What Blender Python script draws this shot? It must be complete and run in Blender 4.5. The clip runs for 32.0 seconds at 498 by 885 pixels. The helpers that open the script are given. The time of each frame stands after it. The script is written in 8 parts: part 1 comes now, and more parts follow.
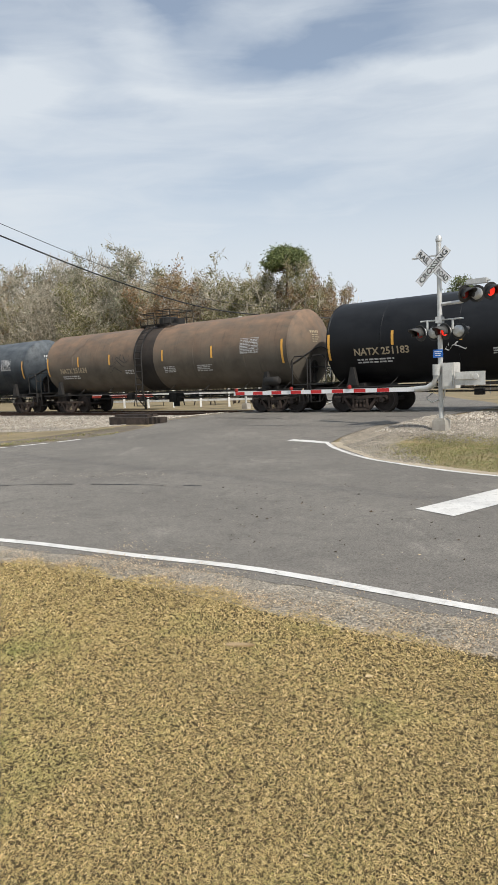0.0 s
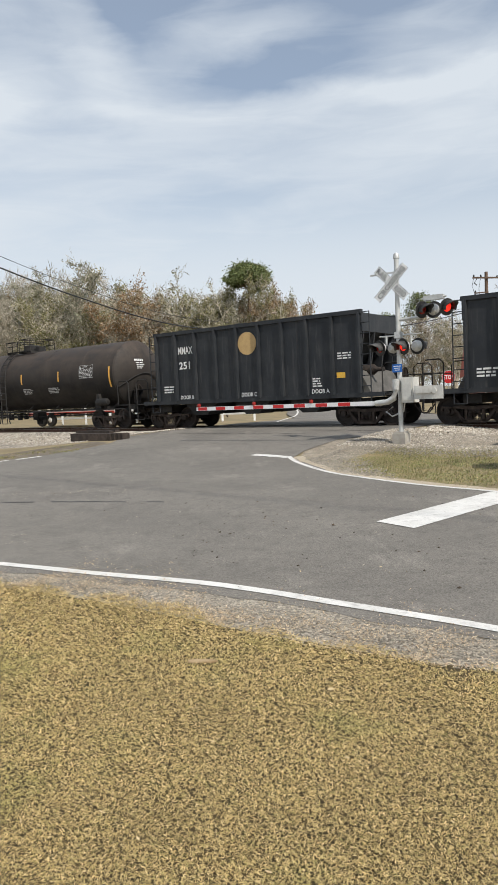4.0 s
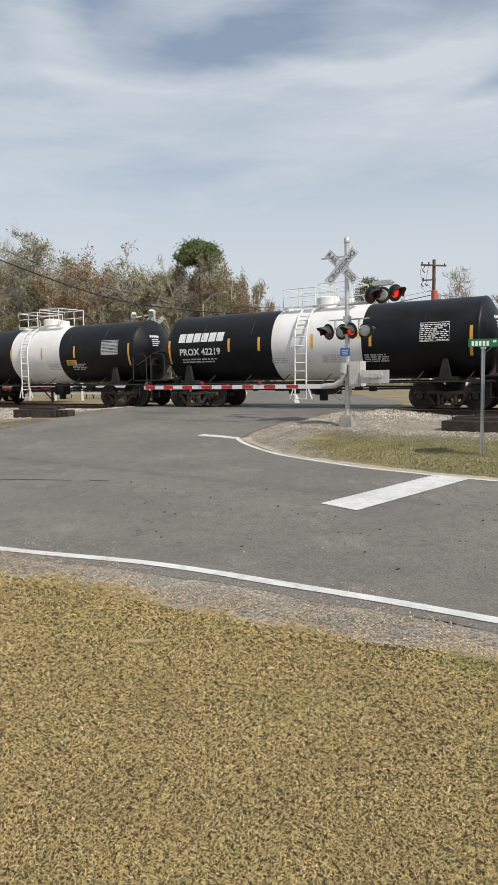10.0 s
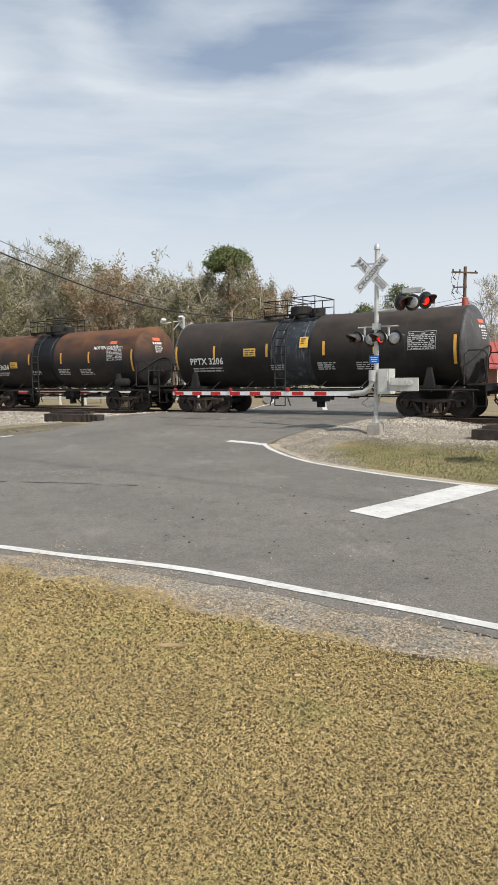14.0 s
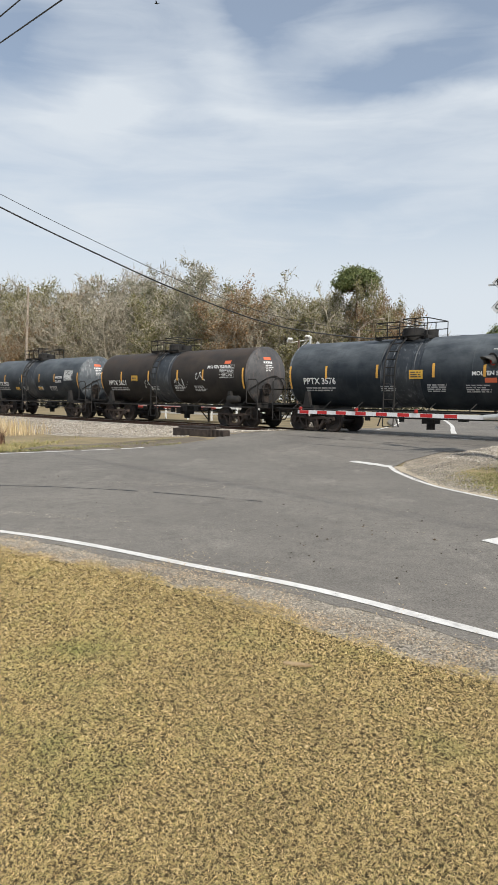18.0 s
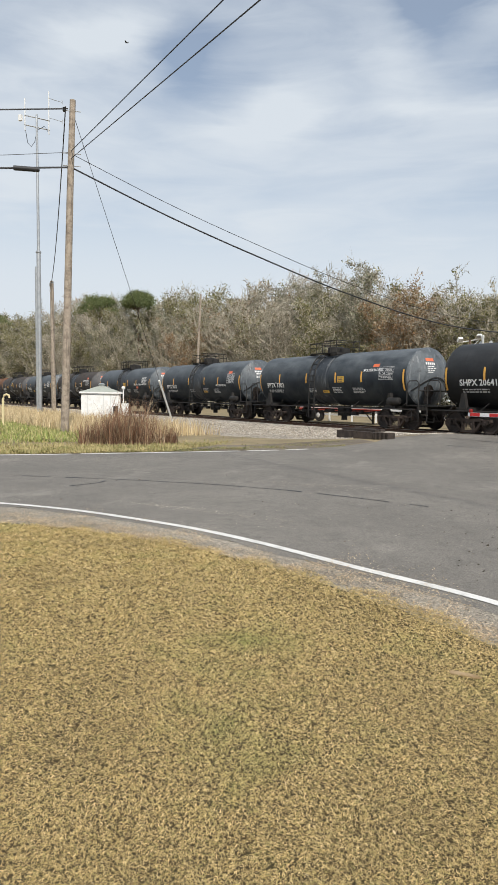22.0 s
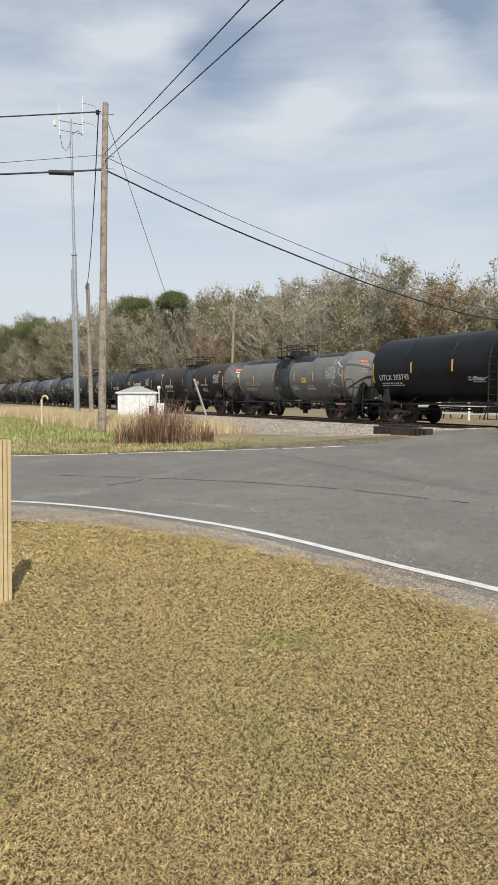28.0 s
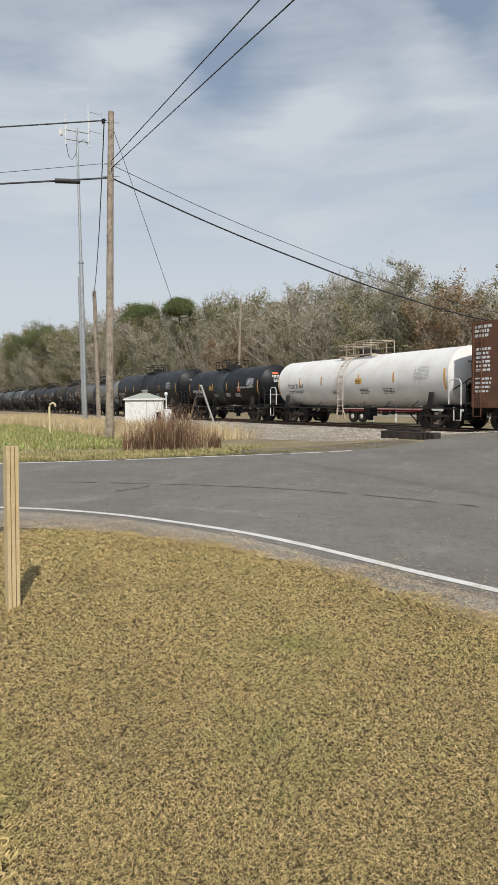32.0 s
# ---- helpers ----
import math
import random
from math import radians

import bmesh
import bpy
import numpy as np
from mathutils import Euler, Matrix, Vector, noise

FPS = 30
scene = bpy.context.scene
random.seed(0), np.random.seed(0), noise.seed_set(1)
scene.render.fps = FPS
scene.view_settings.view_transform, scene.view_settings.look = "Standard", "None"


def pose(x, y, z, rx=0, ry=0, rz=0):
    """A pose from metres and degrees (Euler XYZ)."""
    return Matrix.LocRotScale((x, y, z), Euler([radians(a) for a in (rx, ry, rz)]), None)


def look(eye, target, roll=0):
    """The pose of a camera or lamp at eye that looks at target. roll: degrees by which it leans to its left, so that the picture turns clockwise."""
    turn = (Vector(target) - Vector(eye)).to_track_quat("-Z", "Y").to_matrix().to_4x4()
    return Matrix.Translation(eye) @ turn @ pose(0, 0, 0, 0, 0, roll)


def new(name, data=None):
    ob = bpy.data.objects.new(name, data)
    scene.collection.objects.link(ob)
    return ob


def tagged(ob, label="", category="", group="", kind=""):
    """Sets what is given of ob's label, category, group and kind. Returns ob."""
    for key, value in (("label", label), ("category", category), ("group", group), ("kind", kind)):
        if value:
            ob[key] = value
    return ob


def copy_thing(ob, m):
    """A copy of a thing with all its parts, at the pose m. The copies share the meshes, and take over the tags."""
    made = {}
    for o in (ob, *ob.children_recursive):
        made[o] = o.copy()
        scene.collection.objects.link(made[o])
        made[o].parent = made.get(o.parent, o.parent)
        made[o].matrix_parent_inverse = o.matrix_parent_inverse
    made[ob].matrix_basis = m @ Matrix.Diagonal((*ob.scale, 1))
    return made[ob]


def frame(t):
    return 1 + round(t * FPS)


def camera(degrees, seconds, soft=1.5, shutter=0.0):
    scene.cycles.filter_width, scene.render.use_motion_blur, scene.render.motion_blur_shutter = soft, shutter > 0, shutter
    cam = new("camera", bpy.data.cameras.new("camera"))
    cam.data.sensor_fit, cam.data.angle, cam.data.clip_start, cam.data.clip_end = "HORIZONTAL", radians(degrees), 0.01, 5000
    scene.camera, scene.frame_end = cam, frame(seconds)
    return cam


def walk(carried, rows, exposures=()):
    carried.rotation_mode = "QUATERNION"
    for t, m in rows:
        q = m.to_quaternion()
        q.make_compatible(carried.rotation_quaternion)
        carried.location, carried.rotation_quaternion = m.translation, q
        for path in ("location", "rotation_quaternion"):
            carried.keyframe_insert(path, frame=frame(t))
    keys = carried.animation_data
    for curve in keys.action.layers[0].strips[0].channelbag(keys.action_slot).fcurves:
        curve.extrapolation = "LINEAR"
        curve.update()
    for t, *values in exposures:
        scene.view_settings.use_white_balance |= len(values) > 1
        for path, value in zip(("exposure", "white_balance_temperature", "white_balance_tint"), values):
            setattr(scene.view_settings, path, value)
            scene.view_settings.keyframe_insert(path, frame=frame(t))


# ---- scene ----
cam = camera(40.7, 32.0, 0.9)
PATH = [
    (0, (-0.077, -0.012, 1.654), (-0.178, 1.977, 1.472), -2.3),
    (0.5, (-0.073, -0.022, 1.661), (-0.166, 1.968, 1.482), -2.2),
    (1, (-0.07, -0.017, 1.652), (-0.095, 1.976, 1.48), -2.5),
    (1.5, (-0.063, -0.021, 1.655), (-0.066, 1.971, 1.48), -2.8),
    (2, (-0.06, -0.028, 1.654), (-0.068, 1.965, 1.491), -2.7),
    (2.5, (-0.057, -0.033, 1.654), (-0.061, 1.96, 1.483), -2.8),
    (4.5, (-0.056, -0.026, 1.655), (-0.033, 1.969, 1.518), -2.4),
    (5, (-0.049, -0.031, 1.667), (0.059, 1.961, 1.523), -1.2),
    (5.5, (-0.028, -0.033, 1.668), (0.197, 1.949, 1.518), -1.4),
    (6, (-0.019, -0.044, 1.666), (0.302, 1.925, 1.517), -1.7),
    (6.5, (-0.018, -0.051, 1.67), (0.311, 1.915, 1.51), -1.6),
    (7, (-0.027, -0.04, 1.663), (0.292, 1.927, 1.499), -1.6),
    (7.5, (-0.02, -0.028, 1.662), (0.236, 1.947, 1.483), -1.7),
    (8, (-0.033, -0.024, 1.66), (0.177, 1.957, 1.484), -1.3),
    (8.5, (-0.032, -0.019, 1.662), (0.16, 1.962, 1.462), -1.0),
    (9, (-0.041, -0.015, 1.657), (0.134, 1.967, 1.458), -0.9),
    (9.5, (-0.037, -0.014, 1.651), (0.137, 1.968, 1.447), -1.2),
    (10, (-0.04, -0.016, 1.656), (0.121, 1.967, 1.451), -1.1),
    (10.5, (-0.039, -0.01, 1.652), (0.129, 1.972, 1.451), -1.1),
    (11, (-0.044, -0.039, 1.67), (0.112, 1.945, 1.469), -0.9),
    (11.5, (-0.037, -0.011, 1.655), (0.118, 1.971, 1.445), -1.2),
    (12, (-0.043, -0.016, 1.658), (0.101, 1.969, 1.455), -1.0),
    (12.5, (-0.048, -0.005, 1.655), (0.078, 1.98, 1.447), -0.9),
    (13, (-0.051, -0.03, 1.666), (0.063, 1.956, 1.456), -1.1),
    (13.5, (-0.059, -0.038, 1.663), (0.033, 1.95, 1.465), -0.8),
    (15.5, (-0.056, -0.045, 1.668), (0.011, 1.946, 1.493), -0.4),
    (16, (-0.068, -0.043, 1.667), (-0.047, 1.949, 1.488), -0.5),
    (16.5, (-0.086, -0.048, 1.668), (-0.112, 1.946, 1.505), -0.5),
    (17, (-0.112, -0.05, 1.674), (-0.213, 1.941, 1.517), 0.2),
    (17.5, (-0.133, -0.076, 1.683), (-0.332, 1.91, 1.559), 0.7),
    (18, (-0.147, -0.029, 1.655), (-0.423, 1.947, 1.525), 0.9),
    (18.5, (-0.149, -0.024, 1.663), (-0.493, 1.938, 1.485), 0.8),
    (19, (-0.154, -0.028, 1.666), (-0.523, 1.929, 1.478), 1.0),
    (19.5, (-0.148, -0.029, 1.666), (-0.531, 1.927, 1.496), 1.0),
    (20, (-0.145, -0.009, 1.653), (-0.529, 1.947, 1.493), 0.8),
    (20.5, (-0.151, -0.037, 1.664), (-0.56, 1.914, 1.506), 0.8),
    (21, (-0.189, -0.006, 1.651), (-0.723, 1.916, 1.507), 1.1),
    (21.5, (-0.138, -0.136, 1.661), (-0.799, 1.747, 1.542), 1.0),
    (22, (-0.152, -0.116, 1.661), (-0.894, 1.737, 1.529), 0.9),
    (22.5, (-0.16, -0.099, 1.656), (-0.96, 1.73, 1.543), 0.7),
    (23, (-0.171, -0.082, 1.657), (-0.999, 1.735, 1.541), 0.8),
    (23.5, (-0.172, -0.097, 1.663), (-1.009, 1.715, 1.538), 0.9),
    (24, (-0.185, -0.057, 1.649), (-1.034, 1.749, 1.518), 0.7),
    (24.5, (-0.183, -0.059, 1.648), (-1.031, 1.748, 1.528), 0.7),
    (26.5, (-0.18, -0.059, 1.646), (-1.03, 1.746, 1.519), 0.5),
    (27, (-0.184, -0.063, 1.647), (-1.015, 1.751, 1.509), 0.5),
    (27.5, (-0.188, -0.043, 1.638), (-1.021, 1.77, 1.495), 0.3),
    (28, (-0.18, -0.056, 1.644), (-1.019, 1.755, 1.506), 0.0),
    (28.5, (-0.171, -0.074, 1.647), (-1.021, 1.732, 1.527), -0.1),
    (29, (-0.19, -0.043, 1.636), (-1.041, 1.762, 1.507), -0.1),
    (29.5, (-0.174, -0.058, 1.639), (-1.031, 1.745, 1.513), -0.2),
    (30, (-0.179, -0.054, 1.636), (-1.041, 1.748, 1.523), -0.1),
    (30.5, (-0.168, -0.068, 1.644), (-1.027, 1.735, 1.535), -0.2),
    (31, (-0.178, -0.055, 1.639), (-1.036, 1.749, 1.541), -0.3),
    (31.5, (-0.179, -0.059, 1.643), (-1.043, 1.742, 1.542), -0.1),
    (32, (-0.182, -0.048, 1.632), (-1.041, 1.754, 1.511), -0.5),
]
walk(cam, [(t, look(eye, target, roll)) for t, eye, target, roll in PATH], [(0.0, 0.06), (2.0, 0.06), (5.0, 0.1), (6.0, -0.03), (8.0, -0.04), (10.0, -0.1), (12.0, 0.05), (16.0, 0.08), (18.0, 0.08), (20.0, 0.12), (22.0, 0.07), (24.0, -0.04), (28.0, 0.0), (30.0, -0.06), (31.0, 0.02), (32.0, -0.18)])

# ---- world, sun, exposure ----
SUN_TO = Vector((0.42, -0.57, 0.70)).normalized()
world = bpy.data.worlds.new("world")
scene.world = world
world.use_nodes = True


def node(nt, kind, **values):
    n = nt.nodes.new(kind)
    for key, value in values.items():
        if key in n.inputs:
            n.inputs[key].default_value = value
    return n


def build_world():
    nt = world.node_tree
    nt.nodes.clear()
    out = nt.nodes.new("ShaderNodeOutputWorld")
    bg = nt.nodes.new("ShaderNodeBackground")
    bg.inputs["Strength"].default_value = 0.1
    sky = nt.nodes.new("ShaderNodeTexSky")
    sky.sky_type = "NISHITA"
    sky.sun_disc = False
    sky.sun_elevation = math.asin(SUN_TO.z)
    sky.sun_rotation = math.atan2(SUN_TO.x, SUN_TO.y)
    sky.air_density, sky.dust_density, sky.ozone_density = 1.2, 0.2, 2.4
    # thin cloud by bearing and elevation, in degrees: a soft streaky sheet with clearer and denser drifts in it
    def calc(op, a, b=None, c=None):
        n = nt.nodes.new("ShaderNodeMath")
        n.operation = op
        for k, v in enumerate((a, b, c)):
            if v is None:
                continue
            if isinstance(v, (int, float)):
                n.inputs[k].default_value = v
            else:
                nt.links.new(v, n.inputs[k])
        return n.outputs[0]

    def spread(value, lo, hi, a, b):
        n = nt.nodes.new("ShaderNodeMapRange")
        n.interpolation_type = "SMOOTHSTEP"
        for key, v in (("From Min", lo), ("From Max", hi), ("To Min", a), ("To Max", b)):
            n.inputs[key].default_value = v
        nt.links.new(value, n.inputs["Value"])
        return n.outputs[0]

    tc = nt.nodes.new("ShaderNodeTexCoord")
    sep = nt.nodes.new("ShaderNodeSeparateXYZ")
    nt.links.new(tc.outputs["Generated"], sep.inputs[0])
    az = calc("MULTIPLY", calc("ARCTAN2", sep.outputs["X"], sep.outputs["Y"]), 57.2958)
    el = calc("MULTIPLY", calc("ARCSINE", sep.outputs["Z"]), 57.2958)
    flat = nt.nodes.new("ShaderNodeCombineXYZ")
    nt.links.new(az, flat.inputs[0])
    nt.links.new(el, flat.inputs[1])

    def cloud_noise(scale, turn, detail, rough, warp=0.0):
        mp = nt.nodes.new("ShaderNodeMapping")
        mp.inputs["Rotation"].default_value = (0, 0, radians(turn))
        mp.inputs["Scale"].default_value = (*scale, 1.0)
        nt.links.new(flat.outputs[0], mp.inputs["Vector"])
        n = node(nt, "ShaderNodeTexNoise", Scale=1.0, Detail=detail, Roughness=rough, Distortion=warp)
        nt.links.new(mp.outputs[0], n.inputs["Vector"])
        return n

    bend = cloud_noise((0.09, 0.2), -12, 5.0, 0.55)
    shift = nt.nodes.new("ShaderNodeVectorMath")
    shift.operation = "SUBTRACT"
    shift.inputs[1].default_value = (0.5, 0.5, 0.5)
    nt.links.new(bend.outputs["Color"], shift.inputs[0])
    grow = nt.nodes.new("ShaderNodeVectorMath")
    grow.operation = "MULTIPLY_ADD"
    grow.inputs[1].default_value = (9.0, 3.2, 0.0)
    nt.links.new(shift.outputs[0], grow.inputs[0])
    nt.links.new(flat.outputs[0], grow.inputs[2])
    broad = spread(cloud_noise((0.035, 0.13), -14, 4.0, 0.5, 0.4).outputs["Fac"], 0.3, 0.7, -0.15, 0.15)
    wisps = spread(cloud_noise((0.10, 0.55), -16, 6.0, 0.6, 0.8).outputs["Fac"], 0.28, 0.74, -0.06, 0.08)
    cover = calc("ADD", calc("ADD", broad, wisps), spread(el, 20.0, 30.0, 0.80, 0.52))
    # bearing, elevation, half length, half height, tilt, and how much denser or clearer
    drifts = ((5.0, 25.0, 16.0, 3.0, 3, -0.48), (11.0, 22.9, 19.0, 1.2, 2, 0.35), (0.0, 26.5, 11.0, 1.5, 12, 0.32), (27.0, 27.2, 10.0, 3.2, 0, -0.55), (14.0, 29.0, 14.0, 2.2, 5, -0.5), (25.2, 21.2, 5.0, 1.0, 2, -0.45), (30.0, 17.2, 4.0, 1.7, 0, -0.45), (-6.8, 28.6, 6.5, 2.6, 10, -0.4), (-25.0, 24.2, 7.0, 2.6, 5, -0.3), (-35.0, 26.3, 7.0, 2.4, 20, 0.4), (-27.5, 25.8, 5.5, 2.6, 30, -0.3), (-21.0, 22.3, 8.0, 2.4, 15, 0.25), (-11.0, 25.9, 6.0, 3.0, -50, 0.28), (-12.5, 21.0, 7.0, 1.3, 0, -0.2), (-2.0, 16.0, 9.0, 1.2, 4, -0.15))
    for a, e, w, h, tilt, amount in drifts:
        mp = nt.nodes.new("ShaderNodeMapping")
        mp.vector_type = "TEXTURE"
        mp.inputs["Location"].default_value = (a, e, 0)
        mp.inputs["Rotation"].default_value = (0, 0, radians(tilt))
        mp.inputs["Scale"].default_value = (w, h, 1)
        nt.links.new(grow.outputs[0], mp.inputs["Vector"])
        far = nt.nodes.new("ShaderNodeVectorMath")
        far.operation = "LENGTH"
        nt.links.new(mp.outputs[0], far.inputs[0])
        cover = calc("ADD", cover, spread(far.outputs["Value"], 0.0, 1.25, amount, 0.0))
    thin = calc("MAXIMUM", calc("MINIMUM", cover, 0.97), spread(el, 7.0, 23.0, 0.97, 0.28))
    mix = nt.nodes.new("ShaderNodeMix")
    mix.data_type = "RGBA"
    mix.inputs["B"].default_value = (6.8, 7.35, 7.92, 1)
    nt.links.new(thin, mix.inputs["Factor"])
    nt.links.new(sky.outputs[0], mix.inputs["A"])
    nt.links.new(mix.outputs["Result"], bg.inputs["Color"])
    nt.links.new(bg.outputs[0], out.inputs[0])


build_world()
sun = new("sun", bpy.data.lights.new("sun", "SUN"))
sun.data.energy, sun.data.angle, sun.data.color = 3.95, radians(1.2), (1.0, 0.95, 0.87)
sun.matrix_world = look((0, 0, 60), tuple(Vector((0, 0, 60)) - SUN_TO * 10))

# ---- materials ----
MATS = {}


def principled(name):
    m = bpy.data.materials.new(name)
    m.use_nodes = True
    return m, m.node_tree, m.node_tree.nodes["Principled BSDF"]


def mixed(nt, fac, a, b):
    mix = nt.nodes.new("ShaderNodeMix")
    mix.data_type = "RGBA"
    for sock, val in (("A", a), ("B", b)):
        if isinstance(val, (tuple, list)):
            mix.inputs[sock].default_value = (*val[:3], 1)
        else:
            nt.links.new(val, mix.inputs[sock])
    if isinstance(fac, (int, float)):
        mix.inputs["Factor"].default_value = fac
    else:
        nt.links.new(fac, mix.inputs["Factor"])
    return mix.outputs["Result"]


def noise_fac(nt, vec, scale, lo, hi, detail=6.0, rough=0.6, stretch=None):
    if stretch:
        mp = nt.nodes.new("ShaderNodeMapping")
        mp.inputs["Scale"].default_value = stretch
        nt.links.new(vec, mp.inputs["Vector"])
        vec = mp.outputs[0]
    n = node(nt, "ShaderNodeTexNoise", Scale=scale, Detail=detail, Roughness=rough)
    nt.links.new(vec, n.inputs["Vector"])
    r = nt.nodes.new("ShaderNodeMapRange")
    r.inputs["From Min"].default_value, r.inputs["From Max"].default_value = lo, hi
    nt.links.new(n.outputs["Fac"], r.inputs["Value"])
    return r.outputs[0]


def bumped(nt, bsdf, height, strength=0.3, distance=0.01):
    b = nt.nodes.new("ShaderNodeBump")
    b.inputs["Strength"].default_value, b.inputs["Distance"].default_value = strength, distance
    nt.links.new(height, b.inputs["Height"])
    nt.links.new(b.outputs[0], bsdf.inputs["Normal"])


def surface(name, base, second, scale=3.0, rough=0.6, metal=0.0, fine=60.0, bump=0.15, third=None, streak=None, vary=0.0, lo=0.42, hi=0.68, world_space=False):
    """A painted, rusted or plain surface: two tones at a large scale, a fine grain, and streaks that run down."""
    if name in MATS:
        return MATS[name]
    m, nt, bsdf = principled(name)
    tc = nt.nodes.new("ShaderNodeTexCoord")
    vec = tc.outputs["Object"]
    if world_space:
        geo = nt.nodes.new("ShaderNodeNewGeometry")
        vec = geo.outputs["Position"]
    col = mixed(nt, noise_fac(nt, vec, scale, lo, hi), base, second)
    if third:
        col = mixed(nt, noise_fac(nt, vec, scale * 2.7, 0.52, 0.72, 8.0, 0.7), col, third)
    if streak:
        col = mixed(nt, noise_fac(nt, vec, 4.0, 0.55, 0.75, 4.0, 0.6, (2.2, 2.2, 0.25)), col, streak)
    fine_n = node(nt, "ShaderNodeTexNoise", Scale=fine, Detail=5.0, Roughness=0.7)
    nt.links.new(vec, fine_n.inputs["Vector"])
    bright = nt.nodes.new("ShaderNodeMapRange")
    bright.inputs["From Min"].default_value, bright.inputs["From Max"].default_value = 0.3, 0.7
    bright.inputs["To Min"].default_value, bright.inputs["To Max"].default_value = 0.86, 1.12
    nt.links.new(fine_n.outputs["Fac"], bright.inputs["Value"])
    hsv = nt.nodes.new("ShaderNodeHueSaturation")
    nt.links.new(col, hsv.inputs["Color"])
    val = bright.outputs[0]
    if vary:
        info = nt.nodes.new("ShaderNodeObjectInfo")
        vr = nt.nodes.new("ShaderNodeMapRange")
        vr.inputs["To Min"].default_value, vr.inputs["To Max"].default_value = 1 - vary, 1 + vary
        nt.links.new(info.outputs["Random"], vr.inputs["Value"])
        mu = nt.nodes.new("ShaderNodeMath")
        mu.operation = "MULTIPLY"
        nt.links.new(vr.outputs[0], mu.inputs[0])
        nt.links.new(val, mu.inputs[1])
        val = mu.outputs[0]
    nt.links.new(val, hsv.inputs["Value"])
    nt.links.new(hsv.outputs[0], bsdf.inputs["Base Color"])
    bsdf.inputs["Roughness"].default_value = rough
    bsdf.inputs["Metallic"].default_value = metal
    if bump:
        bumped(nt, bsdf, fine_n.outputs["Fac"], bump)
    MATS[name] = m
    return m


def tank_paint(name, base, grime, top, rough=0.45, top_fac=0.7):
    """Tank paint: weathered along the crown, streaked down the sides."""
    if name in MATS:
        return MATS[name]
    m, nt, bsdf = principled(name)
    tc = nt.nodes.new("ShaderNodeTexCoord")
    vec = tc.outputs["Object"]
    sep = nt.nodes.new("ShaderNodeSeparateXYZ")
    nt.links.new(vec, sep.inputs[0])
    col = mixed(nt, noise_fac(nt, vec, 1.2, 0.4, 0.75), base, grime)
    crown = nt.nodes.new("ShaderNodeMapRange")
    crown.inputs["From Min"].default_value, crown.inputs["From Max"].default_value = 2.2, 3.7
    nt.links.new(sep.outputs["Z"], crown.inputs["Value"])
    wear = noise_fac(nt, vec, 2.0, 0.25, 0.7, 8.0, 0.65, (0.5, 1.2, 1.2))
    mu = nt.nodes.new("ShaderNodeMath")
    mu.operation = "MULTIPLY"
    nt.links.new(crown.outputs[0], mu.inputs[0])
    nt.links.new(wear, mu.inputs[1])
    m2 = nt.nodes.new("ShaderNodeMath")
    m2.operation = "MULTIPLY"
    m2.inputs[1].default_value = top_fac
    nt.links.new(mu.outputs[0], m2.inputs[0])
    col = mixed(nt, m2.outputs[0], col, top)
    st = noise_fac(nt, vec, 3.0, 0.56, 0.8, 5.0, 0.6, (3.0, 0.4, 0.3))
    m3 = nt.nodes.new("ShaderNodeMath")
    m3.operation = "MULTIPLY"
    m3.inputs[1].default_value = 0.55
    nt.links.new(st, m3.inputs[0])
    col = mixed(nt, m3.outputs[0], col, grime)
    nt.links.new(col, bsdf.inputs["Base Color"])
    rr = nt.nodes.new("ShaderNodeMapRange")
    rr.inputs["To Min"].default_value, rr.inputs["To Max"].default_value = rough - 0.08, rough + 0.2
    nt.links.new(wear, rr.inputs["Value"])
    nt.links.new(rr.outputs[0], bsdf.inputs["Roughness"])
    bsdf.inputs["Specular IOR Level"].default_value = 0.2
    n = node(nt, "ShaderNodeTexNoise", Scale=1.6, Detail=3.0)
    nt.links.new(vec, n.inputs["Vector"])
    bumped(nt, bsdf, n.outputs["Fac"], 0.12, 0.05)
    MATS[name] = m
    return m


def island_mix(name, colours, rough=0.8, patch=None, trans=0.0):
    """Colours spread over the islands of one mesh (blades, stones, leaves); patch: a colour that comes in patches."""
    m, nt, bsdf = principled(name)
    geo = nt.nodes.new("ShaderNodeNewGeometry")
    ramp = nt.nodes.new("ShaderNodeValToRGB")
    el = ramp.color_ramp.elements
    while len(el) < len(colours):
        el.new(0.5)
    for k, c in enumerate(colours):
        el[k].position = k / max(1, len(colours) - 1)
        el[k].color = (*c, 1)
    nt.links.new(geo.outputs["Random Per Island"], ramp.inputs[0])
    col = ramp.outputs[0]
    if patch:
        f = noise_fac(nt, geo.outputs["Position"], patch[1], patch[2], patch[3], 4.0, 0.6)
        m1 = nt.nodes.new("ShaderNodeMath")
        m1.operation = "MULTIPLY"
        m1.inputs[1].default_value = patch[4]
        nt.links.new(f, m1.inputs[0])
        col = mixed(nt, m1.outputs[0], col, patch[0])
    big = noise_fac(nt, geo.outputs["Position"], 0.9, 0.3, 0.7, 3.0, 0.5)
    hsv = nt.nodes.new("ShaderNodeHueSaturation")
    mr = nt.nodes.new("ShaderNodeMapRange")
    mr.inputs["To Min"].default_value, mr.inputs["To Max"].default_value = 0.82, 1.15
    nt.links.new(big, mr.inputs["Value"])
    nt.links.new(mr.outputs[0], hsv.inputs["Value"])
    nt.links.new(col, hsv.inputs["Color"])
    nt.links.new(hsv.outputs[0], bsdf.inputs["Base Color"])
    bsdf.inputs["Roughness"].default_value = rough
    MATS[name] = m
    return m


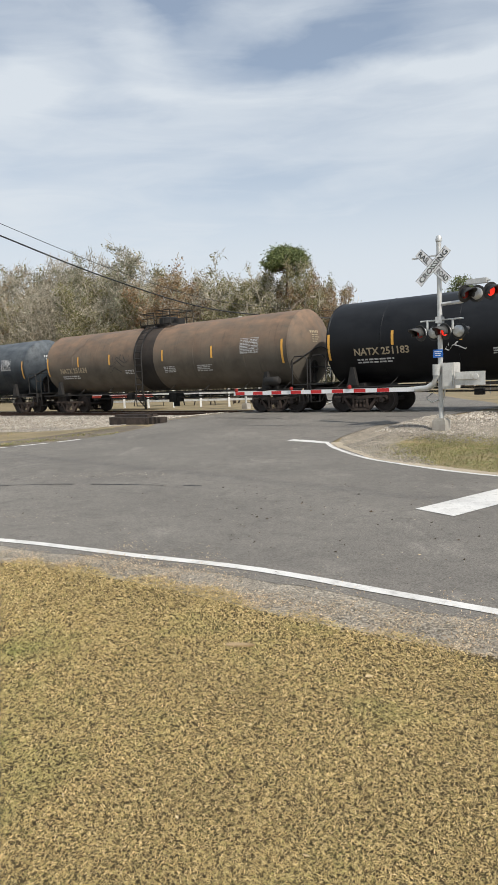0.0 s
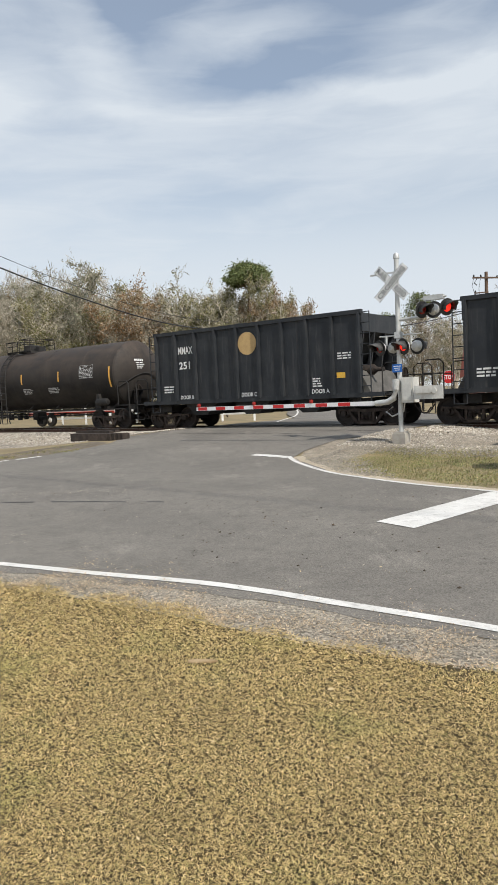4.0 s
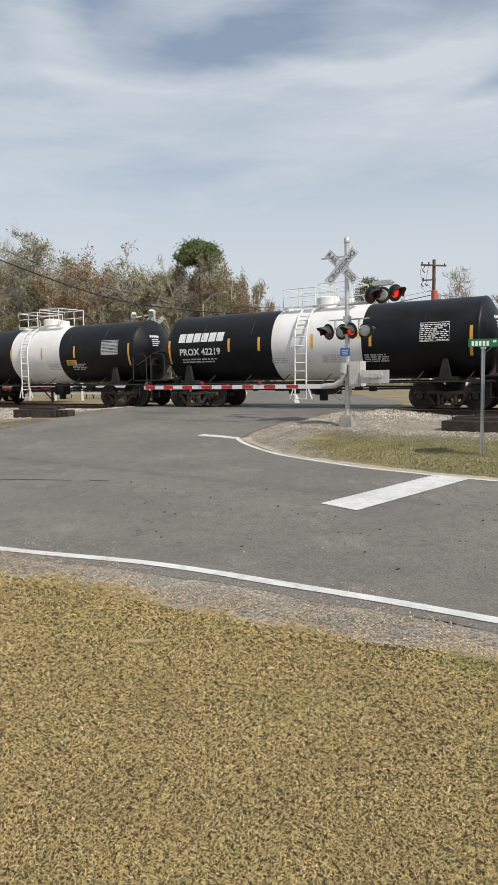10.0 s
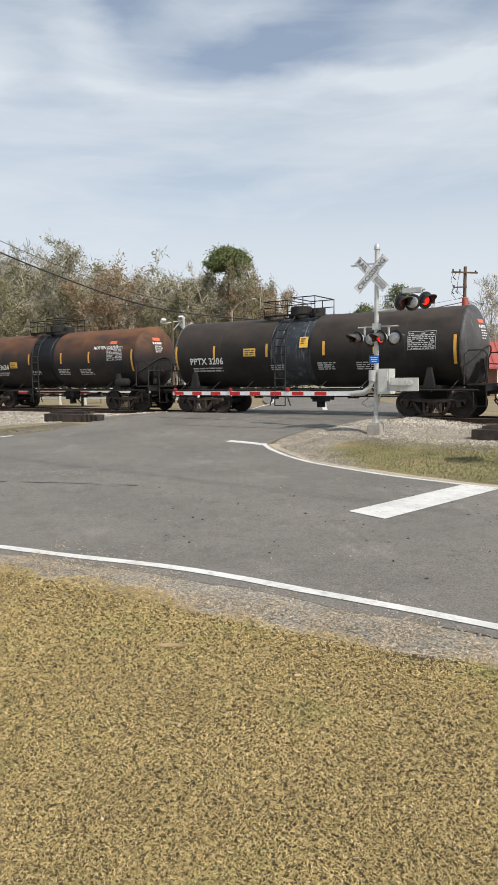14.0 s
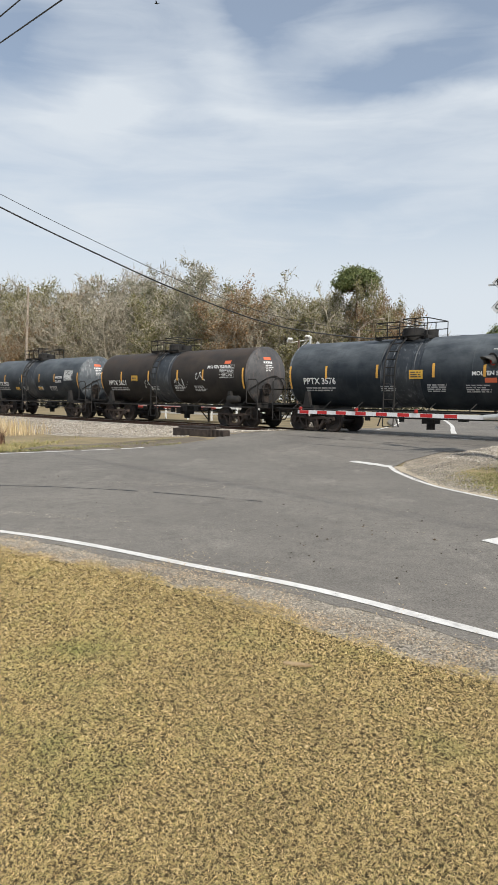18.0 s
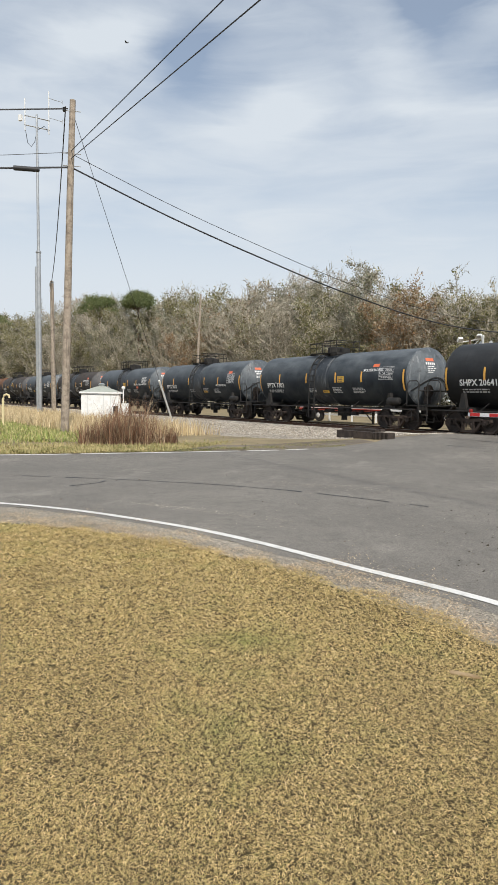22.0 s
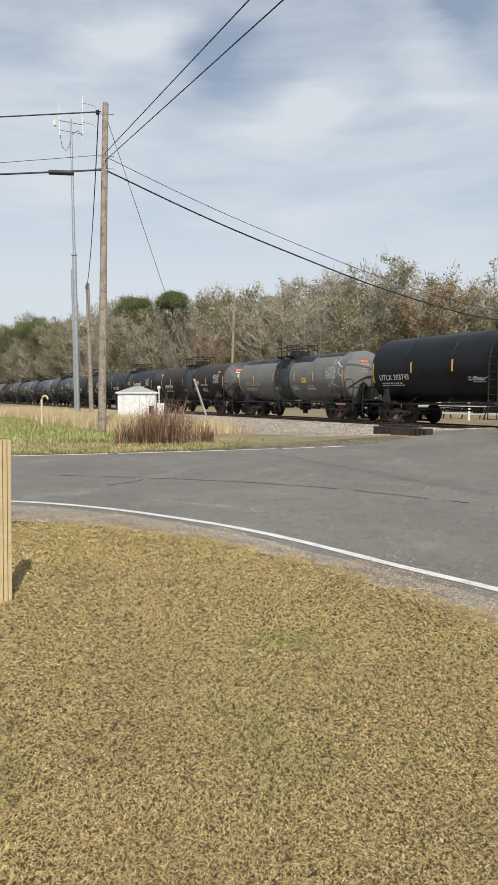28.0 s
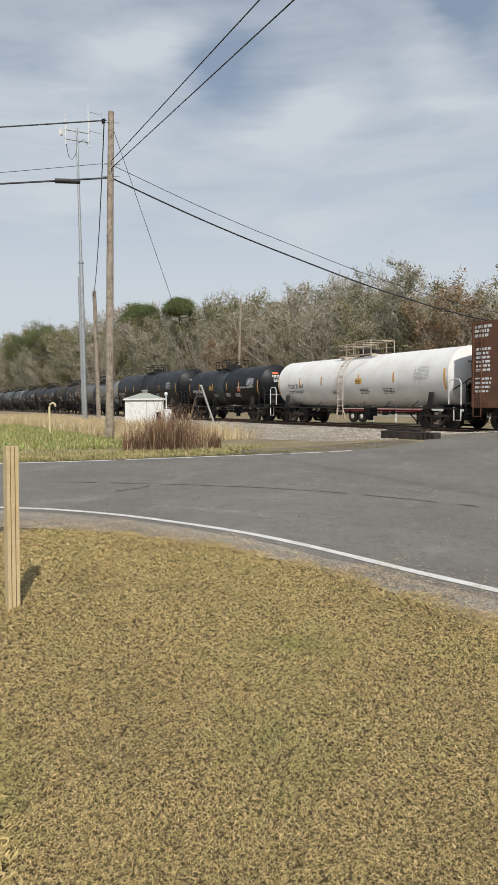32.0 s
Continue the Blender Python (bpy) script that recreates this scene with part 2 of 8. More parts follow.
def glow(name, colour, strength):
    m, nt, bsdf = principled(name)
    bsdf.inputs["Base Color"].default_value = (*colour, 1)
    bsdf.inputs["Emission Color"].default_value = (*colour, 1)
    bsdf.inputs["Emission Strength"].default_value = strength
    bsdf.inputs["Roughness"].default_value = 0.25
    return m


def asphalt_material(name, tone, patch, grain=95.0, spread=(0.72, 1.4), relief=0.008):
    m, nt, bsdf = principled(name)
    geo = nt.nodes.new("ShaderNodeNewGeometry")
    pos = geo.outputs["Position"]
    col = mixed(nt, noise_fac(nt, pos, 0.35, 0.35, 0.7, 5.0, 0.6), tone, patch)
    col = mixed(nt, noise_fac(nt, pos, 3.5, 0.5, 0.8, 6.0, 0.7), col, tuple(c * 0.72 for c in tone))
    col = mixed(nt, noise_fac(nt, pos, 1.1, 0.55, 0.72, 8.0, 0.75, (1.0, 0.45, 1.0)), col, tuple(c * 1.22 for c in patch))
    vor = nt.nodes.new("ShaderNodeTexVoronoi")
    vor.inputs["Scale"].default_value = grain
    nt.links.new(pos, vor.inputs["Vector"])
    sp = nt.nodes.new("ShaderNodeSeparateColor")
    nt.links.new(vor.outputs["Color"], sp.inputs[0])
    mr = nt.nodes.new("ShaderNodeMapRange")
    mr.inputs["To Min"].default_value, mr.inputs["To Max"].default_value = spread
    nt.links.new(sp.outputs[0], mr.inputs["Value"])
    hsv = nt.nodes.new("ShaderNodeHueSaturation")
    nt.links.new(col, hsv.inputs["Color"])
    nt.links.new(mr.outputs[0], hsv.inputs["Value"])
    nt.links.new(hsv.outputs[0], bsdf.inputs["Base Color"])
    bsdf.inputs["Roughness"].default_value = 0.85
    bumped(nt, bsdf, vor.outputs["Distance"], 0.35, relief)
    MATS[name] = m
    return m


M_ASPHALT = asphalt_material("asphalt", (0.146, 0.133, 0.115), (0.202, 0.184, 0.158))
M_OLD_ASPHALT = asphalt_material("old asphalt", (0.115, 0.092, 0.066), (0.21, 0.175, 0.13))
M_SOIL = surface("dry soil and turf", (0.085, 0.06, 0.026), (0.055, 0.04, 0.017), 1.3, 0.95, 0, 45, 0.6, third=(0.045, 0.046, 0.016), world_space=True)
M_FIELD = surface("winter field", (0.29, 0.225, 0.125), (0.19, 0.15, 0.085), 0.5, 0.95, 0, 14, 0.5, third=(0.16, 0.15, 0.065), world_space=True)
M_GRAVELBED = asphalt_material("grey gravel", (0.235, 0.205, 0.16), (0.39, 0.345, 0.275), 62.0, (0.45, 1.45), 0.015)
M_CORNERSOIL = asphalt_material("sandy gravel", (0.21, 0.175, 0.13), (0.37, 0.315, 0.24), 45.0, (0.45, 1.5), 0.015)
M_SAND = asphalt_material("pale blown sand", (0.40, 0.33, 0.235), (0.50, 0.42, 0.31), 140.0, (0.75, 1.2), 0.004)
M_BALLASTBED = asphalt_material("crushed ballast", (0.29, 0.25, 0.20), (0.40, 0.355, 0.295), 15.0, (0.35, 1.6), 0.05)
M_LINE = surface("worn white road paint", (0.74, 0.72, 0.68), (0.62, 0.60, 0.56), 3.0, 0.7, 0, 90, 0.2, third=(0.46, 0.44, 0.41), world_space=True)
M_RAIL = surface("rusty rail steel", (0.09, 0.05, 0.035), (0.13, 0.075, 0.05), 6, 0.6, 0.5, 80)
M_RAILTOP = surface("polished rail head", (0.45, 0.43, 0.41), (0.35, 0.33, 0.31), 5, 0.3, 1.0, 80)
M_TIE = surface("tarred timber", (0.032, 0.024, 0.019), (0.075, 0.055, 0.045), 3, 0.9, 0, 60, 0.5, vary=0.25)
M_STEELGREY = surface("galvanised steel", (0.50, 0.51, 0.51), (0.40, 0.41, 0.42), 4, 0.4, 0.7, 70, 0.1)
M_ALU = surface("aluminium paint", (0.62, 0.62, 0.60), (0.50, 0.50, 0.48), 5, 0.45, 0.4, 60, 0.1)
M_CABINET = surface("grey equipment enamel", (0.60, 0.59, 0.55), (0.50, 0.49, 0.46), 4, 0.5, 0, 60, 0.1, streak=(0.42, 0.38, 0.33))
M_CONCRETE = surface("weathered concrete", (0.42, 0.39, 0.34), (0.32, 0.29, 0.25), 4, 0.9, 0, 50, 0.5)
M_WHITE = surface("white paint", (0.80, 0.80, 0.78), (0.68, 0.67, 0.64), 3, 0.5, 0, 60, 0.1)
M_SHEET = surface("white retroreflective sheet", (0.82, 0.82, 0.82), (0.74, 0.74, 0.74), 4, 0.45, 0, 60, 0.02)
M_REDSHEET = surface("red retroreflective sheet", (0.55, 0.022, 0.022), (0.47, 0.018, 0.02), 4, 0.4, 0, 60, 0.02)
M_BLACK = surface("black paint", (0.02, 0.02, 0.02), (0.035, 0.034, 0.033), 5, 0.55, 0, 60, 0.1)
M_HOOD = surface("weathered black hood", (0.035, 0.035, 0.035), (0.09, 0.088, 0.085), 5, 0.6, 0, 60, 0.1)
M_SIGNBLACK = surface("black sign ink", (0.015, 0.015, 0.015), (0.02, 0.02, 0.02), 5, 0.6, 0, 60, 0.0)
M_GREEN = surface("green sign sheet", (0.012, 0.15, 0.065), (0.01, 0.12, 0.055), 5, 0.4, 0, 60, 0.02)
M_BLUE = surface("blue sign sheet", (0.02, 0.14, 0.50), (0.02, 0.12, 0.42), 5, 0.4, 0, 60, 0.02)
M_YELLOW = surface("amber reflective strip", (0.72, 0.38, 0.06), (0.62, 0.33, 0.07), 8, 0.45, 0, 60, 0.02, vary=0.15)
M_ORANGE = surface("yellow notice panel", (0.80, 0.46, 0.05), (0.70, 0.42, 0.07), 6, 0.5, 0, 60, 0.02, vary=0.15)
M_PLACARD = surface("orange placard", (0.75, 0.16, 0.06), (0.62, 0.14, 0.07), 6, 0.5, 0, 60, 0.02)
M_LETTER = surface("white lettering paint", (0.80, 0.80, 0.78), (0.70, 0.70, 0.68), 6, 0.6, 0, 70, 0.02)
M_DIMLETTER = surface("faded lettering paint", (0.55, 0.55, 0.54), (0.38, 0.38, 0.375), 6, 0.6, 0, 70, 0.02)
M_TANLETTER = surface("faded tan lettering", (0.42, 0.34, 0.22), (0.32, 0.26, 0.18), 6, 0.6, 0, 70, 0.02)
M_DARKLETTER = surface("dark lettering", (0.05, 0.05, 0.05), (0.07, 0.07, 0.07), 6, 0.6, 0, 70, 0.02)
M_RUNNING = surface("grimy running gear", (0.018, 0.014, 0.012), (0.05, 0.037, 0.029), 4, 0.8, 0.1, 50, 0.4, third=(0.08, 0.055, 0.042))
M_FRAME = surface("rusty side frame", (0.045, 0.031, 0.024), (0.10, 0.074, 0.06), 4, 0.8, 0.1, 50, 0.4, third=(0.02, 0.015, 0.012), vary=0.35)
M_WHEEL = surface("dark wheel steel", (0.022, 0.017, 0.015), (0.05, 0.037, 0.03), 3, 0.7, 0.2, 40, 0.3)
M_TREAD = surface("bright wheel rim", (0.38, 0.36, 0.34), (0.25, 0.23, 0.21), 3, 0.4, 0.9, 40, 0.1)
M_UNDER = surface("black underframe", (0.010, 0.0095, 0.009), (0.028, 0.024, 0.021), 3, 0.75, 0.0, 50, 0.3)
M_WOODPOLE = surface("weathered pole timber", (0.36, 0.30, 0.235), (0.19, 0.15, 0.115), 5, 0.9, 0, 40, 0.8, third=(0.45, 0.385, 0.31), streak=(0.09, 0.068, 0.05))
M_POST = surface("new pine post", (0.60, 0.47, 0.27), (0.50, 0.38, 0.20), 5, 0.8, 0, 40, 0.3, streak=(0.32, 0.24, 0.12))
M_CABLE = surface("black cable", (0.02, 0.02, 0.022), (0.035, 0.035, 0.037), 3, 0.6, 0, 30, 0)
M_BARK = surface("grey bark", (0.47, 0.42, 0.335), (0.30, 0.26, 0.195), 1.0, 0.95, 0, 14, 0.6, vary=0.35)
M_PINEBARK = surface("pine bark", (0.15, 0.10, 0.07), (0.09, 0.06, 0.045), 1.0, 0.95, 0, 14, 0.6)
M_REDLENS = glow("lit red lens", (0.95, 0.035, 0.02), 0.85)
M_DIMLENS = surface("unlit red lens", (0.30, 0.02, 0.015), (0.22, 0.015, 0.012), 5, 0.25, 0, 60, 0)
M_CLEAR = surface("clear lens housing", (0.55, 0.55, 0.54), (0.35, 0.35, 0.35), 6, 0.25, 0.4, 40, 0.2)
M_ROOFRED = surface("red metal roof", (0.46, 0.10, 0.075), (0.40, 0.09, 0.07), 1.5, 0.55, 0, 20, 0.1, streak=(0.36, 0.12, 0.09))
M_BRICKWALL = surface("dull brick wall", (0.26, 0.14, 0.11), (0.20, 0.11, 0.09), 3, 0.9, 0, 20, 0.4)
M_GREENROOF = surface("grey green roof felt", (0.36, 0.38, 0.33), (0.29, 0.31, 0.27), 3, 0.8, 0, 30, 0.2)

# ---- mesh helpers ----


class Shape:
    """Vertices and faces of one mesh, gathered piece by piece."""

    def __init__(self):
        self.v, self.f = [], []

    def add(self, verts, faces):
        n = len(self.v)
        self.v += [tuple(p) for p in verts]
        self.f += [tuple(n + i for i in face) for face in faces]
        return self

    def box(self, c, s, m=None):
        x, y, z = (k / 2 for k in s)
        pts = [Vector((a, b, d)) for a in (-x, x) for b in (-y, y) for d in (-z, z)]
        if m is not None:
            pts = [m @ p for p in pts]
        c = Vector(c)
        return self.add([p + c for p in pts], [(0, 1, 3, 2), (4, 6, 7, 5), (0, 4, 5, 1), (2, 3, 7, 6), (0, 2, 6, 4), (1, 5, 7, 3)])

    def prism(self, outline, y0, y1, axis="y"):
        """An outline in x and z, drawn out along y (or in x, y along z)."""
        n = len(outline)
        if axis == "y":
            pts = [(a, y0, b) for a, b in outline] + [(a, y1, b) for a, b in outline]
        elif axis == "z":
            pts = [(a, b, y0) for a, b in outline] + [(a, b, y1) for a, b in outline]
        else:
            pts = [(y0, a, b) for a, b in outline] + [(y1, a, b) for a, b in outline]
        faces = [tuple(range(n)), tuple(range(2 * n - 1, n - 1, -1))]
        faces += [(i, n + i, n + (i + 1) % n, (i + 1) % n) for i in range(n)]
        return self.add(pts, faces)

    def tube(self, points, r, n=6, r1=None, caps=True):
        pts = [Vector(p) for p in points]
        rings = []
        for i, p in enumerate(pts):
            d = (pts[min(i + 1, len(pts) - 1)] - pts[max(i - 1, 0)]).normalized()
            a = d.orthogonal().normalized() if abs(d.z) > 0.9 else d.cross(Vector((0, 0, 1))).normalized()
            b = d.cross(a)
            rr = r if r1 is None else r + (r1 - r) * i / (len(pts) - 1)
            rings.append([p + a * (rr * math.cos(6.28319 * k / n)) + b * (rr * math.sin(6.28319 * k / n)) for k in range(n)])
        verts = [q for ring in rings for q in ring]
        faces = []
        for i in range(len(pts) - 1):
            for k in range(n):
                faces.append((i * n + k, i * n + (k + 1) % n, (i + 1) * n + (k + 1) % n, (i + 1) * n + k))
        if caps:
            faces += [tuple(range(n - 1, -1, -1)), tuple((len(pts) - 1) * n + k for k in range(n))]
        return self.add(verts, faces)

    def lathe(self, profile, centre=(0, 0, 0), axis="x", n=32):
        """A profile of (along, radius) turned about an axis."""
        c = Vector(centre)
        verts, faces = [], []
        for a, r in profile:
            for k in range(n):
                q = 6.283185307 * k / n
                s, t = r * math.cos(q), r * math.sin(q)
                verts.append(c + Vector((a, s, t) if axis == "x" else (s, a, t) if axis == "y" else (s, t, a)))
        for i in range(len(profile) - 1):
            for k in range(n):
                faces.append((i * n + k, i * n + (k + 1) % n, (i + 1) * n + (k + 1) % n, (i + 1) * n + k))
        if profile[0][1] > 1e-4:
            faces.append(tuple(range(n - 1, -1, -1)))
        if profile[-1][1] > 1e-4:
            faces.append(tuple((len(profile) - 1) * n + k for k in range(n)))
        return self.add(verts, faces)

    def moved(self, m):
        self.v = [tuple(m @ Vector(p)) for p in self.v]
        return self

    def mesh(self, name, material, smooth=True, angle=40):
        me = bpy.data.meshes.new(name)
        me.from_pydata(self.v, [], self.f)
        me.materials.append(material)
        if smooth:
            me.shade_smooth()
            me.set_sharp_from_angle(angle=radians(angle))
        me.update()
        return me


def quads_mesh(name, verts, faces, material):
    me = bpy.data.meshes.new(name)
    me.from_pydata(verts, [], faces)
    me.materials.append(material)
    me.update()
    return me


def fixed_normals(me):
    bm = bmesh.new()
    bm.from_mesh(me)
    bmesh.ops.recalc_face_normals(bm, faces=bm.faces)
    bm.to_mesh(me)
    bm.free()
    return me


def part(name, shape, material, parent, label="", m=None, smooth=True, angle=40):
    """One mesh object under a thing or a part. shape: a Shape, or a mesh that several share."""
    if isinstance(shape, Shape):
        me = fixed_normals(shape.mesh(name, material, smooth, angle))
    else:
        me = shape
    ob = new(name, me)
    ob.parent = parent
    if m is not None:
        ob.matrix_basis = m
    if label:
        ob["label"] = label
    return ob


def thing(name, label, category, m=None, group="", kind=""):
    ob = new(name)
    ob.empty_display_size = 0.2
    if m is not None:
        ob.matrix_basis = m
    return tagged(ob, label, category, group, kind)


def single(name, shape, material, label, category, m=None, group="", kind="", smooth=True):
    me = fixed_normals(shape.mesh(name, material, smooth)) if isinstance(shape, Shape) else shape
    ob = new(name, me)
    if m is not None:
        ob.matrix_basis = m
    return tagged(ob, label, category, group, kind)


TEXTS = {}


def text_shape(words, size, width=None):
    """The outline of words in the built-in font: vertices (x, y) from the baseline's start, and faces."""
    key = (words, size, width)
    if key not in TEXTS:
        cu = bpy.data.curves.new("lettering", "FONT")
        cu.body, cu.size, cu.resolution_u, cu.offset = words, size, 2, 0.024 * size
        ob = bpy.data.objects.new("lettering", cu)
        me = bpy.data.meshes.new_from_object(ob)
        pts = [v.co.copy() for v in me.vertices]
        faces = [tuple(p.vertices) for p in me.polygons]
        if width and pts:
            w = max(p.x for p in pts)
            for p in pts:
                p.x *= width / w
        bpy.data.objects.remove(ob)
        bpy.data.curves.remove(cu)
        bpy.data.meshes.remove(me)
        TEXTS[key] = (pts, faces)
    return TEXTS[key]


# ---- the plan: the track's frame ----
TURN = -36.03
TRACK_V, RAIL_Z = 22.9, 0.345
LINE = pose(0, 0, 0, 0, 0, TURN)
N_X, N_Y = math.sin(radians(36.03)), math.cos(radians(36.03))


def smooth01(s):
    s = min(1.0, max(0.0, s))
    return s * s * (3 - 2 * s)


XING_L, XING_R = -18.6, -8.4


def road_h(v):
    """The crossing road's height: level, then a ramp up to the rails, and down again beyond."""
    return 0.335 * smooth01((v - 12.0) / 8.0) - 0.15 * smooth01((v - 26.0) / 10.0)


def ground_h(u, v):
    base = 0.12 * smooth01((v - 12.0) / 8.0)
    du = max(0.0, u - XING_R, XING_L - u)
    near = smooth01(1 - du / 3.5) if v < 36 else 0.0
    return base + (road_h(v) - 0.006 - base) * near * smooth01((v - 12.0) / 3.0) * (1 - smooth01((v - 30) / 6))


def height(x, y):
    return ground_h(N_Y * x - N_X * y, N_X * x + N_Y * y)


def on_track(u, v, z, rz=0.0):
    return LINE @ pose(u, v, z, 0, 0, rz)


def world_xy(u, v):
    p = LINE @ Vector((u, v, 0))
    return p.x, p.y

# ---- ground, roads, track bed ----


def ground():
    us = [-2500, -900, -400, -200, -120, -80, -60, -45, -36, -30] + [-26 + 0.75 * k for k in range(34)] + [2, 6, 12, 20, 40, 80, 200, 600, 2500]
    vs = [-2500, -600, -150, -50, -20, -8, 0, 4, 8, 10, 11] + [11.5 + 0.75 * k for k in range(26)] + [32, 34, 37, 42, 60, 100, 200, 500, 1200, 3000]
    verts = [tuple(LINE @ Vector((u, v, ground_h(u, v) - (0.02 if v < 11 else 0.0)))) for v in vs for u in us]
    n = len(us)
    faces = [(j * n + i, j * n + i + 1, (j + 1) * n + i + 1, (j + 1) * n + i) for j in range(len(vs) - 1) for i in range(n - 1)]
    me = quads_mesh("ground", verts, faces, M_FIELD)
    me.shade_smooth()
    tagged(new("ground", me), "dry winter grass and bare soil by the railway", "ground", kind="structure")


def sheet(name, outline, lift, material, label, category, step=0.6, high=None, kind="structure"):
    """A flat-lying sheet inside an outline, laid over the ground."""
    bm = bmesh.new()
    face = bm.faces.new([bm.verts.new((x, y, 0)) for x, y in outline])
    bmesh.ops.triangulate(bm, faces=[face])
    lo = (min(p[0] for p in outline), min(p[1] for p in outline))
    hi = (max(p[0] for p in outline), max(p[1] for p in outline))
    if step:
        cut = math.ceil
        lo_u = min(N_X * x + N_Y * y for x, y in outline)
        hi_u = max(N_X * x + N_Y * y for x, y in outline)
        v = max(11.5, cut(lo_u / step) * step)
        while v < min(hi_u, 40):
            co = Vector((N_X * v, N_Y * v, 0))
            bmesh.ops.bisect_plane(bm, geom=bm.verts[:] + bm.edges[:] + bm.faces[:], plane_co=co, plane_no=(N_X, N_Y, 0))
            v += step
    for p in bm.verts:
        u, v = N_Y * p.co.x - N_X * p.co.y, N_X * p.co.x + N_Y * p.co.y
        p.co.z = (high(v) if high else ground_h(u, v)) + lift
    me = bpy.data.meshes.new(name)
    bmesh.ops.recalc_face_normals(bm, faces=bm.faces)
    if sum(f.normal.z for f in bm.faces) < 0:
        bmesh.ops.reverse_faces(bm, faces=bm.faces)
    bm.to_mesh(me)
    bm.free()
    me.materials.append(material)
    return tagged(new(name, me), label, category, kind=kind)


def loft(name, pairs, lift, material, label, category):
    """Road sheets between pairs of lines; each pair: line, line, and the number of steps across."""
    verts, faces = [], []
    for a, b, n in pairs:
        if len(a) != len(b):
            m = max(len(a), len(b))
            a = [a[round(k * (len(a) - 1) / (m - 1))] for k in range(m)]
            b = [b[round(k * (len(b) - 1) / (m - 1))] for k in range(m)]
        base = len(verts)
        for (x0, y0), (x1, y1) in zip(a, b):
            for k in range(n + 1):
                x, y = x0 + (x1 - x0) * k / n, y0 + (y1 - y0) * k / n
                verts.append((x, y, road_h(N_X * x + N_Y * y) + lift))
        for i in range(len(a) - 1):
            for k in range(n):
                q = base + i * (n + 1) + k
                f = (q, q + 1, q + n + 2, q + n + 1)
                ax, ay = verts[f[1]][0] - verts[f[0]][0], verts[f[1]][1] - verts[f[0]][1]
                bx, by = verts[f[2]][0] - verts[f[0]][0], verts[f[2]][1] - verts[f[0]][1]
                faces.append(f if ax * by - ay * bx > 0 else f[::-1])
    me = quads_mesh(name, verts, faces, material)
    me.shade_smooth()
    return tagged(new(name, me), label, category, kind="structure")


def strip(name, a, b, lift, material, label, category, far_lift=None):
    """A level sheet between two lines of equally many points."""
    low = lift if far_lift is None else far_lift
    verts = [(q[0], q[1], z) for p in zip(a, b) for q, z in zip(p, (lift, low))]
    me = quads_mesh(name, verts, [(2 * i, 2 * i + 1, 2 * i + 3, 2 * i + 2) for i in range(len(a) - 1)], material)
    if me.polygons[0].normal.z < 0:
        me.flip_normals()
    return tagged(new(name, me), label, category, kind="structure")


def smooth_line(points, step=0.25):
    """A soft curve through points (Catmull-Rom)."""
    p = [Vector((a, b)) for a, b in points]
    p = [p[0] * 2 - p[1]] + p + [p[-1] * 2 - p[-2]]
    out = []
    for i in range(1, len(p) - 2):
        n = max(1, int((p[i + 1] - p[i]).length / step))
        n = min(n, 24)
        for k in range(n):
            t = k / n
            out.append(0.5 * (2 * p[i] + (p[i + 1] - p[i - 1]) * t + (2 * p[i - 1] - 5 * p[i] + 4 * p[i + 1] - p[i + 2]) * t * t + (3 * p[i] - p[i - 1] - 3 * p[i + 1] + p[i + 2]) * t ** 3))
    out.append(p[-2])
    return [(q.x, q.y) for q in out]


def offset(line, d):
    """The line moved to its left by d."""
    out = []
    for i, (x, y) in enumerate(line):
        a, b = line[max(0, i - 1)], line[min(len(line) - 1, i + 1)]
        l = math.hypot(b[0] - a[0], b[1] - a[1])
        out.append((x - (b[1] - a[1]) / l * d, y + (b[0] - a[0]) / l * d))
    return out


NEAR_LINE = smooth_line([(-30, -9.5), (-20, -1.2), (-14, 4.0), (-11, 6.3), (-9.3, 7.35), (-7.8, 7.78), (-6.9, 7.87), (-5.9, 7.82), (-4.83, 7.62), (-3.87, 7.38), (-2.97, 7.03), (-2.18, 6.64), (-1.5, 6.29), (-0.63, 5.88), (-0.05, 5.53), (0.6, 5.06), (1.34, 4.53), (2.2, 3.86), (5.0, 1.75), (10, -2.0), (30, -17)])
FAR_LEFT = smooth_line([(-36, -3), (-28, 2.3), (-20, 8.6), (-13.6, 13.85), (-11.57, 15.65), (-9.3, 17.9), (-7.8, 19.5), (-6.5, 20.9)])
ISLAND = smooth_line([(1.0, 16.55), (1.06, 15.9), (1.2, 15.1), (1.6, 13.5), (2.0, 12.6), (2.8, 11.2), (3.55, 10.28), (4.0, 9.75), (5.02, 8.85), (8.0, 6.5), (14, 2.0), (32, -11.4)])
GRASS_EDGE = smooth_line([(-30, -11.2), (-20, -2.9), (-14, 2.2), (-11, 4.6), (-9.0, 5.9), (-6.77, 6.56), (-5.61, 6.79), (-4.26, 6.67), (-3.05, 6.38), (-2.0, 6.0), (-1.25, 5.55), (-0.52, 4.98), (-0.1, 4.6), (0.6, 4.13), (1.14, 3.85), (1.98, 3.42), (5.0, 1.1), (10, -2.7), (30, -17.8)])


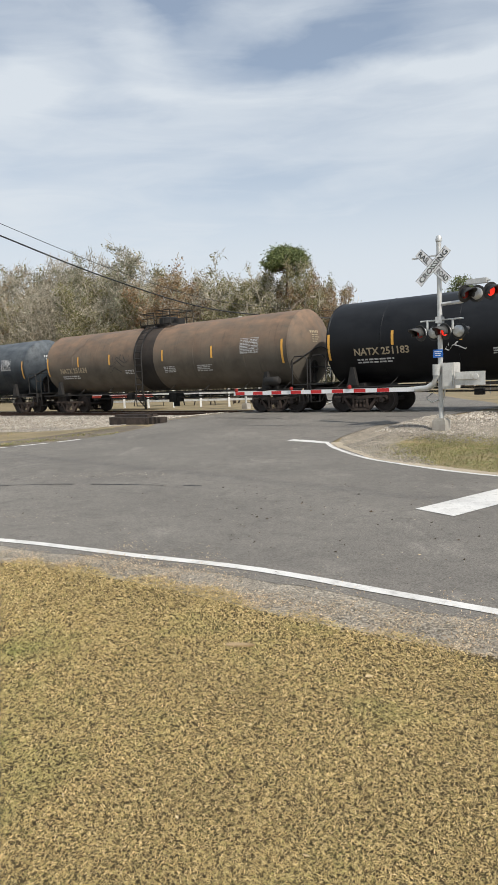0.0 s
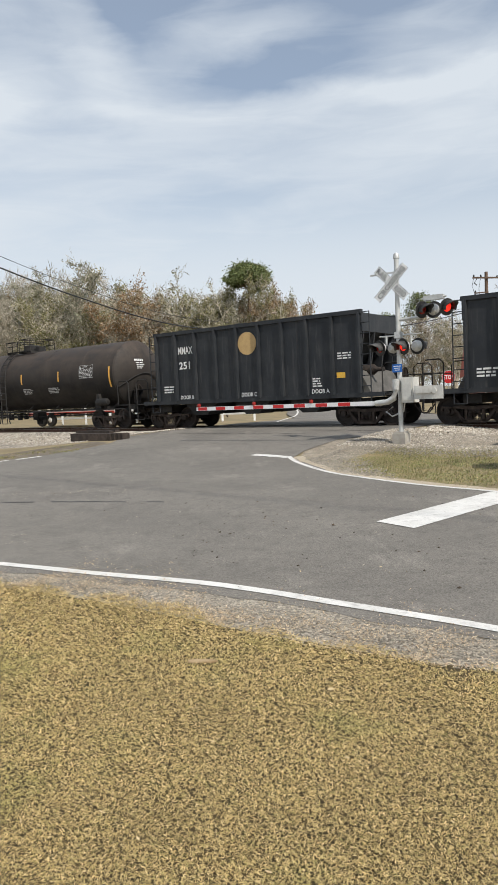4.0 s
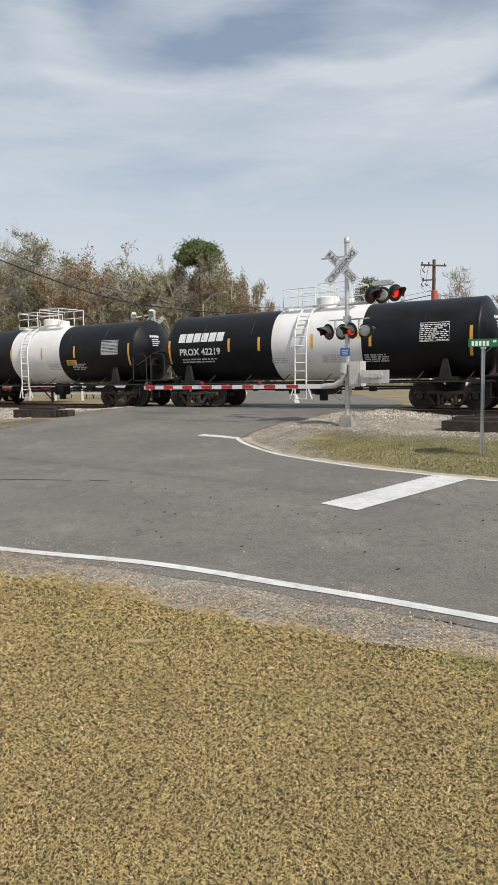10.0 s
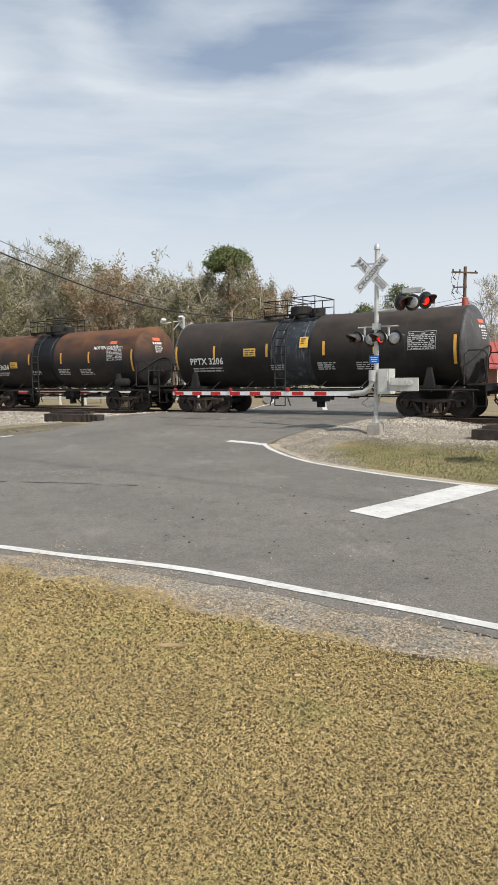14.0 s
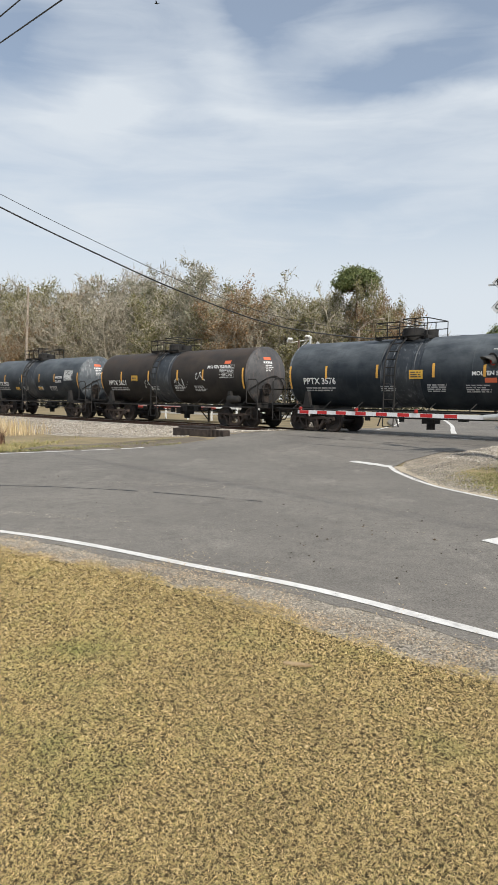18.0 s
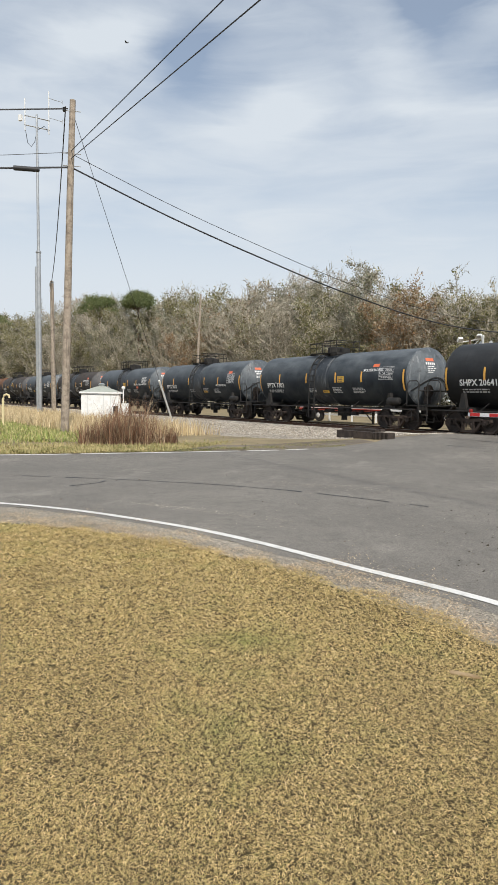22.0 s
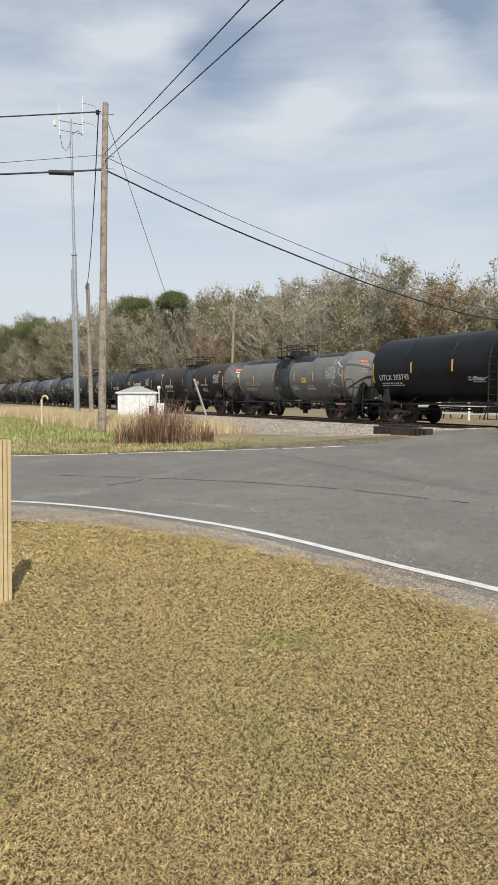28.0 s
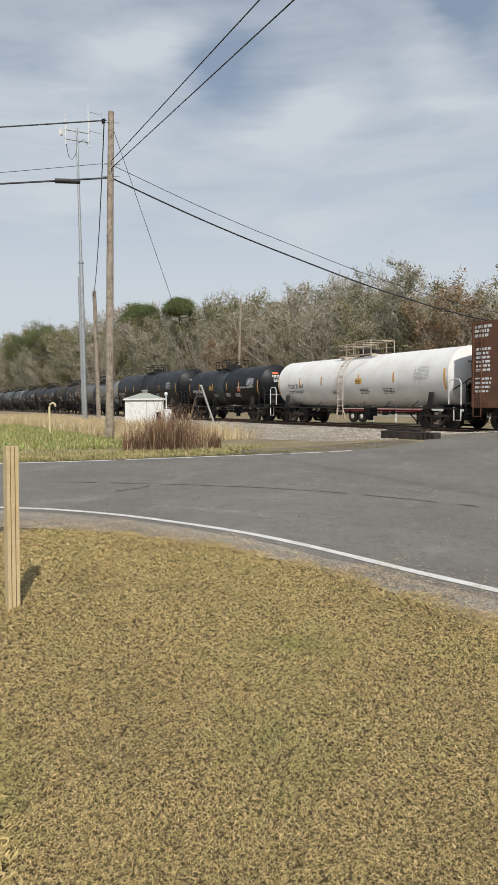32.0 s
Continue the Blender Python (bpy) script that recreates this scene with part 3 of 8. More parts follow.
def ribbon(name, line, width, lift, material, label, high=None, rough_edge=0.0, group="", worn=0.0):
    """A painted stripe along a line."""
    rnd = random.Random(len(line))
    verts, faces = [], []
    l, r = offset(line, width / 2), offset(line, -width / 2)
    for a, b in zip(l, r):
        for x, y in (a, b):
            x += rnd.uniform(-rough_edge, rough_edge)
            y += rnd.uniform(-rough_edge, rough_edge)
            u, v = N_Y * x - N_X * y, N_X * x + N_Y * y
            verts.append((x, y, (high(v) if high else ground_h(u, v)) + lift))
    for i in range(len(line) - 1):
        if worn and rnd.random() < worn:
            continue
        faces.append((2 * i, 2 * i + 1, 2 * i + 3, 2 * i + 2))
    me = quads_mesh(name, verts, faces, material)
    fixed_normals(me)
    if me.polygons[0].normal.z < 0:
        me.flip_normals()
    return tagged(new(name, me), label, "road marking", group, "structure")


def roads():
    near, isl, far = offset(NEAR_LINE, -0.22), offset(ISLAND, 0.12), offset(FAR_LEFT, 0.16)
    top_l, top_r = far[-1], isl[0]
    # across the junction, from the lawn's side to the far lines; then up to the rails
    upper = far + [(top_l[0] + (top_r[0] - top_l[0]) * k / 12, top_l[1] + (top_r[1] - top_l[1]) * k / 12) for k in range(1, 12)] + isl
    ux, uy = [q[0] for q in upper], [q[1] for q in upper]
    nx, ny = [q[0] for q in near], [q[1] for q in near]
    xs = sorted([-28 + 0.4 * k for k in range(142)] + [top_l[0] + (top_r[0] - top_l[0]) * k / 12 for k in range(13)])
    low_side = [(x, float(np.interp(x, nx, ny)) + 0.035 * math.sin(5.3 * x) + 0.03 * math.sin(11.9 * x + 1.3)) for x in xs]
    high_side = [(x, float(np.interp(x, ux, uy))) for x in xs]
    left = [top_l, (-5.6, 22.2), (-4.75, 23.6)] + [world_xy(XING_L, v) for v in (17.6, 20, 20.9)]
    right = [top_r, (1.5, 17.6), (2.6, 19.3)] + [world_xy(XING_R, v) for v in (18.4, 20, 20.9)]
    loft("road", ((low_side, high_side, 26), (left, right, 12)), 0.012, M_ASPHALT, "worn grey asphalt road junction before the level crossing", "road")
    # the crossing's panels between and outside the rails, and the road beyond
    for name, a, b in (("crossing_panel_near", 20.9, 22.08), ("crossing_panel_middle", 22.26, 23.54), ("crossing_panel_far", 23.72, 25.2)):
        pts = [world_xy(XING_L, a), world_xy(XING_R, a), world_xy(XING_R, b), world_xy(XING_L, b)]
        sheet(name, pts, 0.014 if a > 21 else 0.016, M_ASPHALT, "asphalt and rubber crossing panel beside the rails", "crossing panel", step=0, high=lambda v: 0.33)
    bl = [world_xy(u, v) for u, v in ((XING_L, 25.2), (-18.2, 28), (-19.9, 32), (-25.5, 40), (-36, 57), (-68, 107))]
    br = [world_xy(u, v) for u, v in ((XING_R, 25.2), (-9.5, 28), (-12, 33), (-17, 41), (-27, 58), (-60, 110))]
    loft("road_beyond", ((smooth_line(bl, 2.0)[:], smooth_line(br, 2.0)[:], 4),), 0.012, M_ASPHALT, "asphalt street leading away beyond the tracks", "road")
    for name, pts, w in (("edge_line_beyond", ((-16.9, 25.6), (-18.6, 29), (-24.6, 40), (-35.2, 57), (-66, 107)), 0.12), ("centre_line_beyond", ((-13.2, 25.6), (-15, 29), (-20.8, 40), (-31.2, 57.5), (-63, 108.5)), 0.22)):
        ribbon(name, smooth_line([world_xy(*p) for p in pts], 1.0), w, 0.02, M_LINE, "white line on the street beyond the tracks", road_h)
    ribbon("edge_line", NEAR_LINE, 0.115, 0.018, M_LINE, "solid white edge line curving past the lawn", road_h, 0.004)
    ribbon("edge_line_far", FAR_LEFT, 0.2, 0.018, M_LINE, "faded white edge line along the far side", road_h, 0.006, worn=0.05)
    ribbon("edge_line_corner", ISLAND, 0.11, 0.018, M_LINE, "white edge line round the grass corner", road_h, 0.006)
    ribbon("stop_line_stub", smooth_line([(1.02, 16.5), (0.72, 16.85), (0.14, 17.5)], 0.15), 0.26, 0.02, M_LINE, "worn end of a white stop line by the crossing", road_h, 0.03)
    bar = [(1.51, 8.18), (1.85, 7.68), (4.02, 9.62), (3.62, 10.06)]
    sheet("stop_bar", bar, 0.019, M_LINE, "broad white stop bar, worn at its end", "road marking", step=0, high=road_h)
    # the gravel shoulder between asphalt and lawn, the bare strip behind the far line, and the old paved patch
    edge = offset(NEAR_LINE, -0.2)
    inner = offset(GRASS_EDGE, -0.4)
    xs = [-29 + 0.4 * k for k in range(145)]
    ea = [(x, float(np.interp(x, [p[0] for p in edge], [p[1] for p in edge]))) for x in xs]
    eb = [(x, float(np.interp(x, [p[0] for p in inner], [p[1] for p in inner]))) for x in xs]
    strip("gravel_shoulder", ea, eb, 0.0095, M_GRAVELBED, "grey gravel shoulder between asphalt and lawn", "gravel", -0.006)
    old = [(-10.3, 17.4), (-6.5, 21.2), (-4.9, 23.7), (-5.6, 24.6), (-7.6, 23.6), (-10.6, 20.2), (-12.2, 17.9), (-11.4, 16.2)]
    sheet("old_pavement", old, 0.006, M_OLD_ASPHALT, "crumbling old pavement between road and ballast", "pavement")
    verge = [world_xy(u, v) for u, v in ((XING_L - 0.2, 20.4), (-80, 20.4), (-80, 17.2), (-46, 15.6), (-30, 14.4), (-25.0, 14.2), (-22.5, 15.0), (-20.5, 16.4), (XING_L - 0.3, 17.6))]
    sheet("gravel_verge", verge, 0.003, M_BALLASTBED, "pale spilt gravel between the ballast and the verge", "gravel")
    corner = [(1.25, 16.4), (1.5, 17.7)] + [(2.6, 19.3), world_xy(XING_R, 19.6), world_xy(-6.0, 19.6), world_xy(6, 19.6), world_xy(6, 17.6), world_xy(-4, 17.2), (3.6, 17.2), (2.5, 15.8), (1.8, 14.6), (1.6, 14.0), (1.35, 15.1)]
    ribbon("sand_edge", offset(ISLAND, 0.19), 0.26, 0.013, M_SAND, "pale sand along the edge line round the corner", road_h, 0.05)
    sheet("corner_gravel", corner, 0.007, M_CORNERSOIL, "gravel spread behind the grass corner", "gravel")
    # tar seams and cracks
    seams = [[world_xy(-17.0, 18.9), world_xy(-12.5, 18.6), world_xy(-8.8, 18.75)], [world_xy(-12.6, 19.9), world_xy(-10.2, 19.6), world_xy(-8.6, 19.3)], [(-9.5, 10.8), (-6.4, 11.35), (-4.0, 11.3), (-1.4, 10.6)], [(-7.8, 9.6), (-7.5, 10.6), (-7.7, 11.2)]]
    for s in seams:
        ribbon("tar_seam", smooth_line(s, 0.3), 0.05, 0.0155, M_CABLE, "dark tar seam in the asphalt", road_h, 0.02, "tar seams", 0.12)


ground()
strip("lawn", GRASS_EDGE, [(x, -40) for x, y in GRASS_EDGE], 0.0, M_SOIL, "mown lawn of dry straw-coloured grass with green patches", "lawn")
roads()


def track():
    # ballast shoulder in a long prism, cut away under the crossing
    for a, b in ((-420, XING_L - 0.05), (XING_R + 0.05, 160)):
        sh = Shape().prism([(-2.9, -0.02), (-1.6, 0.15), (1.6, 0.15), (2.9, -0.02)], a, b, "x")
        single("ballast_bed", sh, M_BALLASTBED, "grey crushed stone ballast under the track", "ballast", on_track(0, TRACK_V, 0), kind="structure")
    for side in (-1, 1):
        y = side * 0.7525
        prof = [(y - 0.07, -0.18), (y + 0.07, -0.18), (y + 0.07, -0.165), (y + 0.012, -0.15), (y + 0.012, -0.05), (y + 0.036, -0.035), (y + 0.036, -0.006), (y - 0.036, -0.006), (y - 0.036, -0.035), (y - 0.012, -0.05), (y - 0.012, -0.15), (y - 0.07, -0.165)]
        rail = single("rail", Shape().prism(prof, -420, 160, "x"), M_RAIL, "rusty steel rail with a bright worn head", "rail", on_track(0, TRACK_V, RAIL_Z), "rails", "structure")
        part("rail_head", Shape().box((-130, y, -0.003), (580, 0.06, 0.006)), M_RAILTOP, rail, "polished running surface")
    tie = Shape().box((0, 0, 0), (0.23, 2.6, 0.18)).mesh("tie", M_TIE, False)
    u = -64.0
    k = 0
    bed = thing("sleepers", "tarred timber sleepers half sunk in the ballast", "sleepers", on_track(0, TRACK_V, RAIL_Z - 0.265), kind="structure")
    while u < 12 and k < 150:
        if not XING_L - 0.2 < u < XING_R + 0.2:
            part("sleeper", tie, M_TIE, bed, m=pose(u, random.uniform(-0.04, 0.04), random.uniform(-0.01, 0.012), 0, 0, random.uniform(-1, 1)))
        u += 0.52
        k += 1


track()

# ---- the train ----
CAR_SPEED = 10.575
BEARING = 1.0


def wheelset_mesh():
    sh = Shape()
    for s in (-1, 1):
        y = s * 0.7525
        sh.lathe([(y - s * 0.075, 0.36), (y - s * 0.075, 0.485), (y - s * 0.045, 0.485), (y - s * 0.03, 0.46), (y + s * 0.065, 0.452), (y + s * 0.065, 0.40), (y + s * 0.02, 0.36), (y + s * 0.015, 0.17), (y + s * 0.06, 0.14), (y + s * 0.06, 0.09), (y + s * 0.27, 0.085), (y + s * 0.27, 0.105), (y + s * 0.34, 0.1), (y + s * 0.34, 0.0)], axis="y", n=28)
        for k in range(3):
            a = 2.094 * k
            sh.box((0.055 * math.cos(a), y + s * 0.345, 0.055 * math.sin(a)), (0.034, 0.03, 0.034))
    sh.lathe([(-0.72, 0.08), (0.72, 0.08)], axis="y", n=10)
    return fixed_normals(sh.mesh("wheelset", M_WHEEL))


def rim_mesh():
    sh = Shape()
    for s in (-1, 1):
        y = s * 0.8195
        sh.lathe([(y, 0.404), (y + s * 0.003, 0.404), (y + s * 0.003, 0.45), (y, 0.45)], axis="y", n=28)
    return fixed_normals(sh.mesh("rim", M_TREAD))


def side_frame_shape(s):
    """A cast truck side: arched top member, open windows each side of the spring group, bearing jaws at the ends."""
    y0, y1 = s * 0.90, s * 1.04
    sh = Shape()
    for k in (-1, 1):
        sh.prism([(k * 0.0, 0.60), (k * 0.45, 0.64), (k * 0.72, 0.60), (k * 1.10, 0.615), (k * 1.12, 0.50), (k * 1.06, 0.44), (k * 1.04, 0.56), (k * 0.75, 0.52), (k * 0.50, 0.53), (k * 0.28, 0.50), (k * 0.0, 0.50)], y0, y1)
        sh.prism([(k * 0.74, 0.54), (k * 0.62, 0.52), (k * 0.30, 0.14), (k * 0.42, 0.12)], y0, y1)
        sh.prism([(k * 0.24, 0.53), (k * 0.32, 0.53), (k * 0.32, 0.12), (k * 0.24, 0.12)], y0, y1)
        sh.prism([(k * 0.66, 0.54), (k * 0.75, 0.56), (k * 0.75, 0.36), (k * 0.69, 0.36)], y0, y1)
        sh.box((k * 0.89, s * 0.98, 0.575), (0.3, 0.2, 0.05))
    sh.prism([(-0.42, 0.17), (0.42, 0.17), (0.36, 0.07), (-0.36, 0.07)], y0, y1)
    return sh


def spring_shape(s):
    sh = Shape()
    for x in (-0.16, 0.0, 0.16):
        for k in range(6):
            sh.lathe([(-0.012, 0.045), (-0.012, 0.072), (0.012, 0.072), (0.012, 0.045)], (x, s * 0.99, 0.2 + 0.045 * k), "z", 10)
    return sh


MESHES = {}


def truck_meshes():
    MESHES["wheelset"] = wheelset_mesh()
    MESHES["rim"] = rim_mesh()
    for s in (-1, 1):
        MESHES["side_frame", s] = fixed_normals(side_frame_shape(s).mesh("side_frame", M_FRAME))
        MESHES["spring", s] = fixed_normals(spring_shape(s).mesh("spring", M_FRAME))
    sh = Shape().box((0, 0, 0.47), (0.36, 2.05, 0.2)).box((0, 0, 0.6), (0.5, 0.5, 0.1))
    for k in (-1, 1):
        sh.box((k * 0.32, 0, 0.42), (0.07, 1.7, 0.12))
        sh.box((k * 0.40, 0.7, 0.42), (0.06, 0.12, 0.3)).box((k * 0.40, -0.7, 0.42), (0.06, 0.12, 0.3))
    MESHES["bolster"] = fixed_normals(sh.mesh("bolster", M_RUNNING))


truck_meshes()
WHEELS = []
CARS = []


def truck(car, x):
    """A two-axle truck under a car, with turning wheelsets."""
    t = part("truck", MESHES["bolster"], None, car, m=pose(x, 0, 0))
    for s in (-1, 1):
        part("side_frame", MESHES["side_frame", s], None, t, "rusty cast truck side frame")
        part("spring", MESHES["spring", s], None, t)
    for k in (-1, 1):
        w = part("wheelset", MESHES["wheelset"], None, t, "dark steel wheels on an axle", pose(k * 0.89, 0, 0.457))
        WHEELS.append((w, k * 0.89))


def coupler_shape(x, s):
    sh = Shape().box((x + s * 0.15, 0, 0.86), (0.9, 0.16, 0.18)).box((x + s * 0.62, 0.02, 0.86), (0.26, 0.26, 0.28))
    sh.box((x - s * 0.35, 0, 0.88), (0.7, 0.4, 0.36))
    pts = [(x + s * 0.3, -0.35, 0.7), (x + s * 0.5, -0.36, 0.42), (x + s * 0.75, -0.36, 0.40), (x + s * 0.9, -0.34, 0.6)]
    sh.tube(pts, 0.025, 6)
    return sh


def head_bulge(q, head):
    """How far a dished head stands out at the fraction q of its radius."""
    if q > 0.965:
        return 0.07 * (1 - ((q - 0.965) / 0.035) ** 2)
    return 0.07 + (head - 0.07) * (1 - (q / 0.965) ** 2)


def tank_profile(x0, x1, r, head, left, right):
    """Profile of a barrel from x0 to x1 with a dished head at either closed end."""
    rings = (0.0001, 0.15, 0.3, 0.45, 0.6, 0.73, 0.84, 0.92, 0.965, 0.985, 0.995)
    p = []
    if left:
        p += [(x0 - head_bulge(q, head), r * q) for q in rings]
    p.append((x0 + 0.001, r))
    n = max(1, int((x1 - x0) / 0.6))
    for k in range(1, n):
        p.append((x0 + (x1 - x0) * k / n, r))
    p.append((x1 - 0.001, r))
    if right:
        p += [(x1 + head_bulge(q, head), r * q) for q in reversed(rings)]
    return p


def tank_head(car, xe, s, r, zc, head, material, label):
    """A dished head with its rolled rim, closing one end of a tank."""
    rings = (0.0001, 0.15, 0.3, 0.45, 0.6, 0.73, 0.84, 0.92, 0.965, 0.985, 0.995)
    prof = [(s * (xe + head_bulge(q, head)), r * q) for q in rings] + [(s * xe, r)]
    part("tank_head", Shape().lathe(prof, (0, 0, zc), "x", 48), material, car, label, angle=60)
    part("rim_weld", Shape().lathe([(s * (xe - 0.05), r - 0.004), (s * (xe - 0.035), r + 0.012), (s * (xe + 0.005), r + 0.012), (s * (xe + 0.02), r - 0.012)], (0, 0, zc), "x", 48), material, car)


class Skin:
    """Maps flat lettering on to a car's near side: a tank of radius r about height zc, or a flat side at y."""

    def __init__(self, r=None, zc=0.0, y=None):
        self.r, self.zc, self.y = r, zc, y

    def at(self, x, z, lift=0.006):
        if self.r is None:
            return (x, self.y - lift, z)
        a = (z - self.zc) / self.r
        return (x, -(self.r + lift) * math.cos(a), self.zc + (self.r + lift) * math.sin(a))

    def words(self, sh, words, x, z, size, width=None):
        pts, faces = text_shape(words, size, width)
        sh.add([self.at(x + p.x, z + p.y) for p in pts], faces)

    def rect(self, sh, x, z, w, h, lift=0.006):
        n = max(1, int(h / 0.15))
        verts = []
        for k in range(n + 1):
            verts += [self.at(x, z + h * k / n, lift), self.at(x + w, z + h * k / n, lift)]
        sh.add(verts, [(2 * k, 2 * k + 1, 2 * k + 3, 2 * k + 2) for k in range(n)])

    def bars(self, sh, x, z, w, rows, h=0.05, gap=0.04, rnd=None, lift=0.006):
        """Rows of small print as plain bars."""
        rnd = rnd or random
        for r in range(rows):
            xx = x
            end = x + w * rnd.uniform(0.75, 1.0)
            while xx < end:
                l = min(rnd.uniform(0.08, 0.3), end - xx)
                self.rect(sh, xx, z - r * (h + gap), l, h, lift)
                xx += l + 0.045

    def chart(self, mats, parent, x, z, w, h, name="data_panel"):
        """A data panel: a pale grid on dark ground."""
        sh = Shape()
        self.rect(sh, x, z, w, 0.015)
        self.rect(sh, x, z + h, w, 0.015)
        self.rect(sh, x, z, 0.012, h)
        self.rect(sh, x + w - 0.012, z, 0.012, h)
        rnd = random.Random(int(x * 100))
        rows = int(h / 0.062)
        for r in range(rows):
            xx = x + 0.03
            while xx < x + w - 0.08:
                l = rnd.uniform(0.05, 0.15)
                if rnd.random() < 0.9:
                    self.rect(sh, xx, z + 0.025 + r * 0.062, min(l, x + w - 0.03 - xx), 0.034)
                xx += l + 0.03
        return part(name, sh, mats, parent, "printed data panel in rows", smooth=False)

    def squiggle(self, sh, x, z, w, h, rnd, loops=5, thick=0.035):
        """A sprayed scrawl."""
        pts = []
        for k in range(loops * 7):
            t = k / (loops * 7 - 1)
            a = t * loops * 6.283
            pts.append((x + w * t + 0.22 * w / loops * math.cos(a) * 2 + rnd.uniform(-0.03, 0.03), z + h * (0.5 + 0.45 * math.sin(a + 1.3 * math.sin(a * 0.37))) + rnd.uniform(-0.04, 0.04)))
        verts, faces = [], []
        for i, (a, b) in enumerate(pts):
            verts += [self.at(a, b - thick / 2), self.at(a + thick * 0.5, b + thick / 2)]
            if i:
                faces.append((2 * i - 2, 2 * i - 1, 2 * i + 1, 2 * i))
        sh.add(verts, faces)


def rails_on_top(car, x0, x1, z, y, h, material, posts=4, both=True):
    """A guard rail of pipe round the working platform."""
    for s in ((-1, 1) if both else (-1,)):
        sh = Shape()
        sh.tube([(x0, s * y, z), (x0, s * y, z + h), (x1, s * y, z + h), (x1, s * y, z)], 0.024, 6)
        sh.tube([(x0, s * y, z + h * 0.55), (x1, s * y, z + h * 0.55)], 0.018, 5)
        for k in range(1, posts - 1):
            xx = x0 + (x1 - x0) * k / (posts - 1)
            sh.tube([(xx, s * y, z), (xx, s * y, z + h)], 0.02, 5)
        part("guard_rail", sh, material, car)
    sh = Shape()
    for xx in (x0, x1):
        sh.tube([(xx, -y, z + h), (xx, y, z + h)], 0.02, 5)
    part("guard_rail_end", sh, material, car)


def ladder_shape(skin, x, z0, z1, w, r):
    """A ladder that follows the tank's side from its crown to the step below."""
    sh = Shape()
    path = []
    for k in range(14):
        z = z1 - (z1 - z0) * k / 13
        if z > skin.zc:
            q = math.asin(min(1.0, (z - skin.zc) / (r + 0.13)))
            path.append((-(r + 0.13) * math.cos(q), z))
        else:
            path.append((-(r + 0.13), z))
    for s in (0, w):
        sh.tube([(x + s, y, z) for y, z in path], 0.03, 5)
    for k in range(int((z1 - z0) / 0.3) + 1):
        z = z0 + 0.3 * k
        yy = -(r + 0.13) * math.cos(math.asin(min(0.995, max(0.0, (z - skin.zc) / (r + 0.13)))))
        sh.tube([(x, yy, z), (x + w, yy, z)], 0.02, 4)
    return sh


def end_gear(car, xe, s, white=False):
    """The end platform: decking, grab irons, hoses and, at one end, the hand brake."""
    mat = M_WHITE if white else M_UNDER
    sh = Shape().box((xe + s * 0.55, 0, 1.10), (0.62, 2.9, 0.05)).box((xe + s * 0.85, 0, 0.98), (0.06, 2.9, 0.16))
    part("end_platform", sh, M_UNDER, car)
    sh = Shape()
    for y in (-1.42, 1.42):
        sh.tube([(xe + s * 0.15, y, 1.1), (xe + s * 0.15, y, 2.05), (xe + s * 0.28, y, 2.18), (xe + s * 0.72, y, 2.18), (xe + s * 0.85, y, 2.05), (xe + s * 0.85, y, 0.55)], 0.026, 6)
        sh.tube([(xe + s * 0.45, y, 0.98), (xe + s * 0.45, y, 0.42), (xe + s * 0.85, y, 0.42), (xe + s * 0.85, y, 1.0)], 0.022, 5)
    sh.tube([(xe + s * 0.86, -1.42, 1.75), (xe + s * 0.86, 1.42, 1.75)], 0.022, 5)
    part("grab_iron", sh, mat, car)
    part("coupler", coupler_shape(xe + s * 0.55, s), M_RUNNING, car)
    if s > 0:
        sh = Shape().lathe([(0.0, 0.28), (0.03, 0.28), (0.03, 0.24), (0.0, 0.24)], (xe + s * 0.6, -0.55, 1.75), "x", 18)
        for k in range(4):
            a = 1.5708 * k
            sh.tube([(xe + s * 0.61, -0.55, 1.75), (xe + s * 0.61, -0.55 + 0.26 * math.cos(a), 1.75 + 0.26 * math.sin(a))], 0.014, 4)
        sh.box((xe + s * 0.52, -0.55, 1.55), (0.14, 0.3, 0.75))
        part("hand_brake", sh, M_RUNNING, car, "hand brake wheel and housing")


def under_gear(car, half, tx, rnd):
    sh = Shape()
    sh.tube([(-tx + 1.2, -0.5, 0.72), (-0.8, -0.55, 0.66), (tx - 1.2, -0.5, 0.70)], 0.03, 5)
    sh.tube([(-tx + 1.3, 0.4, 0.8), (tx - 1.3, 0.45, 0.74)], 0.03, 5)
    sh.box((0.2, 0, 0.72), (0.5, 0.5, 0.5)).lathe([(-0.25, 0.16), (0.25, 0.16)], (0.2, 0, 0.5), "z", 12)
    for k in range(-3, 4):
        sh.box((k * 0.8 + rnd.uniform(-0.2, 0.2), rnd.uniform(-0.7, -0.2), rnd.uniform(0.62, 0.8)), (rnd.uniform(0.1, 0.4), 0.2, rnd.uniform(0.1, 0.28)))
    part("under_piping", sh, M_UNDER, car)
    sh = Shape()
    sh.tube([(-half, -1.43, 0.93), (half, -1.43, 0.93)], 0.032, 6)
    sh.tube([(-half, 1.43, 0.93), (half, 1.43, 0.93)], 0.032, 6)
    n = 8
    for k in range(n):
        x = -half + 0.9 + (2 * half - 1.8) * k / (n - 1)
        sh.tube([(x, -1.43, 0.93), (x + 0.2, -1.12, 1.25)], 0.018, 4)
    part("side_rail", sh, M_UNDER, car)


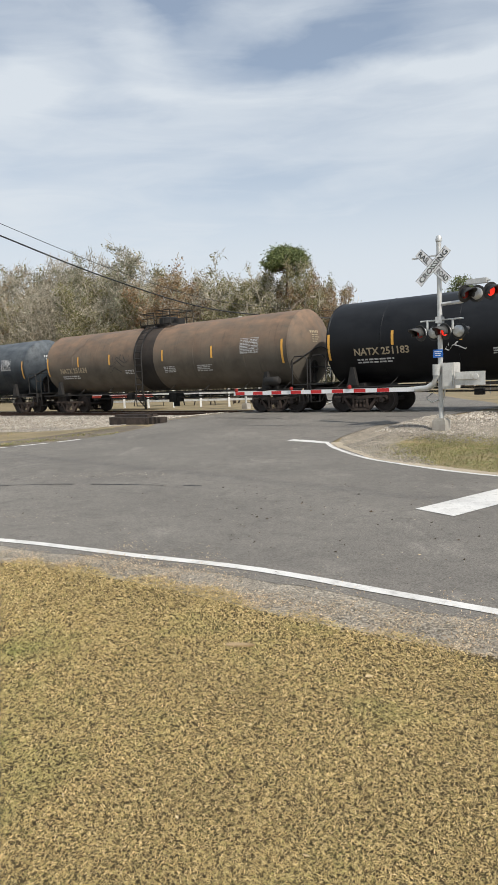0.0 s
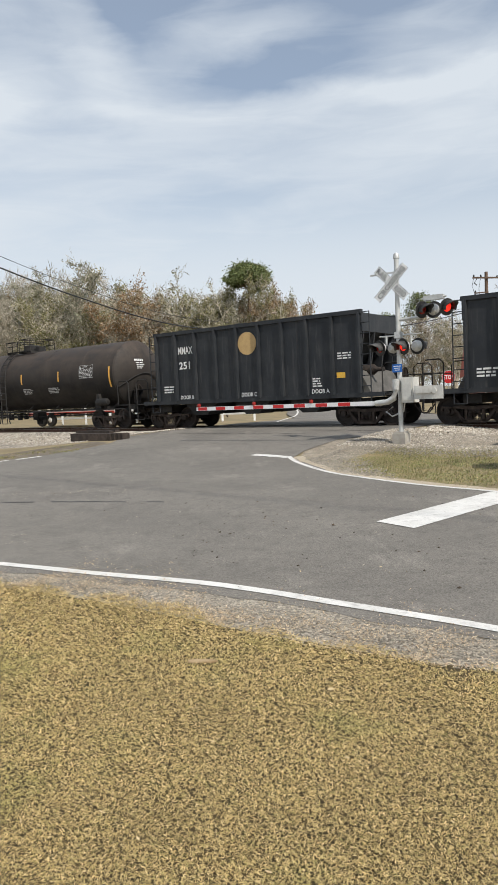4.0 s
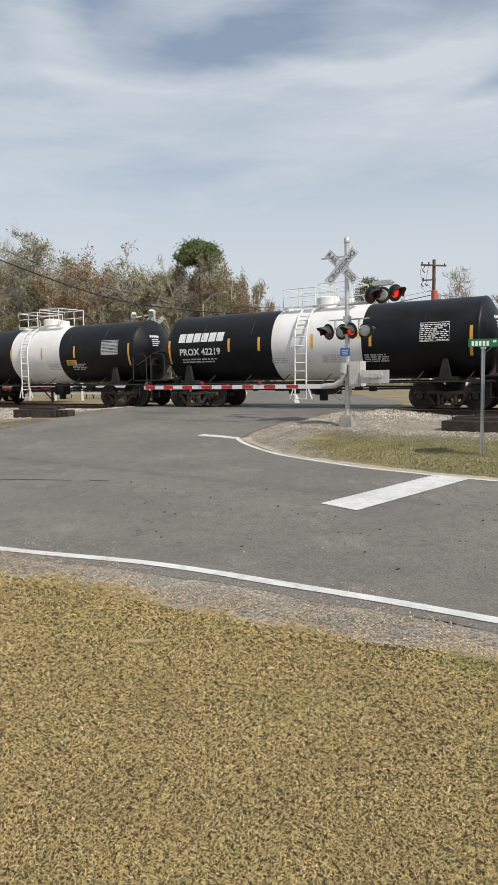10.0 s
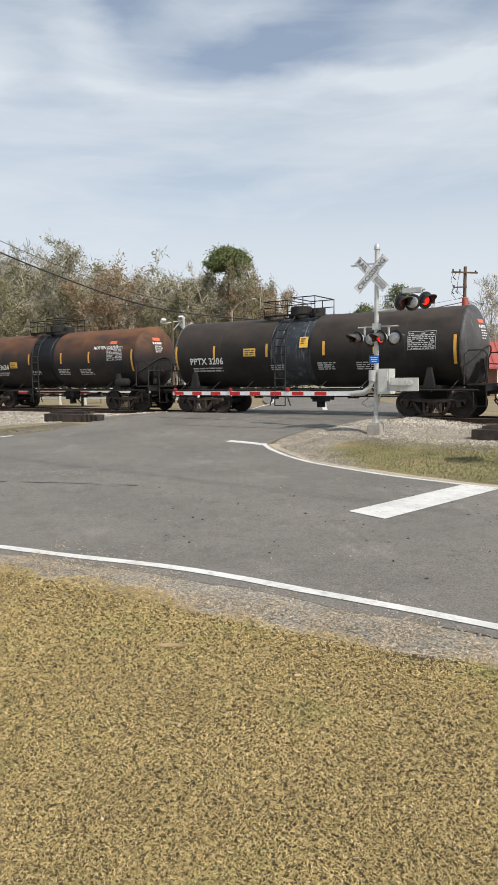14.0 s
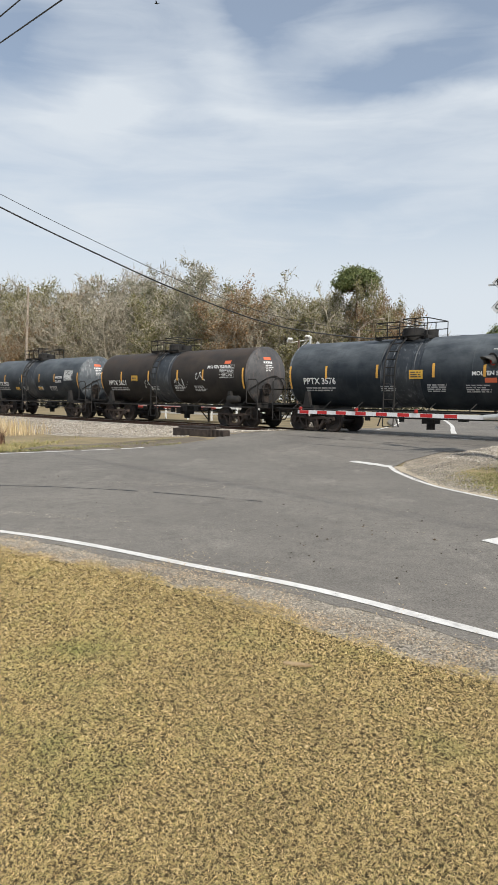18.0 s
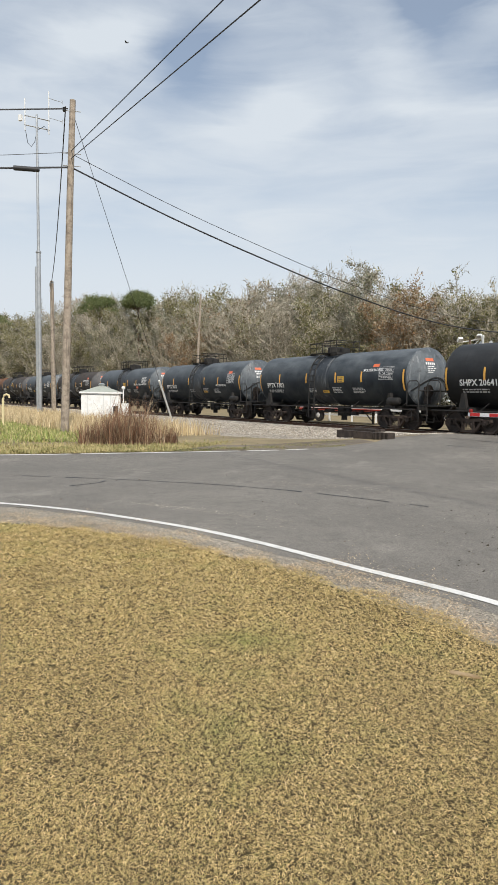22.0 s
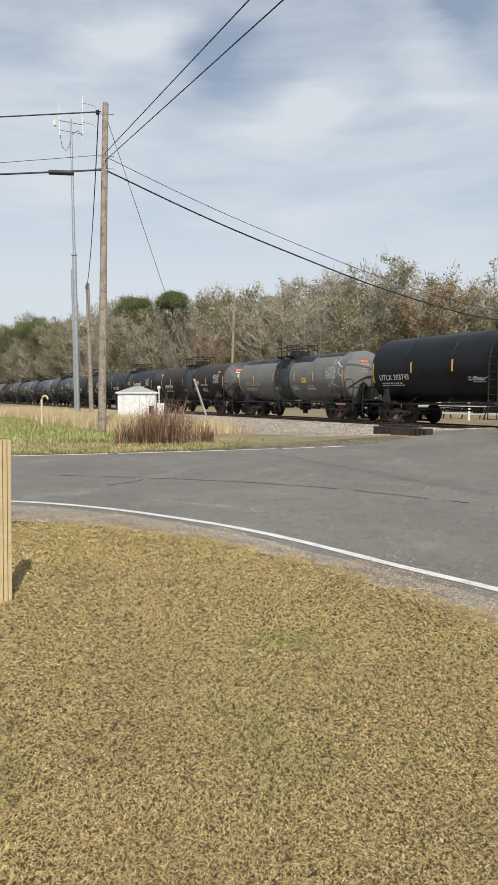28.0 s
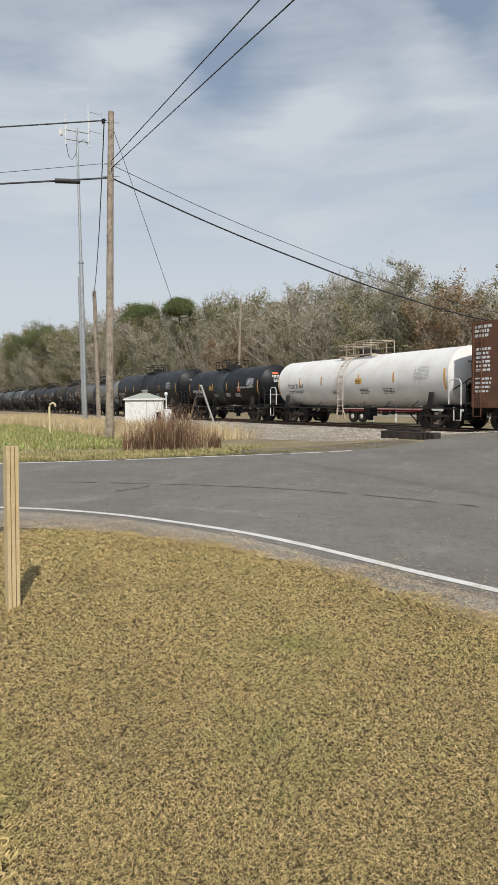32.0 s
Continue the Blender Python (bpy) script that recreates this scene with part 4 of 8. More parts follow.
def tank_car(style, xl, xr, words, rnd):
    """One tank car between its truck centres xl and xr along the train."""
    tx = (xr - xl) / 2
    top, r, zc = style["top"], (style["top"] - 1.02) / 2, (style["top"] + 1.02) / 2
    xe = tx + style.get("over", 1.15)
    car = thing("tank_car", style["label"], "tank car", None, "cars of the freight train")
    mat = style["paint"]
    skin = Skin(r, zc)
    head = style.get("head", 0.5)
    w0, w1 = style.get("waist", (-0.9, 0.9))
    if style.get("band"):
        part("tank", Shape().lathe(tank_profile(-xe, w0, r, head, False, False), (0, 0, zc), "x", 48), mat, car, angle=50)
        part("tank_band", Shape().lathe(tank_profile(w0, w1, r + 0.004, head, False, False), (0, 0, zc), "x", 48), M_TANKWHITE, car, "white band round the middle of the tank", angle=50)
        part("tank_end", Shape().lathe(tank_profile(w1, xe, r, head, False, False), (0, 0, zc), "x", 48), mat, car, angle=50)
    elif style.get("jacket"):
        part("tank", Shape().lathe(tank_profile(-xe, w0, r, head, False, False), (0, 0, zc), "x", 48), mat, car, angle=50)
        part("tank_waist", Shape().lathe([(w0 - 0.3, r - 0.05), (w0, r - 0.03), (w0 + 0.02, r - 0.06), (w0 + 0.35, r - 0.06), (w0 + 0.37, r - 0.035), (w0 + 0.45, r - 0.035), (w0 + 0.47, r - 0.065), (w1 - 0.4, r - 0.065), (w1 - 0.38, r - 0.035), (w1 - 0.3, r - 0.035), (w1 - 0.28, r - 0.06), (w1 - 0.02, r - 0.06), (w1, r - 0.03), (w1 + 0.3, r - 0.05)], (0, 0, zc), "x", 48), style.get("waist_paint", M_STREAKED), car, "recessed middle section of the jacket", angle=50)
        part("tank_end", Shape().lathe(tank_profile(w1, xe, r, head, False, False), (0, 0, zc), "x", 48), mat, car, angle=50)
    else:
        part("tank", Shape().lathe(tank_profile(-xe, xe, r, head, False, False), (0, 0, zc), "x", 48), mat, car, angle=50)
    for s in (-1, 1):
        tank_head(car, xe, s, r, zc, head, style.get("head_paint", mat), "weathered tank head coloured paler to look sunlit" if style.get("head_paint") else "dished tank head")
    for x in style.get("welds", (-0.72, -0.36, 0.36, 0.72)):
        xx = x * xe
        if (style.get("band") or style.get("jacket")) and w0 - 0.2 < xx < w1 + 0.2:
            continue
        part("seam", Shape().lathe([(xx - 0.03, r - 0.01), (xx - 0.015, r + 0.007), (xx + 0.015, r + 0.007), (xx + 0.03, r - 0.01)], (0, 0, zc), "x", 48), mat, car)
    # crown: fittings housing, hatch, platform, rails, ladder
    bright = style.get("rails", M_UNDER)
    px = style.get("top_x", -0.3)
    pw = style.get("top_w", 2.2)
    sh = Shape().lathe([(-0.1, 0.42), (0.34, 0.42), (0.38, 0.36), (0.42, 0.0001)], (px + 0.1, 0, top), "z", 16)
    sh.lathe([(-0.1, 0.26), (0.26, 0.26), (0.30, 0.0001)], (px + 0.85, 0, top), "z", 14)
    part("fittings_housing", sh, M_TANKWHITE if style.get("band") else M_UNDER, car, "valve housing on the crown")
    sh = Shape()
    for k in range(6):
        sh.box((px, -0.75 + 0.06 * k, top + 0.03), (pw, 0.035, 0.03)).box((px, 0.75 - 0.06 * k, top + 0.03), (pw, 0.035, 0.03))
    for xx in (px - pw / 2, px, px + pw / 2):
        sh.box((xx, 0, top - 0.03), (0.06, 1.5, 0.1))
    part("walkway", sh, bright, car, "open grating round the fittings")["kind"] = "stuff"
    hh = style.get("rail_h", 0.62)
    rails_on_top(car, px - pw / 2, px - 0.05, top + 0.03, 0.78, hh * 0.86, bright, 3)
    rails_on_top(car, px + 0.1, px + pw / 2, top + 0.03, 0.78, hh, bright, 3)
    part("ladder", ladder_shape(skin, px + style.get("ladder", -0.55), 0.75, top - 0.05, 0.45, r), bright, car)
    sh = Shape()
    q = px + style.get("ladder", -0.55)
    sh.tube([(q - 0.22, -r - 0.13, 0.36), (q + 0.02, -r - 0.14, 1.0)], 0.026, 5)
    sh.tube([(q + 0.67, -r - 0.13, 0.36), (q + 0.43, -r - 0.14, 1.0)], 0.026, 5)
    sh.tube([(q, -r - 0.14, 0.9), (q, -r - 0.14, 0.36), (q + 0.45, -r - 0.14, 0.36), (q + 0.45, -r - 0.14, 0.9)], 0.026, 5)
    part("step", sh, bright, car)
    # saddles
    for s in (-1, 1):
        sh = Shape()
        for y in (-1, 1):
            sh.prism([(s * tx - 0.2, 1.0), (s * tx + 0.2, 1.0), (s * tx + 0.06, 1.66), (s * tx - 0.06, 1.66)], y * (r - 0.12), y * (r + 0.04))
        sh.box((s * tx, 0, 1.0), (0.7, 2.7, 0.16)).box((s * tx, 0, 0.8), (0.5, 0.6, 0.3))
        part("saddle", sh, M_UNDER, car)
        end_gear(car, s * xe, s, style.get("white_ends", False))
        truck(car, s * tx)
    under_gear(car, xe + 0.6, tx, rnd)
    if rnd.random() < 0.7:
        part("air_reservoir", Shape().lathe([(-0.4, 0.0001), (-0.37, 0.12), (-0.3, 0.17), (0.3, 0.17), (0.37, 0.12), (0.4, 0.0001)], (tx + 0.3, -r - 0.02, 1.28), "x", 14), M_UNDER, car)
    # markings
    letters = style.get("letters", M_LETTER)
    sh = Shape()
    mx = -xe + style.get("mark_x", 0.55)
    size = style.get("size", 0.34)
    skin.words(sh, words, mx, zc + style.get("mark_z", -0.42), size, style.get("mark_w"))
    part("car_mark", sh, letters, car, "painted reporting mark", smooth=False)
    for x in style.get("strips", (-0.99, -0.62, -0.2, 0.3, 0.62, 0.97)):
        sh = Shape()
        edge = abs(x) > 0.9
        skin.rect(sh, x * xe - 0.05, zc - (0.62 if edge else 0.2), 0.1, 0.95 if edge else 0.5, 0.012)
        part("reflector", sh, M_YELLOW, car, smooth=False)
    sh = Shape()
    for x, z, w, n in style.get("print", ((0.12, -0.5, 0.8, 4), (0.38, -0.52, 0.9, 4), (-0.22, -0.55, 0.7, 3))):
        skin.bars(sh, x * xe, zc + z, w, n, 0.045, 0.035, rnd)
    skin.bars(sh, mx + 0.1, zc - 0.62 + style.get("mark_z", -0.42) + 0.42, style.get("mark_w", 1.9) * 0.9, 2, 0.06, 0.05, rnd)
    part("small_print", sh, style.get("small", M_DIMLETTER), car, "rows of small stencilled print", smooth=False)["kind"] = "stuff"
    if style.get("panel", True):
        skin.chart(letters if style.get("band") or style.get("clear") else M_DIMLETTER, car, xe * 0.70, zc - 0.12, 0.95, 0.6)
    for x, z, w, h in style.get("notices", ()):
        sh = Shape()
        skin.rect(sh, x * xe, zc + z, w, h, 0.008)
        ob = part("notice_panel", sh, M_ORANGE, car, "yellow emergency notice panel", smooth=False)
        sh = Shape()
        skin.bars(sh, x * xe + 0.06, zc + z + h - 0.1, w - 0.12, 3, 0.04, 0.04, rnd, 0.011)
        part("notice_print", sh, M_DARKLETTER, ob, smooth=False)
    for kind, x, z, size in style.get("sulfur", ()):
        sh = Shape()
        skin.words(sh, kind, x * xe, zc + z, size)
        part("hazard_words", sh, M_LETTER, car, "white stencilled cargo name", smooth=False)
    for x, z in style.get("placards", ()):
        sh = Shape()
        skin.rect(sh, x * xe, zc + z, 0.42, 0.16, 0.009)
        part("placard", sh, M_PLACARD, car, smooth=False)
    if style.get("graffiti"):
        sh = Shape()
        for x, z, w, h in style["graffiti"]:
            skin.squiggle(sh, x * xe, zc + z, w, h, rnd, max(2, int(w / 0.3)))
        part("scrawl", sh, style.get("spray", M_LETTER), car, style.get("spray_label", "white sprayed scrawl"), smooth=False)["kind"] = "stuff"
    if style.get("logo"):
        # the owner's mark as plain slanted blocks
        for k in range(6):
            sh = Shape()
            x0, z0, w, h = -xe + 0.5 + 0.36 * k, zc + 0.22, 0.31, 0.36
            n = 3
            verts = []
            for i in range(n + 1):
                verts += [skin.at(x0 + 0.05 * i / n, z0 + h * i / n), skin.at(x0 + w + 0.05 * i / n, z0 + h * i / n)]
            sh.add(verts, [(2 * i, 2 * i + 1, 2 * i + 3, 2 * i + 2) for i in range(n)])
            part("owner_mark_block", sh, M_LETTER, car, smooth=False)
    if style.get("stain"):
        q0, q1 = style["stain"]
        part("stained_band", Shape().lathe([(q0, r - 0.01), (q0 + 0.01, r + 0.004), (q1 - 0.01, r + 0.004), (q1, r - 0.01)], (0, 0, zc), "x", 48), M_TANKUMBER, car, "dark oil-stained band below the fittings", angle=50)
    for x, z, w, h in style.get("patches", ()):
        sh = Shape()
        skin.rect(sh, x * xe, zc + z, w, h, 0.005)
        part("paint_patch", sh, M_TANKBLACK, car, "dark patch of fresh paint", smooth=False)
    # both heads: number, small print, placard and a bent grab iron

    def head_at(s, y, z, lift=0.008):
        return (s * (xe + head_bulge(min(0.999, math.hypot(y, z) / r), head) + lift), y, zc + z)

    def head_rect(sh, s, y, z, w, h):
        n = 4
        verts = []
        for k in range(n + 1):
            verts += [head_at(s, y + w * k / n, z), head_at(s, y + w * k / n, z + h)]
        sh.add(verts, [(2 * k, 2 * k + 1, 2 * k + 3, 2 * k + 2) for k in range(n)])

    for s in (-1, 1):
        sh = Shape()
        for k in range(5):
            head_rect(sh, s, -0.52 + 0.105 * k, 0.56, 0.07, 0.095)
        for k, (w, q) in enumerate(((0.17, 2), (0.13, 3), (0.1, 3), (0.12, 2))):
            for i in range(q):
                head_rect(sh, s, -0.45 + (w + 0.03) * i, 0.46 - 0.085 * k, w, 0.035)
        part("head_print", sh, letters, car, "small number on the tank's end", smooth=False)["kind"] = "stuff"
        if style.get("jacket"):
            sh = Shape()
            head_rect(sh, s, -0.48, 0.72, 0.42, 0.13)
            part("head_placard", sh, M_PLACARD, car, "orange placard on the tank's end", smooth=False)
        arc = [head_at(s, -r * 0.86 + 1.72 * r * k / 10, -0.62 + 0.62 * math.sin(3.1416 * k / 10), 0.05) for k in range(11)]
        part("head_grab", Shape().tube(arc, 0.024, 5), M_UNDER, car)
    return car


def hopper_car(xl, xr, number, rnd):
    """An open-top hopper: ribbed black sides, sloped ends, doors below."""
    tx = (xr - xl) / 2
    car = thing("hopper_car", "black ribbed open-top hopper car with a tan disc on its side", "hopper car", None, "cars of the freight train")
    bx, top, bot, y = tx + 0.15, 3.98, 1.12, 1.53
    for s in (-1, 1):
        part("side_wall", Shape().box((0, s * (y - 0.03), (top + bot) / 2), (2 * bx, 0.05, top - bot)), M_HOPPER, car, "black steel side sheet")
        part("top_chord", Shape().box((0, s * y, top + 0.03), (2 * bx + 0.1, 0.16, 0.14)), M_HOPPER, car)
        part("side_sill", Shape().box((0, s * y, bot), (2 * bx + 1.6, 0.12, 0.16)), M_HOPPER, car)
        n = 10
        for k in range(n):
            x = -bx + 0.08 + (2 * bx - 0.16) * k / (n - 1)
            part("rib", Shape().prism([(x - 0.07, -y), (x - 0.04, -y - 0.12), (x + 0.04, -y - 0.12), (x + 0.07, -y)], bot + 0.05, top, "z") if s < 0 else Shape().box((x, y + 0.05, (top + bot) / 2), (0.1, 0.1, top - bot)), M_HOPPER, car)
    for s in (-1, 1):
        part("end_wall", Shape().box((s * bx, 0, top - 0.32), (0.06, 2 * y, 0.64)), M_HOPPER, car)
        sh = Shape().prism([(s * bx, top - 0.64), (s * (bx - 0.06), top - 0.64), (s * (bx - 2.6), 1.55), (s * (bx - 2.54), 1.5)], -y + 0.06, y - 0.06)
        part("slope_sheet", sh, M_HOPPER, car)
        sh = Shape()
        for yy in (-1.35, -0.45, 0.45, 1.35):
            sh.prism([(s * (bx + 0.03), top - 0.6), (s * (bx - 0.09), top - 0.6), (s * (bx - 0.45), 1.2), (s * (bx - 0.3), 1.2)], yy - 0.04, yy + 0.04)
        part("end_post", sh, M_HOPPER, car)
        sh = Shape().prism([(s * (bx - 1.35), 2.3), (s * (bx - 0.15), 1.95), (s * (bx + 0.25), 1.2), (s * (bx - 1.35), 1.2)], -y + 0.12, y - 0.12)
        part("end_hood", sh, surface("grimed grey end plate", (0.12, 0.112, 0.10), (0.06, 0.056, 0.05), 2.0, 0.7, 0, 40, 0.15), car, "grimed grey sloping end plate")
        end_gear(car, s * (bx + 0.55), s)
        part("end_deck", Shape().box((s * (bx + 0.1), 0, 1.1), (1.6, 2.7, 0.1)).box((s * tx, 0, 0.85), (0.6, 2.4, 0.3)), M_UNDER, car)
        part("ladder", ladder_flat(s * (bx + 0.12), -y - 0.02, 0.7, top, 0.42), M_HOPPER, car)
        truck(car, s * tx)
    part("brake_cylinder", Shape().lathe([(-0.45, 0.19), (0.35, 0.19), (0.5, 0.08), (0.75, 0.08)], (bx - 0.3, -0.7, 2.0), "x", 14), M_RUNNING, car)
    for k, x in enumerate((-2.6, 0.0, 2.6)):
        sh = Shape()
        for s in (-1, 1):
            sh.prism([(x - 0.95, bot), (x + 0.95, bot), (x + 0.3, 0.55), (x - 0.3, 0.55)], s * 0.35, s * 1.4)
        part("hopper_door", sh, M_UNDER, car, "sloped discharge hopper")
    part("load", Shape().box((0, 0, top - 0.55), (2 * bx - 0.2, 2 * y - 0.2, 0.2)), M_UNDER, car)
    skin = Skin(y=-y - 0.005)
    for word, x, z, size, w in (("MMAX", -bx + 1.27, 3.12, 0.42, 0.8), (number, -bx + 1.3, 2.5, 0.42, 0.6), ("DOOR B", -bx + 1.3, bot + 0.12, 0.22, 0.74), ("DOOR C", -0.38, bot + 0.12, 0.22, 0.74), ("DOOR A", bx - 2.05, bot + 0.12, 0.22, 0.74)):
        sh = Shape()
        skin.words(sh, word, x, z, size, w)
        part("stencilled_word", sh, M_LETTER, car, smooth=False)
    sh = Shape()
    skin.bars(sh, -bx + 0.4, 1.75, 0.7, 3, 0.06, 0.05, rnd)
    skin.bars(sh, bx - 0.95, 2.6, 0.6, 3, 0.05, 0.04, rnd)
    skin.bars(sh, bx - 2.0, 1.75, 0.4, 4, 0.05, 0.04, rnd)
    part("small_print", sh, M_LETTER, car, "rows of small white stencilled print", smooth=False)["kind"] = "stuff"
    sh = Shape().lathe([(-0.004, 0.0001), (-0.004, 0.44), (0.004, 0.44), (0.004, 0.0001)], (-0.015, -y - 0.008, 3.3), "y", 32)
    part("disc", sh, M_DISC, car, "round tan emblem patch")
    sh = Shape()
    skin.rect(sh, bx - 1.0, 1.75, 0.34, 0.2)
    part("notice_panel", sh, M_ORANGE, car, smooth=False)
    return car


def ladder_flat(x, y, z0, z1, w):
    sh = Shape()
    for k in (0, 1):
        sh.tube([(x + (k - 0.5) * w, y, z0), (x + (k - 0.5) * w, y, z1)], 0.022, 5)
    n = int((z1 - z0) / 0.36)
    for k in range(n + 1):
        z = z0 + (z1 - z0) * k / n
        sh.tube([(x - w / 2, y, z), (x + w / 2, y, z)], 0.016, 4)
    return sh


def covered_hopper(xl, xr, rnd):
    """A grey covered hopper with rounded sides, end ladders and a roof walk."""
    tx = (xr - xl) / 2
    car = thing("covered_hopper_car", "weathered pale grey covered hopper car with rounded sides and roof walk", "hopper car", None, "cars of the freight train")
    bx, top, bot = tx + 0.9, 4.12, 1.0
    section = [(-0.9, 4.32), (-1.3, 4.18), (-1.52, 3.95), (-1.57, 3.4), (-1.56, 2.8), (-1.53, 2.2), (-1.40, 1.7), (-1.18, 1.25), (-1.02, bot)]
    full = section + [(-a, b) for a, b in reversed(section)]
    sh = Shape()
    xs = [-bx + 0.0, -bx + 0.02, -3.3, -1.1, 1.1, 3.3, bx - 0.02, bx]
    # the side narrows towards the ends below the slope
    n = len(full)
    verts, faces = [], []
    for x in xs:
        for a, b in full:
            cut = max(0.0, (3.35 - b)) * 0.68 if abs(x) > bx - 0.1 else 0.0
            verts.append((x - math.copysign(cut, x), a, b))
    for i in range(len(xs) - 1):
        for k in range(n):
            faces.append((i * n + k, i * n + (k + 1) % n, (i + 1) * n + (k + 1) % n, (i + 1) * n + k))
    faces += [tuple(range(n)), tuple((len(xs) - 1) * n + k for k in range(n))]
    sh.add(verts, faces)
    part("body", sh, M_HOPPERGREY, car, angle=30)
    for x in (-3.6, -1.9, 0.0, 1.9, 3.6):
        sh = Shape()
        for (a, b), (c, d) in zip(section[2:], section[3:]):
            sh.tube([(x, a - 0.004, b), (x, c - 0.004, d)], 0.016, 4)
        part("seam", sh, M_HOPPERGREY, car)
    for s in (-1, 1):
        part("top_chord", Shape().box((0, s * 1.53, 4.08), (2 * bx, 0.1, 0.12)), M_HOPPERGREY, car)
        part("belt_rail", Shape().box((0, s * 1.55, 2.16), (2 * bx - 1.5, 0.06, 0.07)), M_HOPPERGREY, car)
        part("side_sill", Shape().box((0, s * 1.36, 1.12), (2 * bx - 0.4, 0.1, 0.2)).tube([(-bx + 0.6, s * 1.45, 1.28), (bx - 0.6, s * 1.45, 1.28)], 0.035, 6), M_HOPPERGREY, car)
        for k in range(9):
            part("walk_bracket", Shape().box((-bx + 0.2 + (2 * bx - 0.4) * k / 8, s * 1.0, 4.42), (0.05, 0.06, 0.3)), M_HOPPERGREY, car)
        sh = Shape()
        for k in range(5):
            sh.box((0, s * (0.78 + 0.09 * k), 4.56), (2 * bx + 0.5, 0.05, 0.035))
        part("roof_walk", sh, M_HOPPERGREY, car, "open grating roof walk")
        part("roof_hatch", Shape().box((0, s * 0.3, 4.42), (2 * bx - 1.0, 0.5, 0.12)), M_HOPPERGREY, car)
    for s in (-1, 1):
        xe = bx + 0.75
        sh = Shape()
        for y in (-1.42, 1.42):
            sh.box((s * xe, y, 2.75), (0.1, 0.1, 3.6)).box((s * (bx - 0.15), y, 2.4), (0.09, 0.09, 2.9))
            sh.box((s * (xe - 0.4), y, 4.5), (0.95, 0.1, 0.1)).box((s * (xe - 0.4), y, 1.05), (1.1, 0.12, 0.14))
        sh.box((s * xe, 0, 4.5), (0.1, 2.9, 0.1)).box((s * xe, 0, 2.3), (0.06, 2.8, 0.08))
        part("end_frame", sh, M_HOPPERGREY, car, "open end frame of posts")
        part("ladder", ladder_flat(s * (xe - 0.3), -1.48, 0.55, 4.5, 0.44), M_HOPPERGREY, car)
        part("inner_ladder", ladder_flat(s * (bx - 0.35), -1.5, 1.2, 3.3, 0.4), M_HOPPERGREY, car)
        for y in (-1, 1):
            part("bolster_gusset", Shape().prism([(s * tx - 0.6, 1.05), (s * tx + 0.7, 1.05), (s * tx + 0.35, 1.75), (s * tx - 0.1, 1.75)], y * 1.39 - 0.03, y * 1.39 + 0.03), M_HOPPERGREY, car)
        part("end_deck", Shape().box((s * (tx + 0.6), 0, 1.0), (2.4, 2.7, 0.1)), M_HOPPERGREY, car)
        end_gear(car, s * (xe - 0.85), s, False)
        truck(car, s * tx)
    for x in (-2.7, 0.0, 2.7):
        sh = Shape().prism([(x - 1.0, 1.02), (x + 1.0, 1.02), (x + 0.35, 0.52), (x - 0.35, 0.52)], -1.15, 1.15)
        part("discharge_hopper", sh, M_HOPPERDARK, car, "grimy discharge hopper")
    sh = Shape().tube([(-tx + 1.3, -0.9, 0.42), (tx - 1.3, -0.9, 0.42)], 0.05, 6)
    for k in range(7):
        x = -tx + 1.4 + (2 * tx - 2.8) * k / 6
        sh.tube([(x, -0.9, 0.42), (x, -1.0, 1.0)], 0.02, 4)
    part("under_piping", sh, M_UNDER, car)
    skin = Skin(y=-1.575)
    sh = Shape()
    skin.words(sh, "30801", -bx + 1.75, 2.36, 0.4, 1.0)
    part("car_number", sh, M_HOPPERMARK, car, "faded stencilled number", smooth=False)
    sh = Shape()
    skin.bars(sh, bx - 2.9, 1.88, 0.9, 3, 0.07, 0.06, rnd, 0.0)
    skin.bars(sh, -bx + 1.3, 2.0, 1.2, 2, 0.06, 0.06, rnd, 0.0)
    part("small_print", sh, M_HOPPERMARK, car, "faded stencilled rows", smooth=False)["kind"] = "stuff"
    return car


